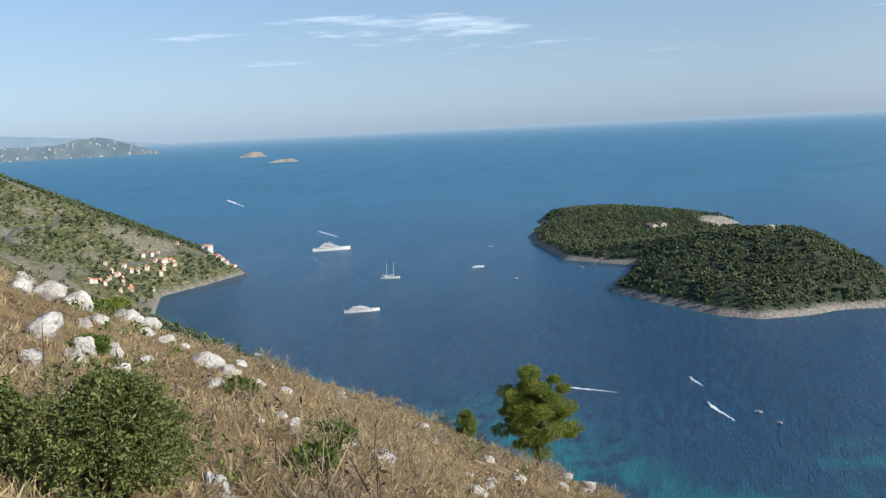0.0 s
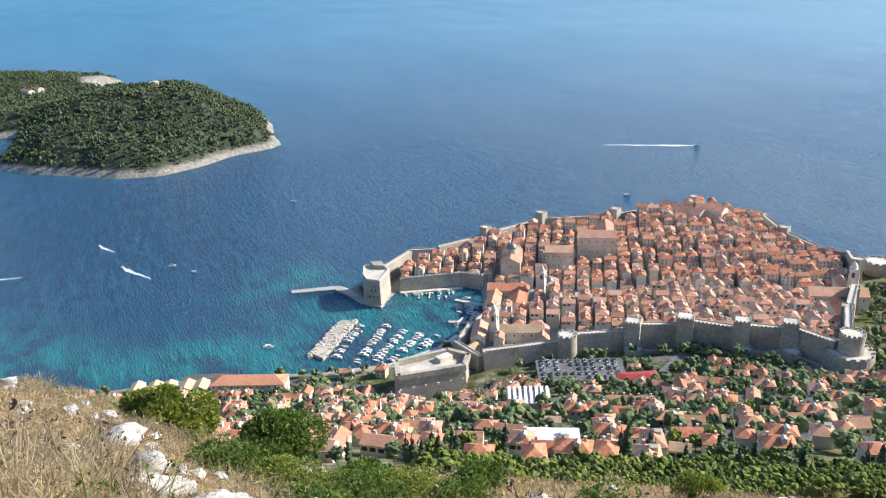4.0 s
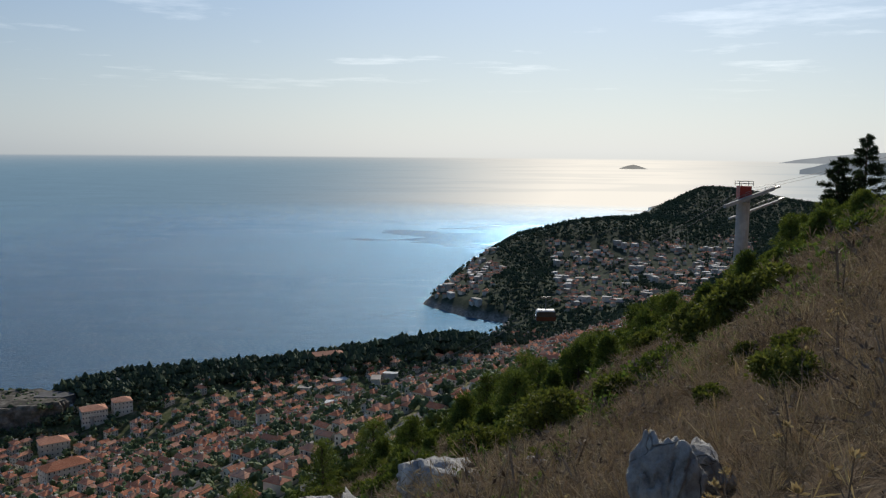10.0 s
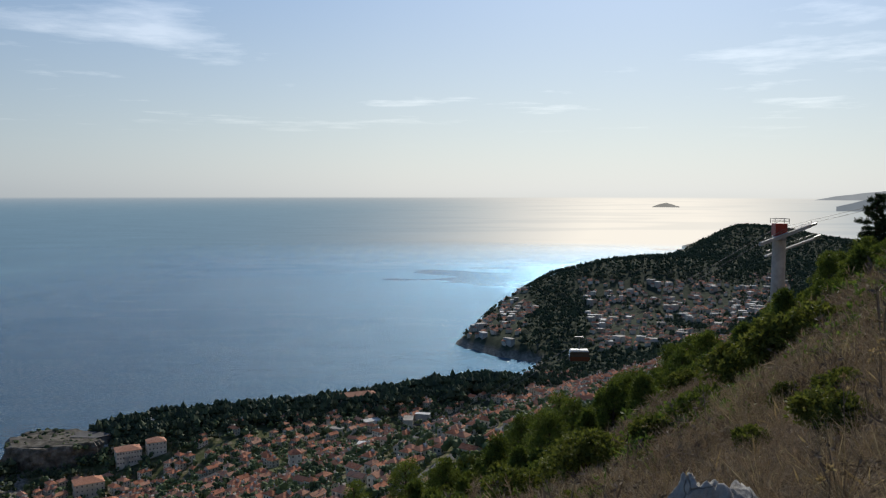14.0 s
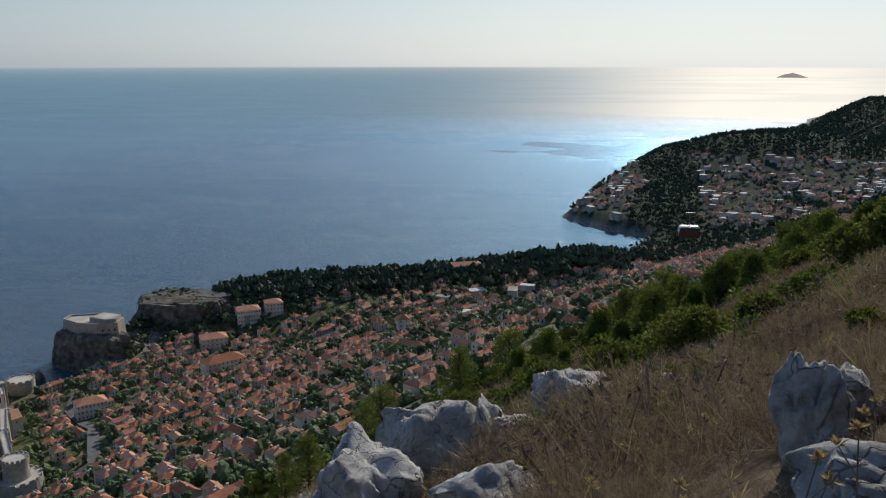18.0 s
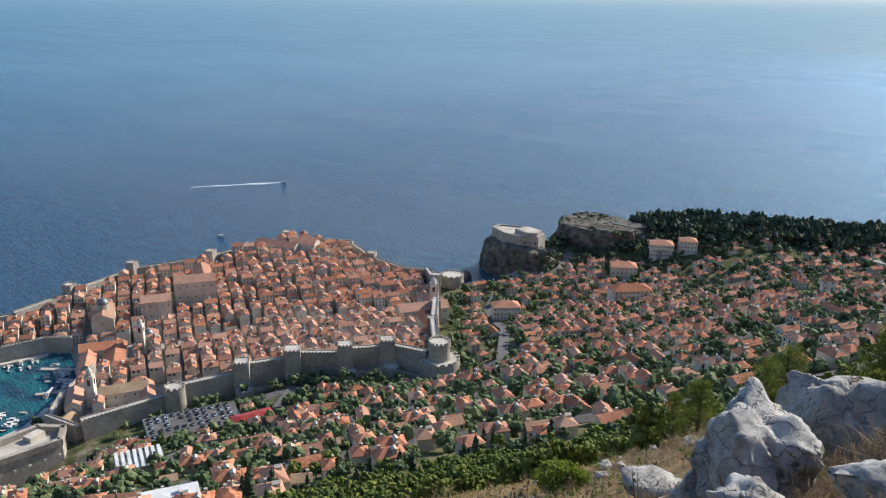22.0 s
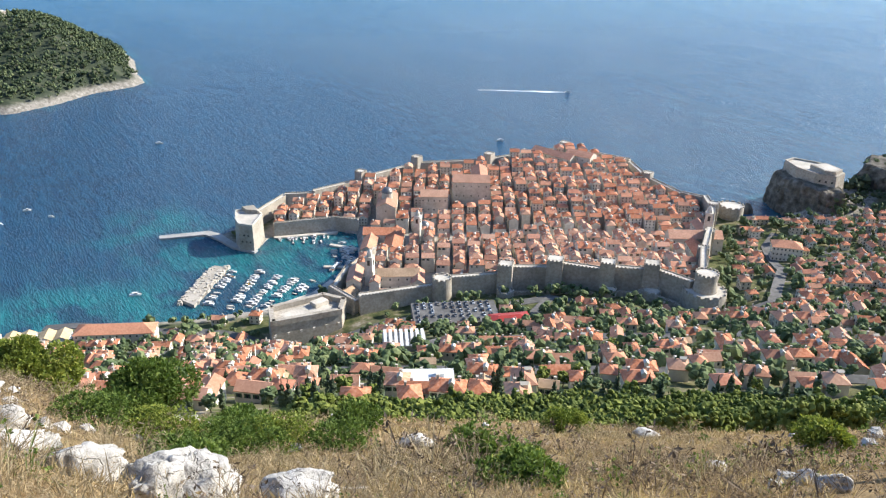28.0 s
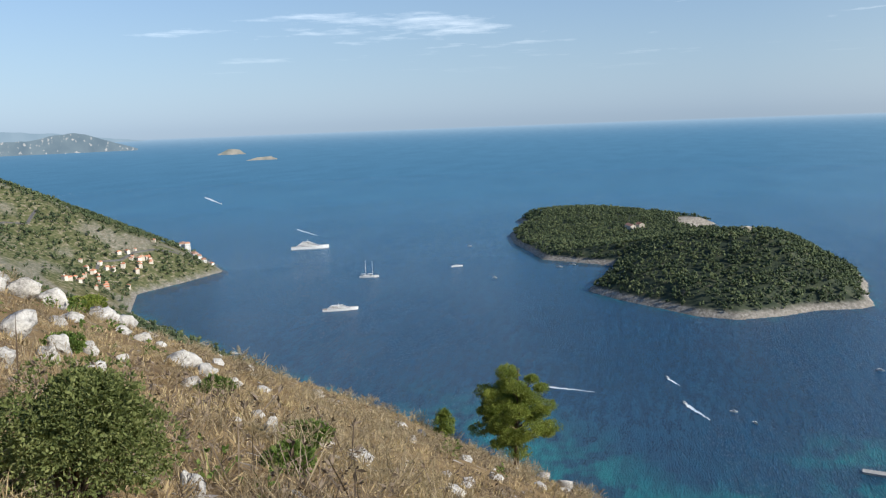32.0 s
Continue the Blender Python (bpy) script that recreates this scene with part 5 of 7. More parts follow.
ws, rs, gs, cs = Shape(), Shape(), Shape(), Shape()
HOUSES = []
for k, (d, x, y, z, u, v) in enumerate(spots):
    kind = VILLAS[r3.choice((0, 0, 1, 2, 2, 3, 3, 4, 5, 6, 6))]
    turn = 54 + r3.uniform(-9, 9) + (90 if r3.random() < .35 else 0)
    HOUSES.append((x, y))
    if k < 300:
        kind.place("house", x, y, z, turn, "plastered house with an orange clay-tile roof among gardens", "houses of the suburb", PANE_SHUT if k % 2 else PANE, 3)
    else:
        kind.pour(ws, rs, x, y, z, turn)
        kind.glaze(gs, x, y, z, turn, 2, .5)
        kind.stacks(cs, x, y, z, turn)
# beyond the bay and on the headland
r4 = random.Random(5)


def gully(x, y):
    """The wooded gully and the pine park between the far quarters."""
    f = min(1, max(0, (y - 1330) / 600))
    return abs(x - (190 + 120 * f)) < 60 or (y < 1420 and x < 420)


for k in range(3300):
    if k < 3050:
        x, y = r4.uniform(20, 1300), r4.uniform(1150, 2500)
        if field(x, y, 130, 3) < 0.30 or gully(x, y):
            continue
    else:
        x, y = r4.uniform(-1800, -1250), r4.uniform(-1150, -780)
        if field(x, y, 90, 8) < 0.62:
            continue
    d = float(shore(np.array([x]), np.array([y]), COAST)[0])
    z = gz(x, y)
    if d < 12 or z > (76 if y > 0 else 62):
        continue
    VILLAS[r4.randrange(7)].pour(ws, rs, x, y, z, r4.uniform(0, 180))
# flat-roofed blocks among them, and on the saddle behind the walled town
fs = Shape()
for k in range(520):
    if k < 470:
        x, y = r4.uniform(40, 1250), r4.uniform(1430, 2450)
        if field(x, y, 130, 3) < 0.34 or gully(x, y):
            continue
    else:
        x, y = r4.uniform(-330, 80), r4.uniform(620, 960)
    z = gz(x, y)
    if float(shore(np.array([x]), np.array([y]), COAST)[0]) < 25 or z > 72 or any(math.hypot(x - a, y - b) < 14 for a, b in HOUSES):
        continue
    L, W, h, a = r4.uniform(9, 22), r4.uniform(7, 12), r4.uniform(3, 9) if y < 1000 else r4.uniform(5, 13), r4.uniform(0, 3)
    fs.box(x, y, z - 5, L, W, h + 5, a)
    fs.box(x, y, z + h + .004, L + .8, W + .8, .4, a)
    if y < 1000:
        HOUSES.append((x, y))
tagged(part("flat_blocks", fs, M_FLAT), "pale flat-roofed blocks scattered among the far houses", "buildings", kind="stuff")
far_houses = thing("distant_houses", pose(0, 0, 0), "scattered pale houses with clay roofs farther along the coast", "houses", kind="stuff")
tagged(part("walls", ws, M_WALLS, far_houses), kind="stuff")
tagged(part("roofs", rs, M_ROOFS, far_houses), kind="stuff")
tagged(part("windows", gs, M_GLASS, far_houses), kind="stuff")
tagged(part("chimneys", cs, M_PALE, far_houses), kind="stuff")


# ---- harbour ----
mole = Shape()
mole.prism([(-582, 168), (-566, 174), (-620, 221), (-628, 214)], -3, 2.4, 0, 0.97)
mole = tagged(part("breakwater", mole, M_FORT), "flat stone breakwater lying across the harbour mouth", "breakwater", kind="structure")
r5 = random.Random(9)
s = Shape()
for k in range(260):
    f, g = r5.random(), r5.choice((-1.0, 1.0)) * r5.uniform(1.5, 8.5)
    x, y = -574 - 50 * f + 0.45 * g, 171 + 46.5 * f + 0.75 * g
    s.box(x, y, -1.0, r5.uniform(1.5, 3.2), r5.uniform(1.5, 3.0), r5.uniform(2.4, 4.3), r5.uniform(0, 3), top=0.7)
tagged(part("breakwater_boulders", s, M_PALE), "rough pale boulders heaped along the breakwater", "boulders", kind="stuff")
s = Shape()
s.prism([(-664, 247), (-690, 244), (-703, 238), (-716, 196), (-709, 194), (-696, 232), (-676, 238), (-655, 241), (-636, 253), (-640, 258)], -3, 1.8)
tagged(part("pier", s, M_CONC), "curved stone pier under the corner fort", "pier", kind="structure")
for k, (poly, lab) in enumerate(([[(-541, 309), (-563, 317), (-597, 333), (-592, 340), (-560, 327), (-538, 316)], "stone quay along the old harbour"],
                                 [[(-563, 315), (-580, 291), (-577, 289), (-559, 313)], "narrow stone jetty in the harbour"],
                                 [[(-597, 333), (-618, 318), (-616, 315), (-594, 330)], "narrow stone jetty in the harbour"],
                                 [[(-640, 337), (-660, 282), (-656, 281), (-636, 334)], "stone quay under the harbour wall"],
                                 [[(-529, 214), (-535, 262), (-549, 285), (-553, 283), (-540, 260), (-534, 214)], "stone quay beside the fort"])):
    s = Shape()
    area = sum(a[0] * b[1] - b[0] * a[1] for a, b in zip(poly, poly[1:] + poly[:1]))
    s.prism(poly if area > 0 else poly[::-1], -3, 1.4)
    tagged(part("quay", s, M_PALE), lab, "quay", kind="structure")


def hull(L, B, h):
    s = Shape()
    n = 7
    rows = []
    for k in range(n):
        f = k / (n - 1)
        w = B / 2 * (1 - max(0, (f - 0.45) / 0.55) ** 2.0) * (0.86 + 0.14 * min(1, f * 4))
        x = -L / 2 + L * f
        up = h * (1 + 0.35 * f * f)
        rows.append([(x, -w, up), (x, -w * .7, -0.35 * h), (x, w * .7, -0.35 * h), (x, w, up)])
    pts = [p for r in rows for p in r]
    fs = []
    for k in range(n - 1):
        a, b = 4 * k, 4 * k + 4
        fs += [(a, b, b + 1, a + 1), (a + 1, b + 1, b + 2, a + 2), (a + 2, b + 2, b + 3, a + 3)]
    fs.append((0, 1, 2, 3))
    s.add(pts, fs)
    d = Shape()
    d.add([(x, y * .9, z - 0.15 * h) for r in rows for x, y, z in (r[0], r[3])], [(2 * k, 2 * k + 1, 2 * k + 3, 2 * k + 2) for k in range(n - 1)])
    return s, d


class Boat:
    def __init__(self, L, B, h, cabin, paint, deck):
        a, b = hull(L, B, h)
        self.hull, self.deck = a.mesh("hull", paint), b.mesh("deck", deck)
        self.extra = []
        if cabin >= 1:
            s = Shape()
            s.box(L * .02, 0, h * .8, L * .32, B * .62, h * 1.1, top=0.82)
            self.extra.append(("cabin", s.mesh("cabin", M_WHITE)))
            s = Shape()
            s.box(L * .02, 0, h * 1.25, L * .325, B * .635, h * .38, top=0.95)
            self.extra.append(("windscreen", s.mesh("windscreen", M_GLASS)))
        else:
            s = Shape()
            s.box(-L * .05, 0, h * .55, L * .09, B * .8, 0.12)
            self.extra.append(("thwart", s.mesh("thwart", M_WOOD)))
            s = Shape()
            s.box(-L * .48, 0, h * .5, 0.5, 0.4, 0.9)
            self.extra.append(("outboard_motor", s.mesh("outboard_motor", M_DARK)))
        if cabin == 2:
            s = Shape()
            s.round(L * .1, 0, h, h + L * 1.2, 0.09, 0.05, 6)
            self.extra.append(("mast", s.mesh("mast", M_STEEL)))
            s = Shape()
            s.box(-L * .12, 0, h * 2.4, L * .42, 0.3, 0.35)
            self.extra.append(("boom", s.mesh("boom", M_WHITE)))
        if cabin == 3:
            s = Shape()
            s.box(-L * .05, 0, h * 2.0, L * .5, B * .7, 0.14)
            self.extra.append(("awning", s.mesh("awning", M_WHITE)))

    def place(self, name, x, y, turn, label, group="", cat="boat"):
        th = thing(name, pose(x, y, 0.15, 0, 0, turn), label, cat, group)
        part("hull", self.hull, parent=th)
        part("deck", self.deck, parent=th)
        for nm, me in self.extra:
            part(nm, me, parent=th)
        return th


BOATS = [Boat(5.8, 2.2, .9, 0, M_WHITE, M_PALE), Boat(7.6, 2.7, 1.1, 1, M_WHITE, M_WHITE), Boat(6.8, 2.5, 1.0, 1, M_WHITE, M_WHITE), Boat(5.2, 2.0, .8, 0, M_NAVY, M_PALE), Boat(9, 3.0, 1.2, 3, M_WHITE, M_WHITE), Boat(10, 3.0, 1.2, 2, M_WHITE, M_WOOD)]
YEL = Boat(8.5, 2.8, 1.1, 1, M_YELLOW, M_YELLOW)
GB = "boats moored in the old harbour"
# moored rows, lines across the basin
for (x0, y0), (x1, y1), n in (((-565, 183), (-613, 224), 13), ((-549, 194), (-600, 242), 16), ((-542, 205), (-585, 252), 14), ((-538, 218), (-573, 263), 13), ((-546, 246), (-562, 271), 7),
                              ((-552, 290), (-566, 308), 6), ((-634, 325), (-652, 283), 13), ((-626, 318), (-640, 287), 4), ((-583, 314), (-616, 328), 9), ((-590, 306), (-606, 316), 4), ((-604, 330), (-588, 322), 5), ((-570, 310), (-585, 320), 6)):
    for k in range(n):
        f = (k + 0.5) / n
        if r5.random() < 0.1:
            continue
        x, y = x0 + (x1 - x0) * f + r5.uniform(-1, 1), y0 + (y1 - y0) * f + r5.uniform(-1, 1)
        a = math.degrees(math.atan2(y1 - y0, x1 - x0)) + 90 + r5.uniform(-12, 12)
        BOATS[r5.choice((0, 0, 1, 1, 2, 3, 4, 5 if k % 7 == 3 else 1))].place("boat", x, y, a, "small white motor boat moored in the harbour", GB)
YEL.place("boat", -583, 224, 150, "yellow excursion boat moored in the harbour", GB)


def yacht(name, x, y, turn, L, label, decks=4):
    th = thing(name, pose(x, y, 0.2, 0, 0, turn), label, "yacht")
    B = L * .16
    a, b = hull(L, B, L * .065)
    part("hull", a, M_WHITE, th)
    part("deck", b, M_WOOD, th)
    z = L * .055
    for k in range(decks):
        s = Shape()
        l = L * (.62 - .13 * k)
        s.box(-L * .06 - L * .012 * k, 0, z, l, B * (.8 - .1 * k), L * .034, top=0.93)
        part("superstructure", s, M_WHITE, th)
        g = Shape()
        g.box(-L * .05 - L * .012 * k, 0, z + L * .012, l * .96, B * (.805 - .1 * k), L * .012)
        part("window_band", g, M_GLASS, th)
        z += L * .0345
    s = Shape()
    s.round(-L * .05, 0, z, z + L * .07, L * .006, L * .003, 8)
    s.box(-L * .05, 0, z + L * .03, L * .012, B * .3, L * .008)
    part("mast", s, M_WHITE, th)
    return th


def sailer(name, x, y, turn, L, label, masts=2):
    th = thing(name, pose(x, y, 0.2, 0, 0, turn), label, "sailing ship")
    a, b = hull(L, L * .2, L * .08)
    part("hull", a, M_WHITE, th)
    part("deck", b, M_WOOD, th)
    s = Shape()
    s.box(-L * .15, 0, L * .07, L * .3, L * .12, L * .05)
    part("deckhouse", s, M_WHITE, th)
    for k in range(masts):
        s = Shape()
        mx = L * (.18 - .36 * k) if masts > 1 else 0
        s.round(mx, 0, L * .06, L * (.85 if masts > 1 else 1.2), L * .011, L * .006, 8)
        part("mast", s, M_WHITE if masts > 1 else M_STEEL, th)
        s = Shape()
        s.box(mx - L * .12, 0, L * .16, L * .26, L * .03, L * .035)
        part("furled_sail", s, M_WHITE, th)
    return th


yacht("motor_yacht", -1933, -746, 111, 92, "large white motor yacht lying at anchor")
yacht("motor_yacht", -1274, -446, 110, 58, "white motor yacht lying at anchor", 3)
sailer("sailing_ship", -1561, -483, 100, 38, "two-masted white sailing ship at anchor, sails furled")
yacht("motor_yacht", -1681, -330, 120, 26, "small white motor yacht at anchor off the island", 2)
sailer("sailing_yacht", -1672, -120, 240, 15, "white sailing yacht anchored in the island's cove", 1)
sailer("sailing_yacht", -1700, -95, 250, 14, "white sailing yacht anchored in the island's cove", 1)
yacht("harbour_ferry", -574, 300, 125, 22, "white excursion ferry moored at the jetty", 2)


def wake(x, y, turn, L, w):
    """A strip of foam behind a moving boat, slowly widening."""
    s = Shape()
    n = 14
    c, e = math.cos(radians(turn)), math.sin(radians(turn))
    q5 = random.Random(int(x))
    pts = []
    for k in range(n + 1):
        d = -L * k / n
        half = w * (0.25 + 0.75 * min(1, k / 3)) * (1.0 - 0.8 * k / n) * q5.uniform(.7, 1.2)
        off = q5.uniform(-.3, .3) * w
        for o in (-half, half):
            pts.append((x + c * d - e * (o + off), y + e * d + c * (o + off), 0.12))
    s.add(pts, [(2 * k, 2 * k + 2, 2 * k + 3, 2 * k + 1) for k in range(n)])
    tagged(part("wake", s, M_FOAM), "white foam trail on the water behind a motor boat", "wake", kind="structure")


for x, y, a, L, w, lab in ((-913, -86, 256, 60, 3, "small white motor boat speeding over the sea"), (-870, 65, 204, 52, 3, "small white motor boat speeding over the sea"), (-955, 52, 204, 30, 2, "small white motor boat speeding over the sea"),
                           (-2292, -919, 220, 165, 5, "white motor boat heading out to sea"), (-3439, -1805, 216, 420, 9, "white motor boat heading out to sea"), (-948, 909, 52, 140, 5, "white speedboat racing past the town")):
    BOATS[1].place("motor_boat", x, y, a, lab)
    wake(x, y, a, L, w)
for x, y, a, k, lab in ((-1003, 289, 60, 4, "wooden excursion boat crossing off the harbour"), (-612, 144, 70, 4, "small motor boat on the turquoise shallows"), (-818, 127, 30, 1, "small white motor boat on the open water"), (-849, 111, 75, 1, "small white motor boat on the open water"),
                        (-1556, -233, 80, 4, "white boat drifting off the island"), (-1014, -508, 100, 4, "small boat under the cliffs"), (-794, 652, 50, 4, "white boat passing below the sea wall"), (-1957, -352, 90, 5, "white sailing boat off the island")):
    BOATS[k].place("boat", x, y, a, lab)


# ---- trees and woods ----
G5 = (1 + 5 ** 0.5) / 2
ICO_V = np.array([(-1, G5, 0), (1, G5, 0), (-1, -G5, 0), (1, -G5, 0), (0, -1, G5), (0, 1, G5), (0, -1, -G5), (0, 1, -G5), (G5, 0, -1), (G5, 0, 1), (-G5, 0, -1), (-G5, 0, 1)]) / 1.9
ICO_F = np.array([(0, 11, 5), (0, 5, 1), (0, 1, 7), (0, 7, 10), (0, 10, 11), (1, 5, 9), (5, 11, 4), (11, 10, 2), (10, 7, 6), (7, 1, 8), (3, 9, 4), (3, 4, 2), (3, 2, 6), (3, 6, 8), (3, 8, 9), (4, 9, 5), (2, 4, 11), (6, 2, 10), (8, 6, 7), (9, 8, 1)])
OCT_V = np.array([(1, 0, 0), (0, 1, 0), (-1, 0, 0), (0, -1, 0), (0, 0, 1), (0, 0, -1)], float)
OCT_F = np.array([(0, 1, 4), (1, 2, 4), (2, 3, 4), (3, 0, 4), (1, 0, 5), (2, 1, 5), (3, 2, 5), (0, 3, 5)])


def clumps(C, S, rng, coarse=False, jit=0.45):
    """Ragged leaf clumps at the points C, of half-sizes S."""
    V0, F0 = (OCT_V, OCT_F) if coarse else (ICO_V, ICO_F)
    n, k = len(C), len(V0)
    a = rng.rand(n) * 6.28
    J = 1 + jit * (rng.rand(n, k) * 2 - 1)
    v = V0[None] * J[..., None]
    c, s = np.cos(a)[:, None], np.sin(a)[:, None]
    v = np.stack([v[..., 0] * c - v[..., 1] * s, v[..., 0] * s + v[..., 1] * c, v[..., 2]], -1)
    V = (v * S[:, None, :] + C[:, None, :]).reshape(-1, 3)
    F = (F0[None] + (np.arange(n) * k)[:, None, None]).reshape(-1, 3)
    return V, F


def tufts(C, D, size, rng, blades=8, width=0.12):
    """Needle or leaf tufts: thin blades fanning out round the direction D at the points C."""
    n = len(C)
    d = D[:, None, :] * 0.75 + rng.randn(n, blades, 3) * 0.62
    d /= np.linalg.norm(d, axis=2, keepdims=True) + 1e-9
    L = size[:, None, None] * rng.uniform(0.6, 1.2, (n, blades, 1))
    side = np.cross(d, rng.randn(n, blades, 3))
    side /= np.linalg.norm(side, axis=2, keepdims=True) + 1e-9
    b = C[:, None, :] + d * L * 0.12
    tip = C[:, None, :] + d * L
    mid = C[:, None, :] + d * L * 0.55
    w = side * L * width
    V = np.stack([b, mid + w, tip, mid - w], 2).reshape(-1, 3)
    F = np.arange(n * blades * 4).reshape(-1, 4)
    return V, F


def merge(list_vf):
    V, F, n = [], [], 0
    for v, f in list_vf:
        V.append(v)
        F.append(f + n)
        n += len(v)
    return np.concatenate(V), np.concatenate(F)


def limb(s, p, q, r0, r1, n=6):
    """A tapered round limb from p to q."""
    p, q = Vector(p), Vector(q)
    d = (q - p).normalized()
    a = d.orthogonal().normalized()
    b = d.cross(a)
    lo = [tuple(p + (a * math.cos(6.2832 * k / n) + b * math.sin(6.2832 * k / n)) * r0) for k in range(n)]
    hi = [tuple(q + (a * math.cos(6.2832 * k / n) + b * math.sin(6.2832 * k / n)) * r1) for k in range(n)]
    s.add(lo + hi, [(k, (k + 1) % n, n + (k + 1) % n, n + k) for k in range(n)])


def wood(name, pts, hs, material, label, rng, k=6, coarse=False, conic=0.0, small=1.0):
    """Many trees too far off to count, as one mesh of ragged crowns."""
    pts, hs = np.asarray(pts, float), np.asarray(hs, float)
    n = len(pts)
    z = land(pts[:, 0], pts[:, 1]) if name != "island_wood" else island(pts[:, 0], pts[:, 1])
    r = hs * rng.uniform(0.30, 0.46, n)
    a, q2 = rng.rand(n, k) * 6.28, np.sqrt(rng.rand(n, k))
    lev = rng.rand(n, k) ** 0.8
    rad = r[:, None] * q2 * (1 - conic * lev)
    C = np.stack([pts[:, 0:1] + rad * np.cos(a), pts[:, 1:2] + rad * np.sin(a), z[:, None] + hs[:, None] * (0.35 + 0.55 * lev)], -1).reshape(-1, 3)
    S = (small * r[:, None] * rng.uniform(0.45, 0.75, (n, k)) * (1 - conic * .6 * lev)).reshape(-1)
    V, F = clumps(C, np.stack([S, S, S * rng.uniform(.8, 1.3, len(S))], -1), rng, coarse)
    me = big_mesh(name, V, F, material, False)
    return tagged(part(name, me), label, "trees", kind="stuff")


rg = np.random.RandomState(4)


class Tree:
    def __init__(self, kind, h, seed):
        q6 = np.random.RandomState(seed)
        s = Shape()
        if kind == "cypress":
            limb(s, (0, 0, -1), (0, 0, h * .5), h * .022, h * .012)
            n = 46
            lev = np.sort(q6.rand(n))
            w = h * .085 * np.sin(np.clip(lev * 1.02 + .12, 0, 1) * 3.14) ** .6
            a = q6.rand(n) * 6.28
            C = np.stack([w * np.cos(a) * .6, w * np.sin(a) * .6, h * (.06 + .9 * lev)], -1)
            V, F = clumps(C, np.stack([w * .75 + .1, w * .75 + .1, np.full(n, h * .07)], -1), q6)
            self.mat = M_CYP
        else:
            limb(s, (0, 0, -1), (0.1 * h * .3, 0, h * .45), h * .03, h * .018)
            n = 40
            for k in range(5):
                b = 1.26 * k + q6.rand()
                limb(s, (0.02 * h, 0, h * (.25 + .05 * k)), (h * .24 * math.cos(b), h * .24 * math.sin(b), h * (.5 + .06 * k)), h * .012, h * .005, 5)
            d = q6.randn(n, 3)
            d /= np.linalg.norm(d, axis=1, keepdims=True)
            d *= q6.uniform(.55, 1.0, (n, 1))
            C = d * np.array([.33, .33, .27]) * h + np.array([0, 0, h * .63])
            S = h * q6.uniform(.07, .13, n)
            V, F = clumps(C, np.stack([S, S, S * .85], -1), q6, jit=0.55)
            self.mat = M_PINE if kind == "pine" else M_OAK
        self.trunk = s.mesh("trunk", M_BARK)
        self.crown = big_mesh("crown", V, F, self.mat, False)

    def place(self, name, x, y, z, label, group, scale, turn):
        th = thing(name, pose(x, y, z, 0, 0, turn) @ Matrix.Scale(scale, 4), label, "tree", group)
        part("trunk", self.trunk, parent=th)
        part("crown", self.crown, parent=th)


KINDS = [Tree("oak", 7, 1), Tree("oak", 6, 2), Tree("pine", 8, 3), Tree("pine", 7, 4), Tree("cypress", 11, 5), Tree("cypress", 9, 6)]
# garden trees between the houses
hx = np.array(HOUSES)
cand = []
r6 = random.Random(21)
for k in range(13500):
    u, v = r6.uniform(205, 760), r6.uniform(-640, 820)
    x, y = -0.809 * u + 0.588 * v, 0.588 * u + 0.809 * v
    az = math.degrees(math.atan2(-x, y))
    keep = 0.72 if u < 620 else 0.6
    if 35 < az < 50 and 430 < u < 520:
        keep = 1.0
    if r6.random() < keep:
        cand.append((x, y))
cand = np.array(cand)
ok = (shore(cand[:, 0], cand[:, 1], COAST) > 8) & (shore(cand[:, 0], cand[:, 1], WALLS) < -12)
cand = cand[ok]
dist = np.array([np.min(np.hypot(hx[:, 0] - x, hx[:, 1] - y)) for x, y in cand])
cand = [tuple(c) for c, d in zip(cand, dist) if d > 5.0 and not near_road(c[0], c[1], 4.5) and math.hypot(c[0] + 405, c[1] - 300) > 24 and math.hypot(c[0] + 486, c[1] - 228) > 32
        and not any(math.hypot(c[0] - a, c[1] - b) < r * .7 for a, b, r in big)]
cand.sort(key=lambda c: math.hypot(*c))
single = cand[:170] + [c for c in cand[170:] if r6.random() < 0.02][:30]
cz = land(np.array([c[0] for c in single]), np.array([c[1] for c in single]))
for (x, y), z in zip(single, cz):
    k = r6.choice((0, 0, 1, 1, 2, 3, 4, 4, 5))
    lab = "tall dark cypress between the houses" if k > 3 else "bushy green pine in a garden" if k > 1 else "dark green broadleaf tree in a garden"
    KINDS[k].place("cypress" if k > 3 else "garden_tree", x, y, float(z), lab, "trees among the houses", r6.uniform(.75, 1.25), r6.uniform(0, 360))
for x, y, sc in ((-400, 656, 2.3), (-337, 618, 2.2), (-412, 668, 1.6), (-392, 668, 1.7)):
    KINDS[0].place("garden_tree", x, y, gz(x, y), "large dark green broadleaf tree by the cove", "trees among the houses", sc, 70 * sc)
rest = np.array([c for c in cand if c not in set(single)])
wood("garden_trees", rest, rg.uniform(4, 9, len(rest)), M_OAK, "dark green garden trees filling the gaps between houses", rg, 6)
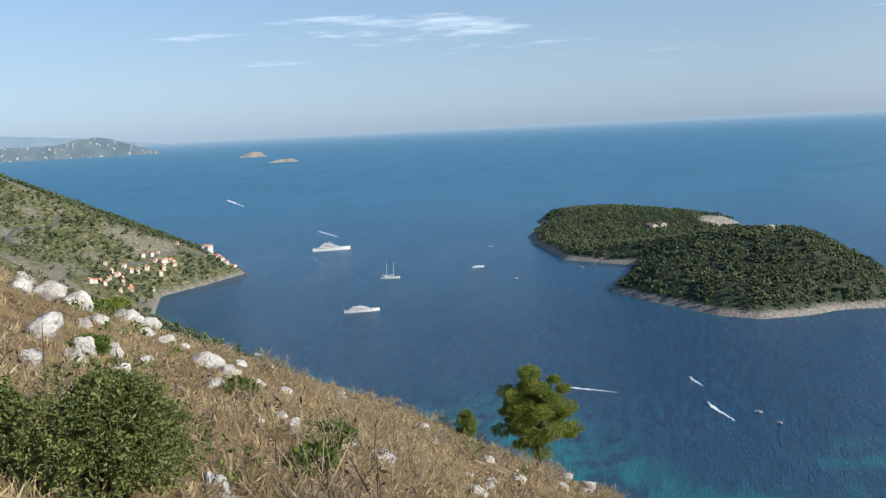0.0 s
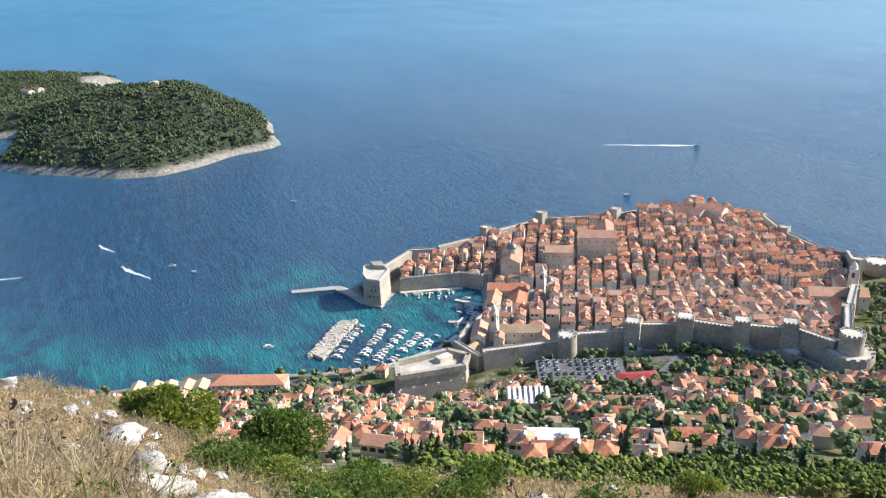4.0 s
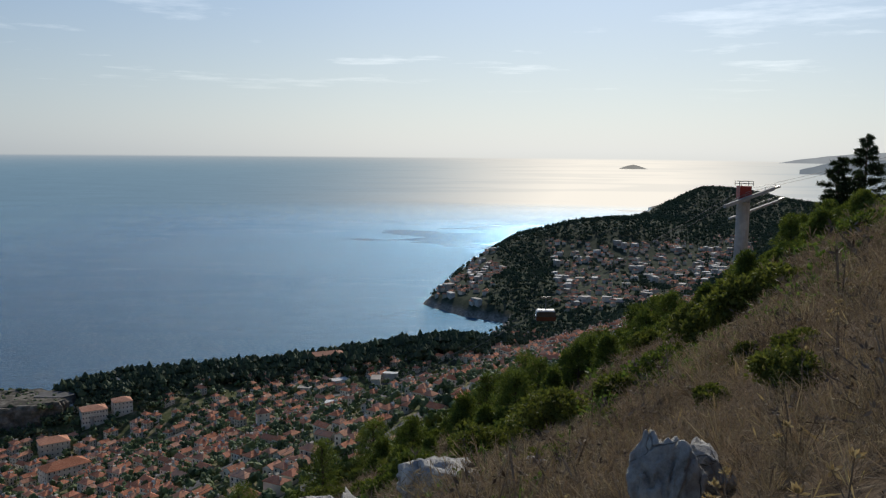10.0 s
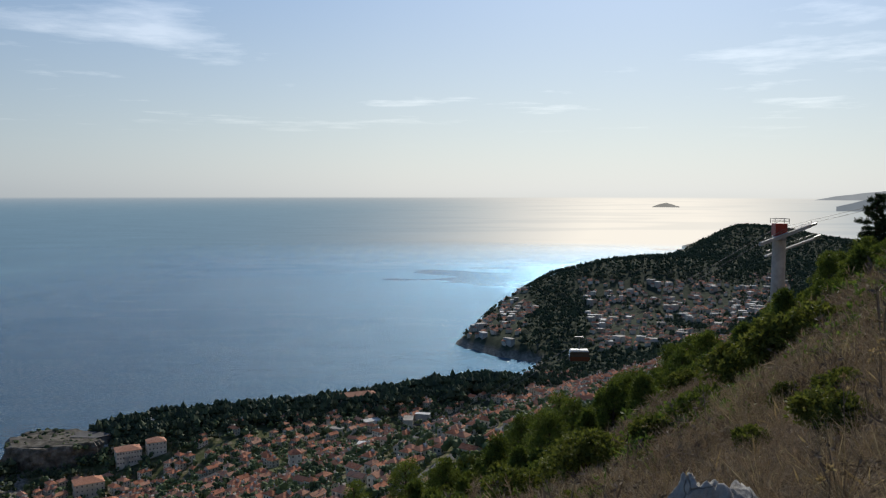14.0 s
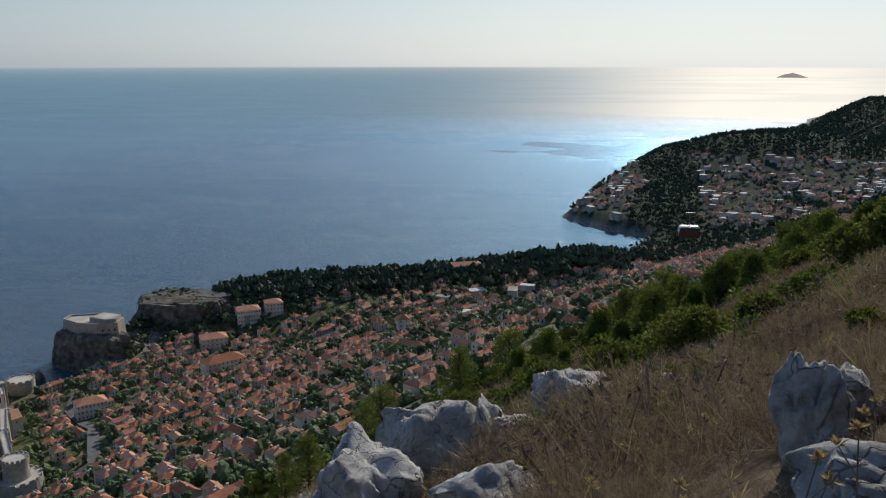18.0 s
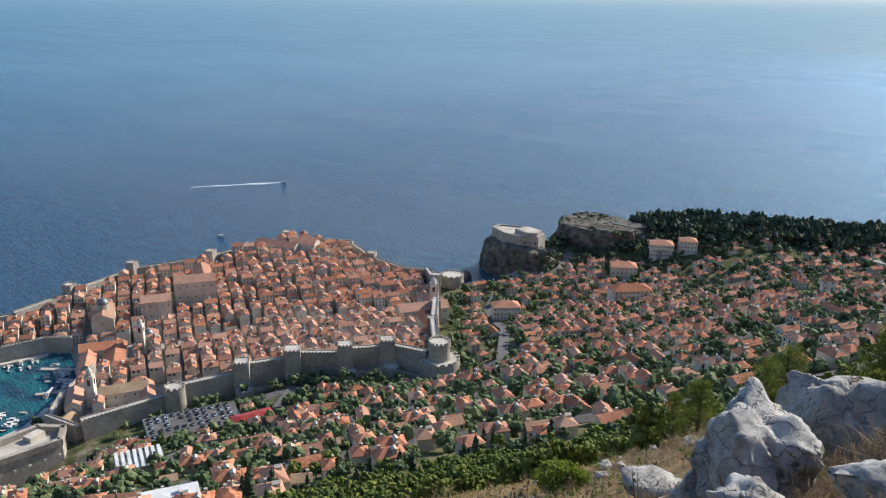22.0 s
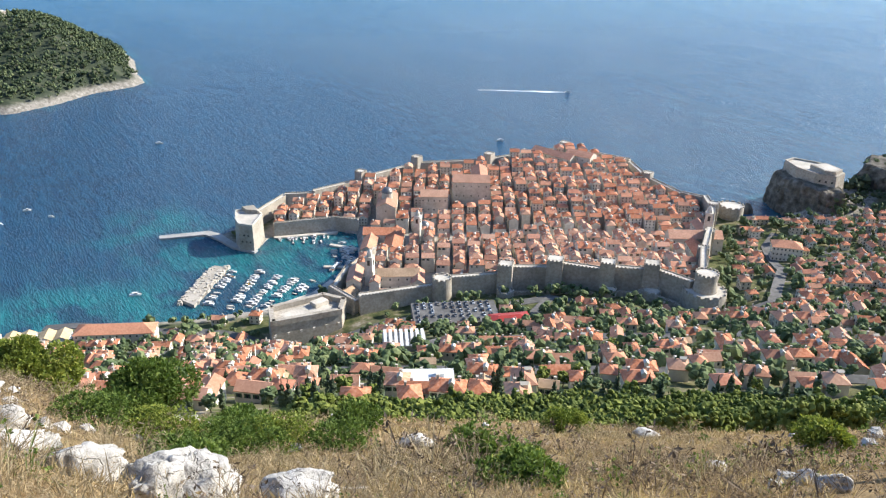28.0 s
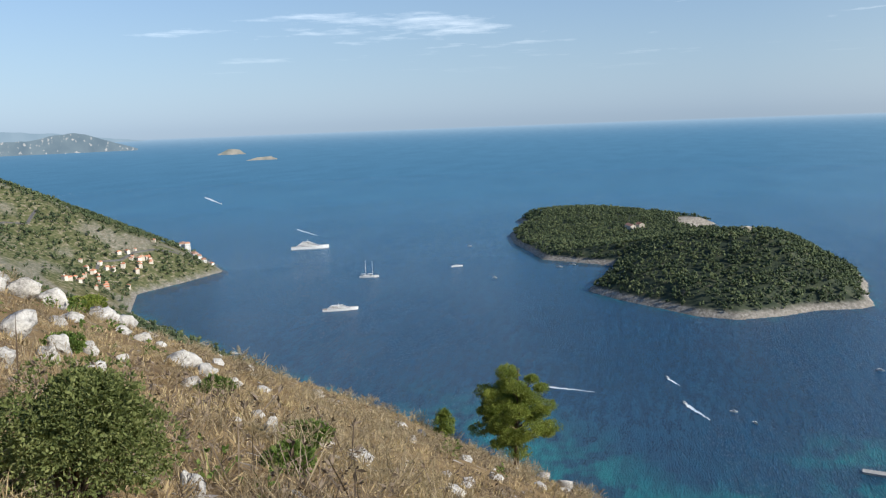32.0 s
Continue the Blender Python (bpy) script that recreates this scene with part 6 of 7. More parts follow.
# pine wood below the brow
p = []
for k in range(9000):
    az, r = r6.uniform(-11, 66), r6.uniform(82, 245)
    lo = np.interp(az, (-24, 0, 20, 35, 55, 66), (95, 85, 82, 105, 128, 150))
    hi = np.interp(az, (-24, 0, 20, 40, 50, 66), (260, 250, 245, 225, 205, 190))
    if lo < r < hi and r6.random() < r / 230:
        p.append((-math.sin(radians(az)) * r, math.cos(radians(az)) * r))
p = np.array([q2 for q2 in p if not near_road(q2[0], q2[1], 5)])
p = p[:2300]
close = np.hypot(p[:, 0], p[:, 1]) < 150
wood("pine_wood", p[~close], rg.uniform(5.0, 9.0, (~close).sum()), M_PINE, "dense young pine wood on the slope above the houses", rg, 30, conic=0.45, small=.5)
wood("pine_wood", p[close], rg.uniform(4.0, 7.0, close.sum()), M_PINE, "bushy young pines at the upper edge of the wood", rg, 64, conic=0.45, small=.34)
# seaward ridge, headlands, island
p = []
for k in range(5200):
    f = r6.random()
    x, y = -450 + 560 * f + r6.gauss(0, 20), 845 + 150 * math.sin(f * 1.45) + 90 * f * f + r6.gauss(0, 38)
    p.append((x, y))
p = np.array(p)
p = p[(shore(p[:, 0], p[:, 1], COAST) > 6) & (np.hypot(p[:, 0] + 385, p[:, 1] - 846) > 46)]
p = p[np.array([not any(math.hypot(a - x, b - y) < 16 for x, y in ((-300, 826), (-276, 838), (-84, 968), (-345, 856), (-360, 852))) for a, b in p])]
wood("ridge_wood", p, rg.uniform(5, 9, len(p)) + np.interp(p[:, 0], (-350, -150, 0, 120), (0, 2, 4, 5)) + 6 * (rg.rand(len(p)) < .12), M_CYP, "dark wooded ridge of pines and cypresses above the sea", rg, 7, True)
p = np.stack([rg.uniform(-150, 1500, 28000), rg.uniform(1050, 3500, 28000)], -1)
p = p[(shore(p[:, 0], p[:, 1], COAST) > 8) & (np.hypot(p[:, 0], p[:, 1]) > 1100) & ((field(p[:, 0], p[:, 1], 130, 3) < 0.28) | (land(p[:, 0], p[:, 1]) > 74) | np.array([gully(a, b) for a, b in p]) | (rg.rand(len(p)) < .14))]
wood("bay_wood", p, rg.uniform(7, 13, len(p)), M_CYP, "dark woods on the far hills beyond the bay", rg, 4, True)
p = np.stack([rg.uniform(-2100, -700, 13000), rg.uniform(-1700, -250, 13000)], -1)
p = p[(shore(p[:, 0], p[:, 1], COAST) > 10) & (fractal(p[:, 0], p[:, 1], 220, 5, 21) < 0.3) & ((fractal(p[:, 0], p[:, 1], 70, 5, 47) < 0.22) | (rg.rand(len(p)) < .2)) & (np.hypot(p[:, 0], p[:, 1]) > 500)]
p = p[np.array([not near_road(a, b, 7) for a, b in p])]
wood("headland_wood", p, rg.uniform(5, 11, len(p)), M_WOODS, "green wooded slopes of the headland with cypresses", rg, 4, True)
p = np.stack([rg.uniform(-2640, -1230, 16000), rg.uniform(-320, 440, 16000)], -1)
di = shore(p[:, 0], p[:, 1], LOKRUM)
p = p[(di > 9) & (np.hypot(p[:, 0] + 2275, p[:, 1] - 205) > 55) & (np.hypot(p[:, 0] + 1590, p[:, 1] - 225) > 14)]
wood("island_wood", p, rg.uniform(5.5, 11, len(p)), M_WOODS, "dense dark green macchia and pines covering the island", rg, 4, True)


# shrubs holding on to the cliff tops and ledges
rk = np.random.RandomState(6)
C = np.concatenate([np.stack([rk.uniform(-422, -335, 190), rk.uniform(818, 878, 190), rk.uniform(44.5, 47.5, 190)], -1),
                    np.stack([rk.uniform(-402, -385, 60), rk.uniform(738, 790, 60), rk.uniform(16, 30, 60)], -1),
                    np.stack([rk.uniform(-425, -350, 90), rk.uniform(795, 812, 90), rk.uniform(14, 30, 90)], -1)])
S = rk.uniform(.8, 2.6, len(C))
V, F = clumps(C, np.stack([S, S, S * .8], -1), rk, jit=.6)
tagged(part("cliff_shrubs", big_mesh("cliff_shrubs", V, F, M_WOODS, False)), "dark green shrubs holding on to the sea cliffs", "shrubs", kind="stuff")


# ---- the slope underfoot ----
def boulder(name, x, y, w, h, label, seed, fine=3, depth=None, tall=1.0, group="limestone outcrops on the slope"):
    """A weathered limestone block: planes knocked off a rough ball, seams, rough skin."""
    q7 = np.random.RandomState(seed)
    bm = bmesh.new()
    bmesh.ops.create_icosphere(bm, subdivisions=fine, radius=1.0)
    P = np.array([v.co[:] for v in bm.verts])
    for k in range(24):
        nrm = q7.randn(3)
        nrm /= np.linalg.norm(nrm)
        o = q7.uniform(.46, .84)
        e = P @ nrm - o
        P = P - np.outer(np.maximum(e, 0) * .92, nrm)
    off = seed * 3.7
    for k, v in enumerate(P):
        n1 = noise.noise(Vector(v * 2.2) + Vector((off, 0, 0)))
        n2 = noise.noise(Vector(v * 6.0) + Vector((0, off, 0)))
        seam = abs(noise.noise(Vector((v[0] * 2.6 + off, v[1] * 2.6, v[2] * 0.7))))
        P[k] = v * (1 + .22 * n1 + .14 * n2 - .20 * max(0, .12 - seam) / .12)
    dp = (w * q7.uniform(.6, .9)) if depth is None else depth
    ext = np.abs(P).max(0)
    P = P / ext * np.array([w / 2, dp / 2, h * .62])
    for v, co in zip(bm.verts, P):
        v.co = co
    me = bpy.data.meshes.new(name)
    bm.to_mesh(me)
    bm.free()
    me.polygons.foreach_set("use_smooth", [fine > 2] * len(me.polygons))
    me.materials.append(M_ROCK)
    ob = new(name, me)
    az = math.degrees(math.atan2(-x, y))
    ob.matrix_basis = pose(x, y, gz(x, y) + h * .33, q7.uniform(-8, 8), q7.uniform(-10, 10), az + q7.uniform(-15, 15))
    return tagged(ob, label, "rock", group)


WB = "pale weathered limestone boulder among dry scrub"
GB2 = "grey fissured limestone block on the slope"
NEAR_ROCKS = [(-10.4, 2.9, 2.1, .85), (-9.3, 2.1, 1.0, .7), (-10.6, 1.5, 1.45, .75), (-11.8, .8, 1.0, .6), (-9.6, 4.2, 1.4, .5), (-19.2, 1.3, 1.0, .6), (-27.9, 1.0, 2.0, .7), (-18.6, 1.2, 1.1, .7),
              (-11.5, 2.4, 1.1, .5), (-12.6, 1.2, .7, .5), (-14.3, 4.3, 1.3, .5), (-5.0, 14.8, 1.7, .6), (-5.2, 11.5, .6, .45), (-6.4, 13.1, .5, .35), (-1.5, 8.2, 1.3, .5), (-21.8, 14.6, 1.5, .6)]
for k, (x, y, w, h) in enumerate(NEAR_ROCKS):
    boulder("boulder", x, y, w, h, WB, 10 + k, 4 if math.hypot(x, y) < 13 else 3)
boulder("rock_outcrop", -2.15, 9.9, 1.75, 1.75, GB2, 40, 5, 1.5)
boulder("rock_outcrop", -2.75, 9.8, 0.75, 1.0, GB2, 41, 4, 1.2)
boulder("rock_outcrop", -1.55, 13.4, 2.3, 1.6, GB2, 42, 4, 1.2)
boulder("rock_outcrop", -0.7, 13.2, 0.8, 1.2, GB2, 47, 4, 1.0)
boulder("rock_outcrop", 0.75, 14.6, 2.0, 1.25, GB2, 43, 4, 1.1)
boulder("rock_outcrop", -0.25, 13.2, 1.3, .75, GB2, 49, 4, .9)
boulder("rock_outcrop", -0.5, 8.6, 1.3, .75, GB2, 44, 4, 1.0)
boulder("rock_outcrop", 1.83, 5.45, .6, .80, "leaning grey limestone block in dry brush", 45, 5, .45)
boulder("rock_outcrop", 2.22, 5.75, .5, .5, "leaning grey limestone block in dry brush", 48, 4, .4)
boulder("rock_outcrop", 1.78, 3.95, 1.3, .56, WB, 46, 5, .8).location.z -= .36
FAR_ROCKS = [(-16.7, -7.6, .36, .55), (-31.1, -17.9, 2.0, .9), (-30.2, -16.4, 1.0, .7), (-64.8, -31.3, 1.3, .8), (-18.9, -13.4, .6, .4), (-20.6, -17.1, 1.3, .8), (-21.4, -16.3, .8, .7), (-35.7, -28.9, 1.7, 1.2),
             (-38.5, -29.5, 1.6, 1.1), (-37.0, -31.5, 1.4, 1.2), (-33.9, -29.0, 1.1, .8), (-41.2, -26.2, 1.1, .7), (-33.6, -24.8, 1.2, .5), (-81.5, -5.6, 1.9, 1.6), (-80.9, -7.8, 1.8, 1.2), (-24.7, -16.5, .5, .3), (-12.0, -10.3, .5, .35), (-58.3, -41.3, 2.2, 1.4),
             (-6.9, -4.0, .25, .25), (-29.8, 38.2, 2.0, .8), (13.1, 33.8, 1.0, .8), (2.4, 13.8, .6, .45), (-55, -38, 2.6, 1.5), (-61, -40, 2.0, 1.3)]
for k, (x, y, w, h) in enumerate(FAR_ROCKS):
    boulder("boulder", x, y, w, h, WB, 60 + k, 3)
# stones strewn about
r8 = random.Random(31)
s = Shape()
for k in range(420):
    az, r = radians(r8.uniform(-38, 135)), 3 + 85 * r8.random() ** 1.4
    x, y = -math.sin(az) * r, math.cos(az) * r
    if field(x, y, 9, 7) < 0.45 or (az < .35 and r < 34):
        continue
    z, w = gz(x, y), r8.uniform(.08, .3) * (1 + r / 45)
    q2 = [(x + w * a * r8.uniform(.7, 1.2), y + w * b * r8.uniform(.7, 1.2), z + w * c * r8.uniform(.6, 1.1)) for a, b, c in ICO_V]
    s.add(q2, [tuple(f) for f in ICO_F.tolist()])
tagged(part("loose_stones", s, M_ROCK), "loose pale stones strewn over the slope", "stones", kind="stuff")


def scatter(n, rng, near, far, power, az0=-40, az1=138):
    az = np.radians(rng.uniform(az0, az1, n))
    r = near + (far - near) * rng.rand(n) ** power
    x, y = -np.sin(az) * r, np.cos(az) * r
    return np.stack([x, y, land(x, y)], -1), r


rocks = np.array([(o.location.x, o.location.y, o.dimensions.x * .4) for o in scene.objects if o.get("category") == "rock" and 2 < math.hypot(o.location.x, o.location.y) < 100])


def clear(P, more=0.0):
    ok = np.ones(len(P), bool)
    for x, y, w in rocks:
        ok &= np.hypot(P[:, 0] - x, P[:, 1] - y) > w + more * (w > .2)
    return ok


# dry grass, in tussocks
rg2 = np.random.RandomState(8)
P, r = scatter(52000, rg2, 2.2, 105, 1.75)
keep = clear(P) & ((np.arctan2(-P[:, 0], P[:, 1]) > .42) | (rg2.rand(len(P)) < .12)) & (field(P[:, 0], P[:, 1], 5, 2) + 0.35 * field(P[:, 0], P[:, 1], 1.3, 5) > rg2.uniform(.3, .75, len(P)))
P, r = P[keep], r[keep]
up = np.tile((0.0, 0.0, 1.0), (len(P), 1)) + rg2.randn(len(P), 3) * .12
V, F = tufts(P, up, rg2.uniform(.10, .30, len(P)) * np.clip(.35 + r / 16, .45, 1.0) * (1 + r / 90), rg2, 6, 0.028)
wide = 1 + r / 22
V = V.reshape(len(P), 6, 4, 3)
mid = (V[:, :, 1] + V[:, :, 3]) / 2
V[:, :, 1] = mid + (V[:, :, 1] - mid) * wide[:, None, None]
V[:, :, 3] = mid + (V[:, :, 3] - mid) * wide[:, None, None]
tagged(part("dry_grass", big_mesh("dry_grass", V.reshape(-1, 3), F, M_GRASS, False)), "sun-dried yellow grass covering the slope", "grass", kind="stuff")


def brush(name, n, rng, near, far, power, material, label, lo, hi, blades, width, mask, az0=-40, az1=138, leaf=.16, twig=.085):
    """Low twiggy brush: many thin stems fanning from each root, with small dry leaves along them."""
    P, r = scatter(n, rng, near, far, power, az0, az1)
    keep = clear(P, .25) & mask(P)
    P, r = P[keep], r[keep]
    size = rng.uniform(lo, hi, len(P)) * (1 + r / 160) * np.clip(.3 + r / 18, .45, 1.0) * (.25 + 1.55 * field(P[:, 0], P[:, 1], 3.0, 41))
    up = np.tile((0.0, 0.0, 0.85), (len(P), 1))
    a = tufts(P, up, size, rng, blades, width)
    m = a[0].reshape(len(P), blades, 4, 3)
    tips = m[:, :, 1:3].mean(2).reshape(-1, 3)
    sel = rng.rand(len(tips)) < .7
    tips, ts, rr = tips[sel], np.repeat(size, blades)[sel], np.repeat(r, blades)[sel]
    b = tufts(tips, rng.randn(len(tips), 3) * .6 + np.array([0, 0, .4]), ts * twig * (1 + rr / 22), rng, 5, leaf)
    V, F = merge([a, b])
    return tagged(part(name, big_mesh(name, V, F, material, False)), label, "brush", kind="stuff")


rg3 = np.random.RandomState(15)


def meadow(P):
    """1 on the open golden grass above the pine wood."""
    a = np.degrees(np.arctan2(-P[:, 0], P[:, 1]))
    return smooth01(a, 12, 20) * (1 - smooth01(a, 58, 70)) * smooth01(np.hypot(P[:, 0], P[:, 1]), 9, 14)


brush("dry_brush", 8200, rg3, 4.2, 95, 1.25, M_SCRUB, "brown dried-out brush covering the hillside", .28, .66, 24, .009, lambda P: field(P[:, 0], P[:, 1], 7, 12) > rg3.uniform(.2, .62, len(P)) + .3 * meadow(P), leaf=.032, twig=.15)
# dense dead brush to the west
brush("dead_brush", 9000, rg3, 3.4, 50, .95, M_DEAD, "thick brown dead brush with brittle twigs", .26, .60, 32, .008, lambda P: field(P[:, 0], P[:, 1], 6, 31) > rg3.uniform(-.1, .42, len(P)), -42, 14, leaf=.032, twig=.16)
brush("dead_brush", 2600, rg3, 5.0, 60, 1.2, M_DEAD, "thick brown dead brush with brittle twigs", .2, .5, 26, .010, lambda P: field(P[:, 0], P[:, 1], 9, 33) > rg3.uniform(.3, .7, len(P)), 9, 135)
brush("bare_twigs", 900, rg3, 4.5, 26, 1.1, M_TWIG, "grey bare twigs standing in the brush", .45, .9, 9, .010, lambda P: field(P[:, 0], P[:, 1], 4, 3) > .4)
brush("green_brush", 1300, rg3, 8, 46, .9, M_BUSH, "low green shrubs dotted through the dry brush", .25, .7, 16, .014, lambda P: field(P[:, 0], P[:, 1], 5, 22) + .012 * (np.hypot(P[:, 0], P[:, 1]) - 25) > .62, -40, 14, leaf=.3)
brush("green_brush", 900, rg3, 6, 90, 1.1, M_BUSH, "low green shrubs dotted through the dry grass", .25, .55, 16, .014, lambda P: field(P[:, 0], P[:, 1], 12, 19) > .66, leaf=.3)


def leaf_bush(name, x, y, r, h, n, material, label, seed, size=.06, blades=5, lobes=14, cat="bush"):
    """A leafy bush: stems, and leaves set over many lobes."""
    q8 = np.random.RandomState(seed)
    th = thing(name, pose(x, y, gz(x, y)), label, cat)
    d = q8.randn(lobes, 3)
    d /= np.linalg.norm(d, axis=1, keepdims=True)
    d[:, 2] = np.abs(d[:, 2]) * .9 + .1 * q8.rand(lobes)
    L = d * np.array([r * .62, r * .62, h * .52]) + np.array([0, 0, h * .28])
    R = q8.uniform(.26, .44, lobes)
    w = q8.randint(0, lobes, n)
    e = q8.randn(n, 3)
    e /= np.linalg.norm(e, axis=1, keepdims=True)
    C = L[w] + e * (R[w] * q8.uniform(.65, 1.08, n) ** .5)[:, None] * np.array([r, r, h * .75])
    C = C[C[:, 2] > .02]
    V, F = tufts(C, e[:len(C)], q8.uniform(.7, 1.3, len(C)) * size * 2, q8, blades, .20)
    part("foliage", big_mesh("foliage", V, F, material, False), parent=th)
    s = Shape()
    for k in range(lobes):
        limb(s, (q8.uniform(-.1, .1) * r, q8.uniform(-.1, .1) * r, -.2), tuple(L[k] * .95), .018 * h + .01, .006 * h, 5)
    part("branchwork", s, M_BARK, th)
    return th


leaf_bush("evergreen_bush", -5.0, -3.85, .78, 1.0, 8000, M_OLIVE, "dense small-leaved evergreen bush on the dry slope", 1, .021, lobes=26)
leaf_bush("evergreen_bush", -4.6, -4.6, .5, .6, 3600, M_OLIVE, "dense small-leaved evergreen bush on the dry slope", 7, .021)
leaf_bush("green_bush", -36.4, 8.4, 3.1, 3.1, 6500, M_BUSH, "large rounded dark green bush below the rocks", 2, .12)
leaf_bush("green_bush", -52.3, 5.7, 2.9, 3.7, 5200, M_PINE_NEAR, "yellow-green shrub at the edge of the slope", 3, .14)
leaf_bush("green_bush", -54.6, 3.7, 1.8, 2.2, 2600, M_PINE_NEAR, "yellow-green shrub at the edge of the slope", 4, .14)
for k, (x, y, r, h, lab) in enumerate(((-11.5, 9.8, 1.3, .8, 0), (-28.3, 10.1, 1.8, 1.4, 0), (-24, 9.0, 1.6, 1.1, 0), (-14.4, 30.3, 1.2, 1.3, 1), (-20, 40, 1.5, 1.5, 1), (-31, 17, 1.6, 1.2, 0), (-22.4, -16.9, .7, .5, 0), (-16.8, -6.9, .7, .4, 0),
                                       (-11.2, -4.9, .4, .35, 0), (-57, -41, 2.0, 1.6, 1), (-24.0, -12.8, .6, .5, 0), (-33, 34, 1.8, 1.6, 1), (-13.0, 3.4, .9, .5, 0), (-17.5, 4.6, 1.2, .7, 0), (-27.5, 4.2, 1.7, 1.0, 0), (-26.6, 6.2, 1.8, 1.1, 1), (-25.6, 8.0, 1.7, 1.0, 0), (-24.4, 10.0, 1.8, 1.1, 1), (-23.0, 11.8, 1.5, .9, 0), (-8.7, 8.0, .8, .5, 0), (-9.4, 8.6, .7, .45, 1))):
    leaf_bush("low_bush", x, y, r, h, 1500, M_BUSH if not lab else M_PINE_NEAR, "low green bush in the dry grass", 20 + k, .06 if math.hypot(x, y) < 30 else .1)


def pine(name, x, y, h, lobes, n, label, seed, spread=.42, blades=8, size=.34, conic=0.25, bare=.2, needles=None, full=False):
    """A pine: leaning trunk, limbs, needle tufts gathered in flat sprays."""
    q9 = np.random.RandomState(seed)
    th = thing(name, pose(x, y, gz(x, y)), label, "tree")
    s = Shape()
    top = (q9.uniform(-.05, .05) * h, q9.uniform(-.05, .05) * h, h * .93)
    limb(s, (0, 0, -.5), (top[0] * .4, top[1] * .4, h * .5), h * .028, h * .019, 9)
    limb(s, (top[0] * .4, top[1] * .4, h * .5), top, h * .019, h * .006, 8)
    stem = part("trunk", s, M_BARK, th)
    lev = bare + (1 - bare) * (np.arange(lobes) + q9.rand(lobes)) / lobes
    a = np.arange(lobes) * 2.4 + q9.rand(lobes) * .9
    prof = np.sin(np.clip((lev - bare) / (1 - bare) * (1 - conic) + .12 + conic * .55, 0, .995) * 3.1416) ** .65
    if conic > .5:
        prof = (1 - (lev - bare) / (1 - bare)) ** .7 + .06
    rad = h * spread * prof * q9.uniform(.45, 1.0, lobes)
    L = np.stack([rad * np.cos(a), rad * np.sin(a), h * lev * .96], -1)
    R = h * q9.uniform(.07, .13, lobes)
    if full:
        d = q9.randn(lobes, 3)
        d /= np.linalg.norm(d, axis=1, keepdims=True)
        d *= q9.uniform(.05, 1.0, (lobes, 1)) ** .45
        L = d * np.array([.39, .36, .40]) * h + np.array([0, 0, h * .54])
        L[:, :2] *= np.interp(L[:, 2] / h, (.1, .35, .6, 1.0), (.75, 1.08, 1.0, .62))[:, None]
        lev = np.clip(L[:, 2] / h * .85, .1, .9)
        R = h * q9.uniform(.05, .10, lobes)
    joined = Shape()
    for k in range(lobes):
        b = Shape() if lobes > 40 and k < 30 else joined
        z0 = h * (lev[k] * .82)
        limb(b, (top[0] * lev[k], top[1] * lev[k], z0), tuple(L[k]), h * .010, h * .003, 5)
        if b is not joined:
            part("limb", b, M_BARK, stem)
    part("branchwork", joined, M_BARK, th)
    w = q9.randint(0, lobes, n)
    e = q9.randn(n, 3)
    e /= np.linalg.norm(e, axis=1, keepdims=True)
    C = L[w] + e * (R[w] * q9.uniform(.5, 1.05, n))[:, None] * np.array([1.15, 1.15, .62 if full else .8])
    D = e * .5 + np.array([0, 0, .75])
    V, F = tufts(C, D, q9.uniform(.7, 1.2, n) * size, q9, blades, .085)
    part("needles", big_mesh("needles", V, F, needles or M_PINE_NEAR, False), parent=th)
    return th


pine("pine_tree", -84.0, -10.9, 11.6, 58, 15000, "full green pine standing alone at the slope's edge", 5, .50, 8, .30, .1, .10, full=True)
pine("young_pine", -57.5, -12.6, 2.6, 16, 700, "thin young tree at the slope's edge", 6, .26, 7, .26, .1, .35)
def fir(x, y, h, label, seed):
    """A pointed conifer: straight stem, tiers of boughs set with needle sprays."""
    q9 = np.random.RandomState(seed)
    th = thing("conifer", pose(x, y, gz(x, y)), label, "tree")
    s = Shape()
    limb(s, (0, 0, -.4), (0, 0, h * .97), h * .022, h * .004, 8)
    stem = part("trunk", s, M_BARK, th)
    C, D = [], []
    for k in range(46):
        f = .06 + .9 * (k / 45) ** .9
        a = k * 2.4 + q9.uniform(-.4, .4)
        reach = h * (.30 * (1 - f) ** .75 + .02) * q9.uniform(.65, 1.15)
        z0, z1 = h * f, h * f + reach * q9.uniform(-.12, .30)
        b = Shape()
        limb(b, (0, 0, z0), (math.cos(a) * reach, math.sin(a) * reach, z1), h * .006, h * .002, 4)
        part("bough", b, M_BARK, stem)
        n = int(26 + 60 * reach)
        u = q9.uniform(.2, 1.05, n)
        off = q9.randn(n, 3) * np.array([.07, .07, .035]) * reach * 1.5
        C.append(np.stack([math.cos(a) * reach * u, math.sin(a) * reach * u, z0 + (z1 - z0) * u], -1) + off)
        D.append(np.tile((math.cos(a), math.sin(a), .35), (n, 1)))
    C, D = np.concatenate(C), np.concatenate(D)
    V, F = tufts(C, D, q9.uniform(.7, 1.2, len(C)) * .24, q9, 7, .07)
    part("needles", big_mesh("needles", V, F, M_FIR, False), parent=th)


fir(25.0, 46.6, 5.5, "dark pointed conifer on the slope", 3)
fir(25.9, 45.4, 5.9, "dark pointed conifer on the slope", 4)
fir(28.4, 44.6, 5.6, "dark pointed conifer on the slope", 5)
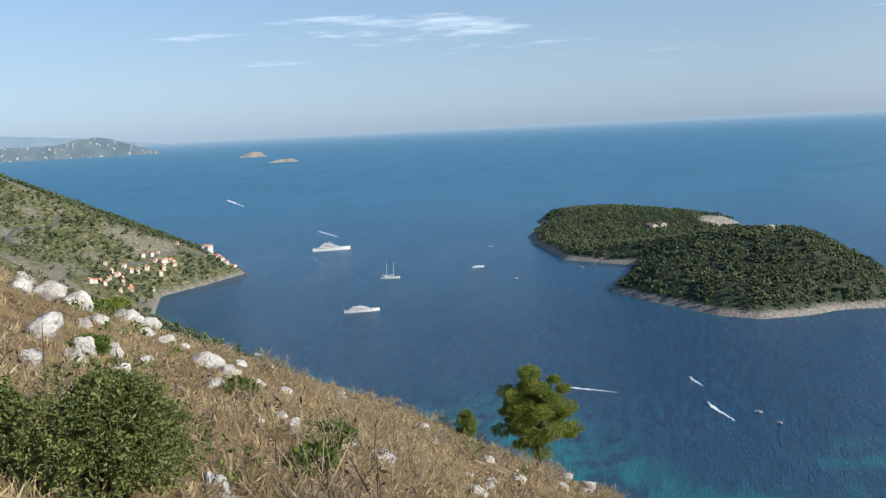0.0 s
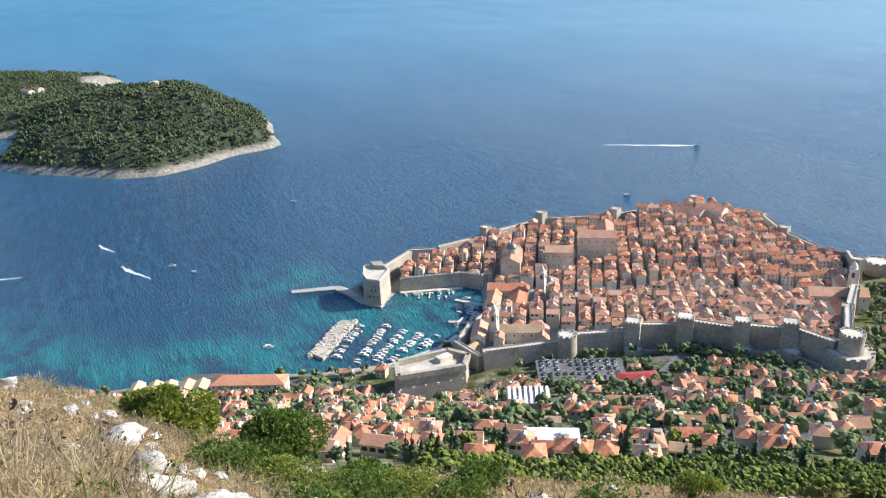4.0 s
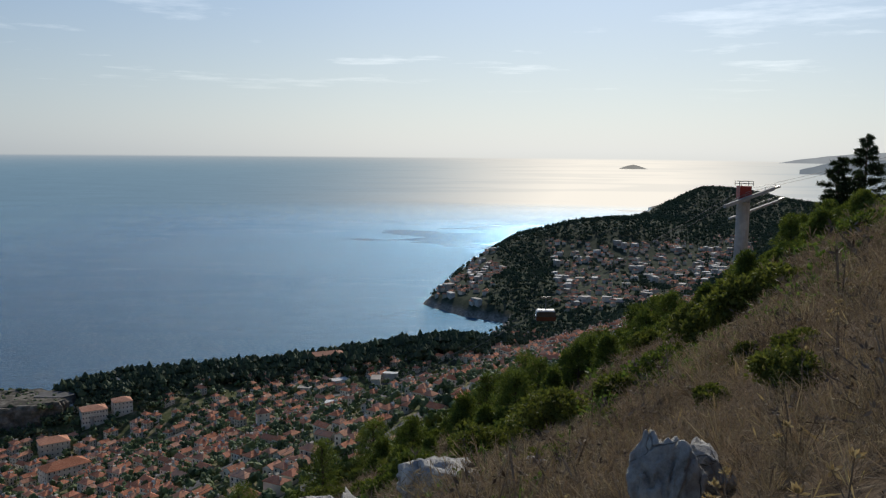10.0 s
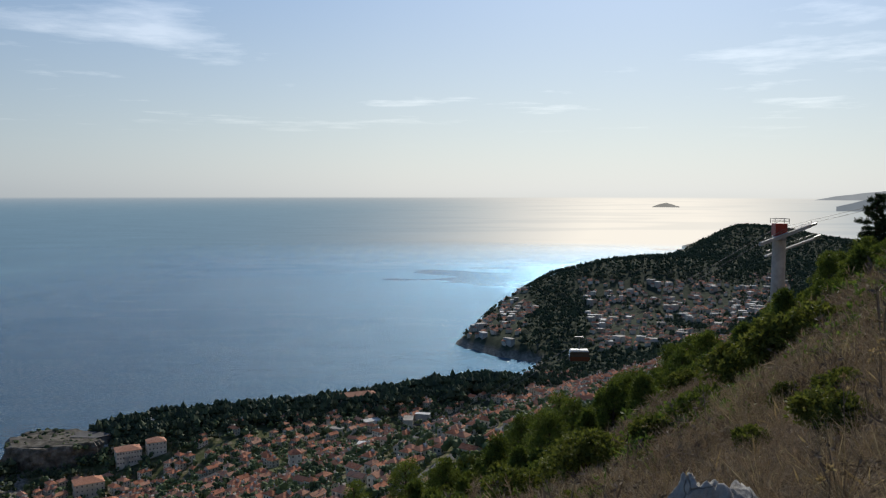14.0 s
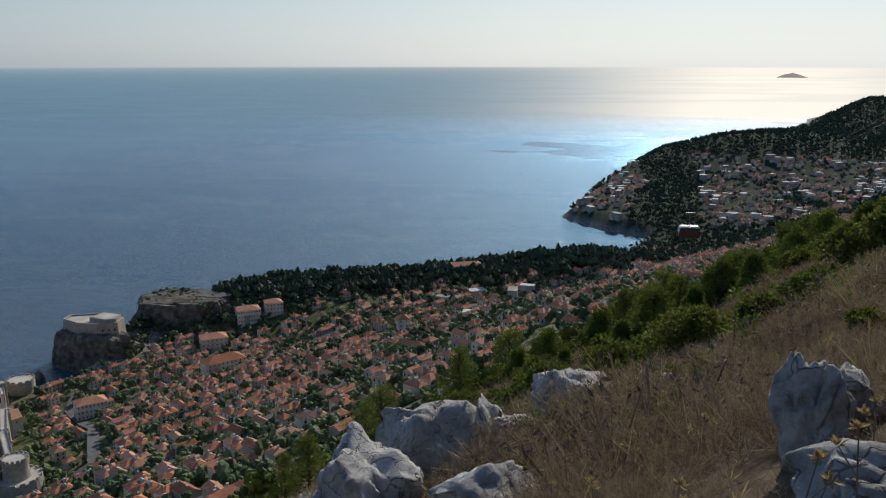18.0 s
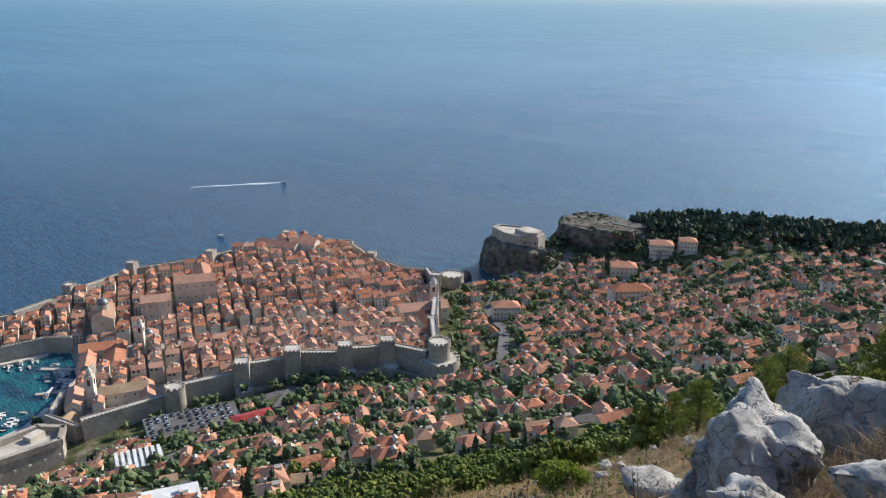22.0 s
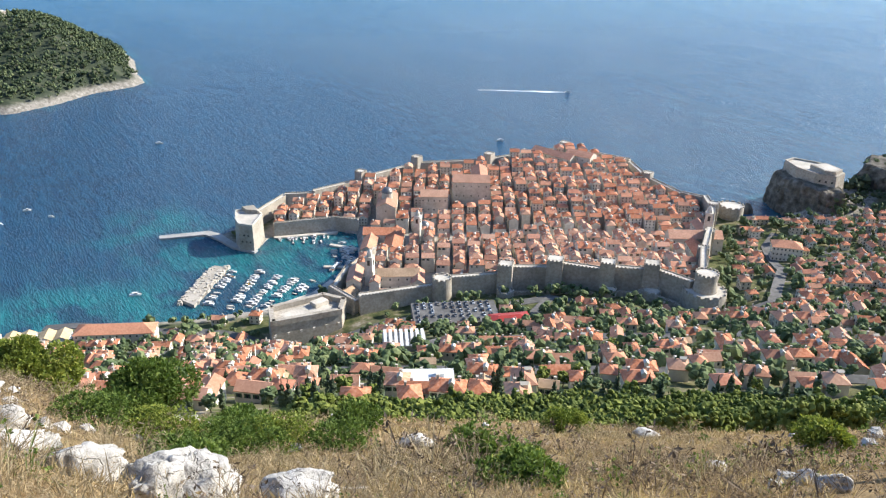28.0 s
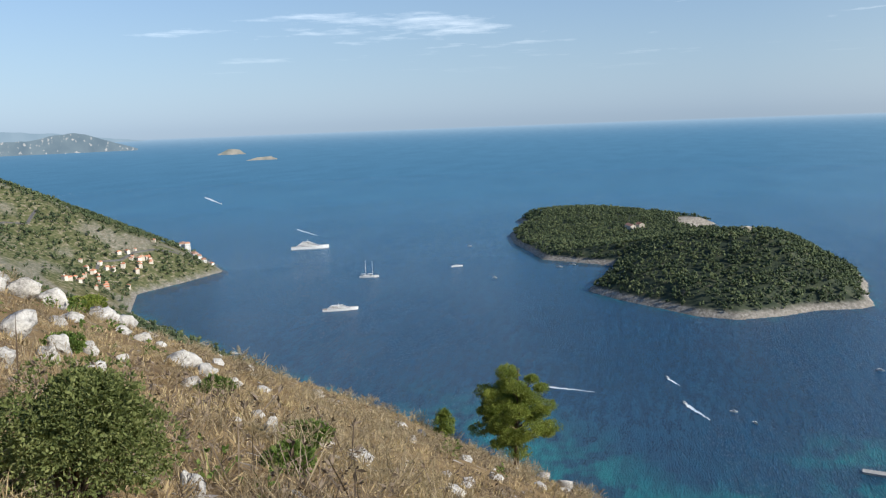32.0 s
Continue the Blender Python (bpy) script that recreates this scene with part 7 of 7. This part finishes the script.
# pines climbing the slope to the west
W_PINES = [(23.2, 44.0, 3.0), (20.8, 45.0, 1.9), (17.0, 46.0, 1.5), (15.2, 47.5, 1.8), (12.5, 47.0, 2.0), (10.0, 48.0, 2.4), (7.2, 47.5, 2.7), (4.0, 48.5, 3.2), (1.0, 48.0, 3.0),
           (31.5, 43.0, 5.0), (35.0, 42.0, 4.5), (24.0, 50.0, 3.4), (13.5, 53.0, 3.0), (6.0, 54.0, 4.2), (-1.5, 54.0, 4.2), (-5.0, 56.0, 4.6), (-11.0, 58.0, 5.0), (-17.5, 60.0, 5.2), (-14.0, 66.0, 5.5), (-22.0, 68.0, 5.2)]
# the pines close up into a belt along the brow
r10 = random.Random(9)
for k in range(44):
    az = -30 + 31 * (k + r10.random()) / 44
    d = (45, 51, 58)[k % 3] + r10.uniform(-3, 3)
    x, y = -math.sin(radians(az)) * d, math.cos(radians(az)) * d
    top = np.interp(az, (-30, -28, -26.7, -24, -20, -16.7, -14, -12, -9, -5.5, -3, 1), (-2.2, -2.6, -3.7, -5.9, -8.8, -10.0, -11.7, -12.9, -13.8, -16.5, -18.0, -19.5)) - r10.uniform(-.3, 1.9)
    h = EYE + d * math.tan(radians(top)) - gz(x, y)
    W_PINES.append((x, y, min(5.5, max(1.6, h))))
for k, (x, y, h) in enumerate(W_PINES):
    pine("pine_tree", x, y, h, 30, 1500, "bushy young pine on the slope's edge", 50 + k, .40, 6, .24, .3 + .28 * (k % 2), .04, M_PINE)
# macchia between the pines and over the slope
r11 = random.Random(17)
for k in range(66):
    az = r11.uniform(-32, 10)
    d = r11.uniform(7, 26) if k > 45 else r11.uniform(38, 52) if k % 3 else r11.uniform(22, 38)
    r, h = (r11.uniform(.25, .5), r11.uniform(.25, .5)) if k > 45 else (r11.uniform(.8, 1.7), r11.uniform(.8, 1.7))
    leaf_bush("macchia_bush", -math.sin(radians(az)) * d, math.cos(radians(az)) * d, r, h, 1300, M_MACCHIA if k % 2 or k > 45 else M_PINE, "rounded yellow-green macchia bush on the slope", 200 + k, .085 if k < 46 else .03, 5, 12)
# tall dry thistle stalks
r9 = random.Random(77)
for k in range(26):
    az, r = radians(r9.uniform(-30, 10) if k < 20 else r9.uniform(40, 110)), r9.uniform(3.2, 9)
    x, y = -math.sin(az) * r, math.cos(az) * r
    th = thing("dry_thistle", pose(x, y, gz(x, y), r9.uniform(-8, 8), r9.uniform(-8, 8), r9.uniform(0, 360)), "tall dry thistle stalk with a pale seed head", "plant", "dry thistles")
    h = r9.uniform(.35, .7)
    s = Shape()
    limb(s, (0, 0, -.05), (.03, .02, h), .006, .003, 5)
    limb(s, (.015, .01, h * .6), (.10, .03, h * .85), .004, .002, 4)
    part("stalk", s, M_TWIG, th)
    q8 = np.random.RandomState(k)
    for p3 in ((.03, .02, h), (.10, .03, h * .85)):
        V, F = tufts(np.array([p3] * 3), np.array([[0, 0, 1.0]] * 3), np.full(3, .05), q8, 8, .16)
        tagged(part("seed_head", big_mesh("seed_head", V, F, M_GRASS, False), parent=th), kind="stuff")


# ---- cable car ----
TX, TY = 81.3, 193.6
tz = gz(TX, TY)
tower = thing("cable_tower", pose(TX, TY, tz, 0, 0, -3.5), "tall concrete cable-car tower with a red cap and slanting saddle", "cable tower")
top = 294.5 - tz
s = Shape()
s.round(0, 0, -4, top - 5.2, 1.75, 1.45, 20)
part("shaft", s, M_CONC, tower)
s = Shape()
s.box(0, 0, top - 5.2, 2.7, 2.7, 3.0)
part("cap", s, M_RED, tower, "faded red cap housing")
s = Shape()
for a, b in ((-1.6, -1.6), (1.6, -1.6), (1.6, 1.6), (-1.6, 1.6)):
    s.box(a, b, top - 2.2, .12, .12, 1.1)
for z in (top - 1.7, top - 1.15):
    s.box(0, -1.6, z, 3.3, .09, .09)
    s.box(0, 1.6, z, 3.3, .09, .09)
    s.box(-1.6, 0, z, .09, 3.2, .09)
    s.box(1.6, 0, z, .09, 3.2, .09)
part("railing", s, M_STEEL, tower)
def beam(x0, z0, x1, z1, y, wide, deep):
    s = Shape()
    s.add([(x, y + o, z + u) for u in (0, deep) for x, z, o in ((x0, z0, -wide), (x1, z1, -wide), (x1, z1, wide), (x0, z0, wide))],
          [(3, 2, 1, 0), (4, 5, 6, 7), (0, 1, 5, 4), (1, 2, 6, 5), (2, 3, 7, 6), (3, 0, 4, 7)])
    return s


for sd, dx, dz in ((-1, 0.4, 0.0), (1, 3.4, -3.0)):
    saddle = part("saddle", beam(-5.6 + dx, top - 7.3 + dz, 5.6 + dx, top - 3.0 + dz, sd * 2.6, .7, .75 if sd < 0 else .4), M_CONC, tower, "slanting cable saddle platform")
    part("handrail", beam(-5.6 + dx, top - 5.9 + dz, 5.6 + dx, top - 1.6 + dz, sd * 2.6 - .7, .04, .08), M_STEEL, saddle)
    for k in range(6):
        f = k / 5
        part("rail_post", beam(-5.6 + dx + 11.2 * f - .04, top - 6.8 + dz + 4.3 * f, -5.6 + dx + 11.2 * f + .04, top - 6.77 + dz + 4.3 * f, sd * 2.6 - .7, .04, 1.0), M_STEEL, saddle)
    part("roller", beam(5.6 + dx, top - 2.9 + dz, 7.0 + dx, top - 2.4 + dz, sd * 2.6, .35, .5), M_STEEL, saddle)
s = Shape()
s.box(0, 0, top - 6.0, 1.0, 6.4, .9)
part("crossbeam", s, M_STEEL, tower)
s = Shape()
s.box(0, 1.9, top - 10, .1, .6, 8)
part("ladder", s, M_STEEL, tower)
STX, STY = -344.0, 220.0
for sd in (-1, 1):
    for (ax, ay, az_), (bx, by, bz), sag in (((TX, TY, 291), (STX, STY, gz(STX, STY) + 7), 9), ((TX, TY, 291), (520, 167, 420), 6)):
        s = Shape()
        nx, ny = 0.061 * 2.6 * sd, 0.998 * 2.6 * sd
        pts = []
        for k in range(25):
            f = k / 24
            px_, py_, pz_ = ax + (bx - ax) * f + nx, ay + (by - ay) * f + ny, az_ + (bz - az_) * f - sag * 4 * f * (1 - f)
            pts += [(px_, py_ + .05 * math.cos(1.2566 * j), pz_ + .05 * math.sin(1.2566 * j)) for j in range(5)]
        s.add(pts, [(5 * k + j, 5 * k + (j + 1) % 5, 5 * k + 5 + (j + 1) % 5, 5 * k + 5 + j) for k in range(24) for j in range(5)])
        tagged(part("carrying_cable", s, M_STEEL), "dark steel cable strung from the tower", "cable", "cables of the cable car")
gon = thing("gondola", pose(36.0, 196.3 + 2.6, 259.2, 0, 0, 176.5), "red and glass cable-car gondola hanging from its cable", "gondola")
s = Shape()
s.box(0, 0, 0, 4.6, 2.4, 1.0, top=1.04)
part("lower_body", s, M_RED_BACKLIT, gon)
s = Shape()
s.box(0, 0, 1.0, 4.7, 2.45, 1.25, top=.96)
part("glazing", s, M_GLASS, gon)
s = Shape()
s.box(0, 0, 2.25, 4.55, 2.35, .35, top=.86)
part("roof", s, M_WHITE, gon)
s = Shape()
limb(s, (0, 0, 2.6), (0, -.2, 5.4), .12, .1, 6)
s.box(0, -.2, 5.3, 2.2, .3, .4)
part("hanger", s, M_STEEL, gon)

# ---- cars ----
_b, _c, _w = Shape(), Shape(), Shape()
_b.box(0, 0, .25, 4.2, 1.75, .6, top=.97)
_c.box(-.2, 0, .85, 2.3, 1.55, .6, top=.78)
_w.add([(.32 * math.cos(k * .5236), -.1, .32 + .32 * math.sin(k * .5236)) for k in range(12)] + [(.32 * math.cos(k * .5236), .1, .32 + .32 * math.sin(k * .5236)) for k in range(12)],
       [tuple(range(12)), tuple(range(23, 11, -1))] + [(k, 12 + k, 12 + (k + 1) % 12, (k + 1) % 12) for k in range(12)])
CAR = _b.mesh("body", M_CARS), _c.mesh("cabin", M_GLASS), _w.mesh("wheel", M_DARK)


def car(x, y, z, turn, label, group):
    th = thing("car", pose(x, y, z, 0, 0, turn), label, "car", group)
    part("body", CAR[0], parent=th)
    part("cabin", CAR[1], parent=th)
    for a in (-1.3, 1.3):
        for b in (-.8, .8):
            w = part("wheel", CAR[2], parent=th)
            w.location = (a, b, 0)


rc = random.Random(13)
ca, sa = math.cos(radians(62)), math.sin(radians(62))
for row, b in enumerate((-11.5, -5.5, 1.0, 7.0, 12)):
    for k in range(11):
        if rc.random() < .22:
            continue
        a = -25 + 4.9 * k
        x, y = LOT[0] + ca * a - sa * b, LOT[1] + sa * a + ca * b
        car(x, y, zl, 62 + 90 + rc.uniform(-4, 4), "car standing in the car park", "cars in the car park")

# ---- landmarks on island and headland ----
s = Shape()
ft = thing("island_fort", pose(-1590, 225, float(island(np.array([-1590.0]), np.array([225.0]))[0])), "small round ruined fort on the island's summit", "fort")
s.round(0, 0, -3, 8, 11, 10, 20)
part("drum", s, M_FORT, ft)
s = Shape()
s.round(0, 0, 8.004, 9.5, 5, 5, 16)
part("turret", s, M_PALE, ft)
for x, y, L in ((-2075, 25, 40), (-2095, 48, 26)):
    z = float(island(np.array([float(x)]), np.array([float(y)]))[0])
    hall("monastery", x, y, 20, L, 14, 13, 4, "old monastery with clay roofs among the island's trees", "monastery", windows=(5, 1), base=z, wall=M_WALL)
for x, y, tn, L, W, h in ((-1795, -1010, 30, 34, 16, 16), (-1772, -985, 30, 20, 12, 22), (-1720, -940, 40, 30, 12, 9), (-1690, -915, 35, 22, 12, 9), (-1665, -890, 35, 16, 10, 7)):
    hall("seaside_villa", x, y, tn, L, W, h, 2.5, "white terraced villa on the rocky headland", "villa", "hip", M_ROOF_OLD, M_WHITE, (5, 2))


# ---- far coasts, distance haze put into their glowing colour ----
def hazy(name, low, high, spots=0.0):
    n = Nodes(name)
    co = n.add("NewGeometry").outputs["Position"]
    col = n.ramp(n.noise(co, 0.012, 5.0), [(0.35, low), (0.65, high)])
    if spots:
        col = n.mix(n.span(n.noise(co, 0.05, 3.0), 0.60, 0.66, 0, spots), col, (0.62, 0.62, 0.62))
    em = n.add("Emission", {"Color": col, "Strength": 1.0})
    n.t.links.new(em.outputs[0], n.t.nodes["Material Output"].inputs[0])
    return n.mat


# haze tones glow by themselves, paler toward the sun and farther off
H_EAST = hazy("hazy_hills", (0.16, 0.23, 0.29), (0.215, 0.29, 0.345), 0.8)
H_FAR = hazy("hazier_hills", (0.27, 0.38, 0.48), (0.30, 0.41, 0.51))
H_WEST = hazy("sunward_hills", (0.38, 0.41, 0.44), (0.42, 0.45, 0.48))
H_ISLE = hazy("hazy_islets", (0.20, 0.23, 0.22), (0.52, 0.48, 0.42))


def far_coast(mat, prof, low, dist, label):
    """A far shore on the skyline: bearings and heights, in degrees as seen from the viewpoint."""
    s = Shape()
    azs = np.arange(prof[0][0], prof[-1][0] + .01, .1 if prof[-1][0] > prof[0][0] else -.1)
    el = np.interp(azs, *zip(*prof)) + 0.07 * fractal(azs * 10, azs * 0, 9, 3, 5)
    for a, b, e, f in zip(azs, azs[1:], el, el[1:]):
        a2, b2 = radians(a), radians(b)
        z = lambda q3: EYE + dist * math.tan(radians(max(q3, low)))
        s.face([(-dist * math.sin(b2), dist * math.cos(b2), z(low)), (-dist * math.sin(a2), dist * math.cos(a2), z(low)), (-dist * math.sin(a2), dist * math.cos(a2), z(e)), (-dist * math.sin(b2), dist * math.cos(b2), z(f))])
        s.face([(-dist * 1.015 * math.sin(a2), dist * 1.015 * math.cos(a2), z(low)), (-dist * 1.015 * math.sin(b2), dist * 1.015 * math.cos(b2), z(low)), (-dist * math.sin(b2), dist * math.cos(b2), z(f)), (-dist * math.sin(a2), dist * math.cos(a2), z(e))])
    tagged(part("backdrop", s, mat), label, "far coast", kind="structure")


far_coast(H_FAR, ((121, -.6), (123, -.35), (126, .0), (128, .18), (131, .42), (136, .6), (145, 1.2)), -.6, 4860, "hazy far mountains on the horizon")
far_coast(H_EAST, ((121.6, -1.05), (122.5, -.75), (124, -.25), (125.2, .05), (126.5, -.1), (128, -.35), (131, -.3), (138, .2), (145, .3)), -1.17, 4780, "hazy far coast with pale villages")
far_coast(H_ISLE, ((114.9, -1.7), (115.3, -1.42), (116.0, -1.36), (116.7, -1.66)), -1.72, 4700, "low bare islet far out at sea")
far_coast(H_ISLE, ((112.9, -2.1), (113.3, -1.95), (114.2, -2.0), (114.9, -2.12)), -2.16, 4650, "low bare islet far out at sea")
far_coast(hazy("haze_glow_islet", (0.36, 0.35, 0.33), (0.40, 0.39, 0.37)), ((-16.7, -1.1), (-16.2, -.92), (-15.8, -.82), (-15.3, -.95), (-14.9, -1.1)), -1.14, 4700, "dark small islet in the sun's glitter")
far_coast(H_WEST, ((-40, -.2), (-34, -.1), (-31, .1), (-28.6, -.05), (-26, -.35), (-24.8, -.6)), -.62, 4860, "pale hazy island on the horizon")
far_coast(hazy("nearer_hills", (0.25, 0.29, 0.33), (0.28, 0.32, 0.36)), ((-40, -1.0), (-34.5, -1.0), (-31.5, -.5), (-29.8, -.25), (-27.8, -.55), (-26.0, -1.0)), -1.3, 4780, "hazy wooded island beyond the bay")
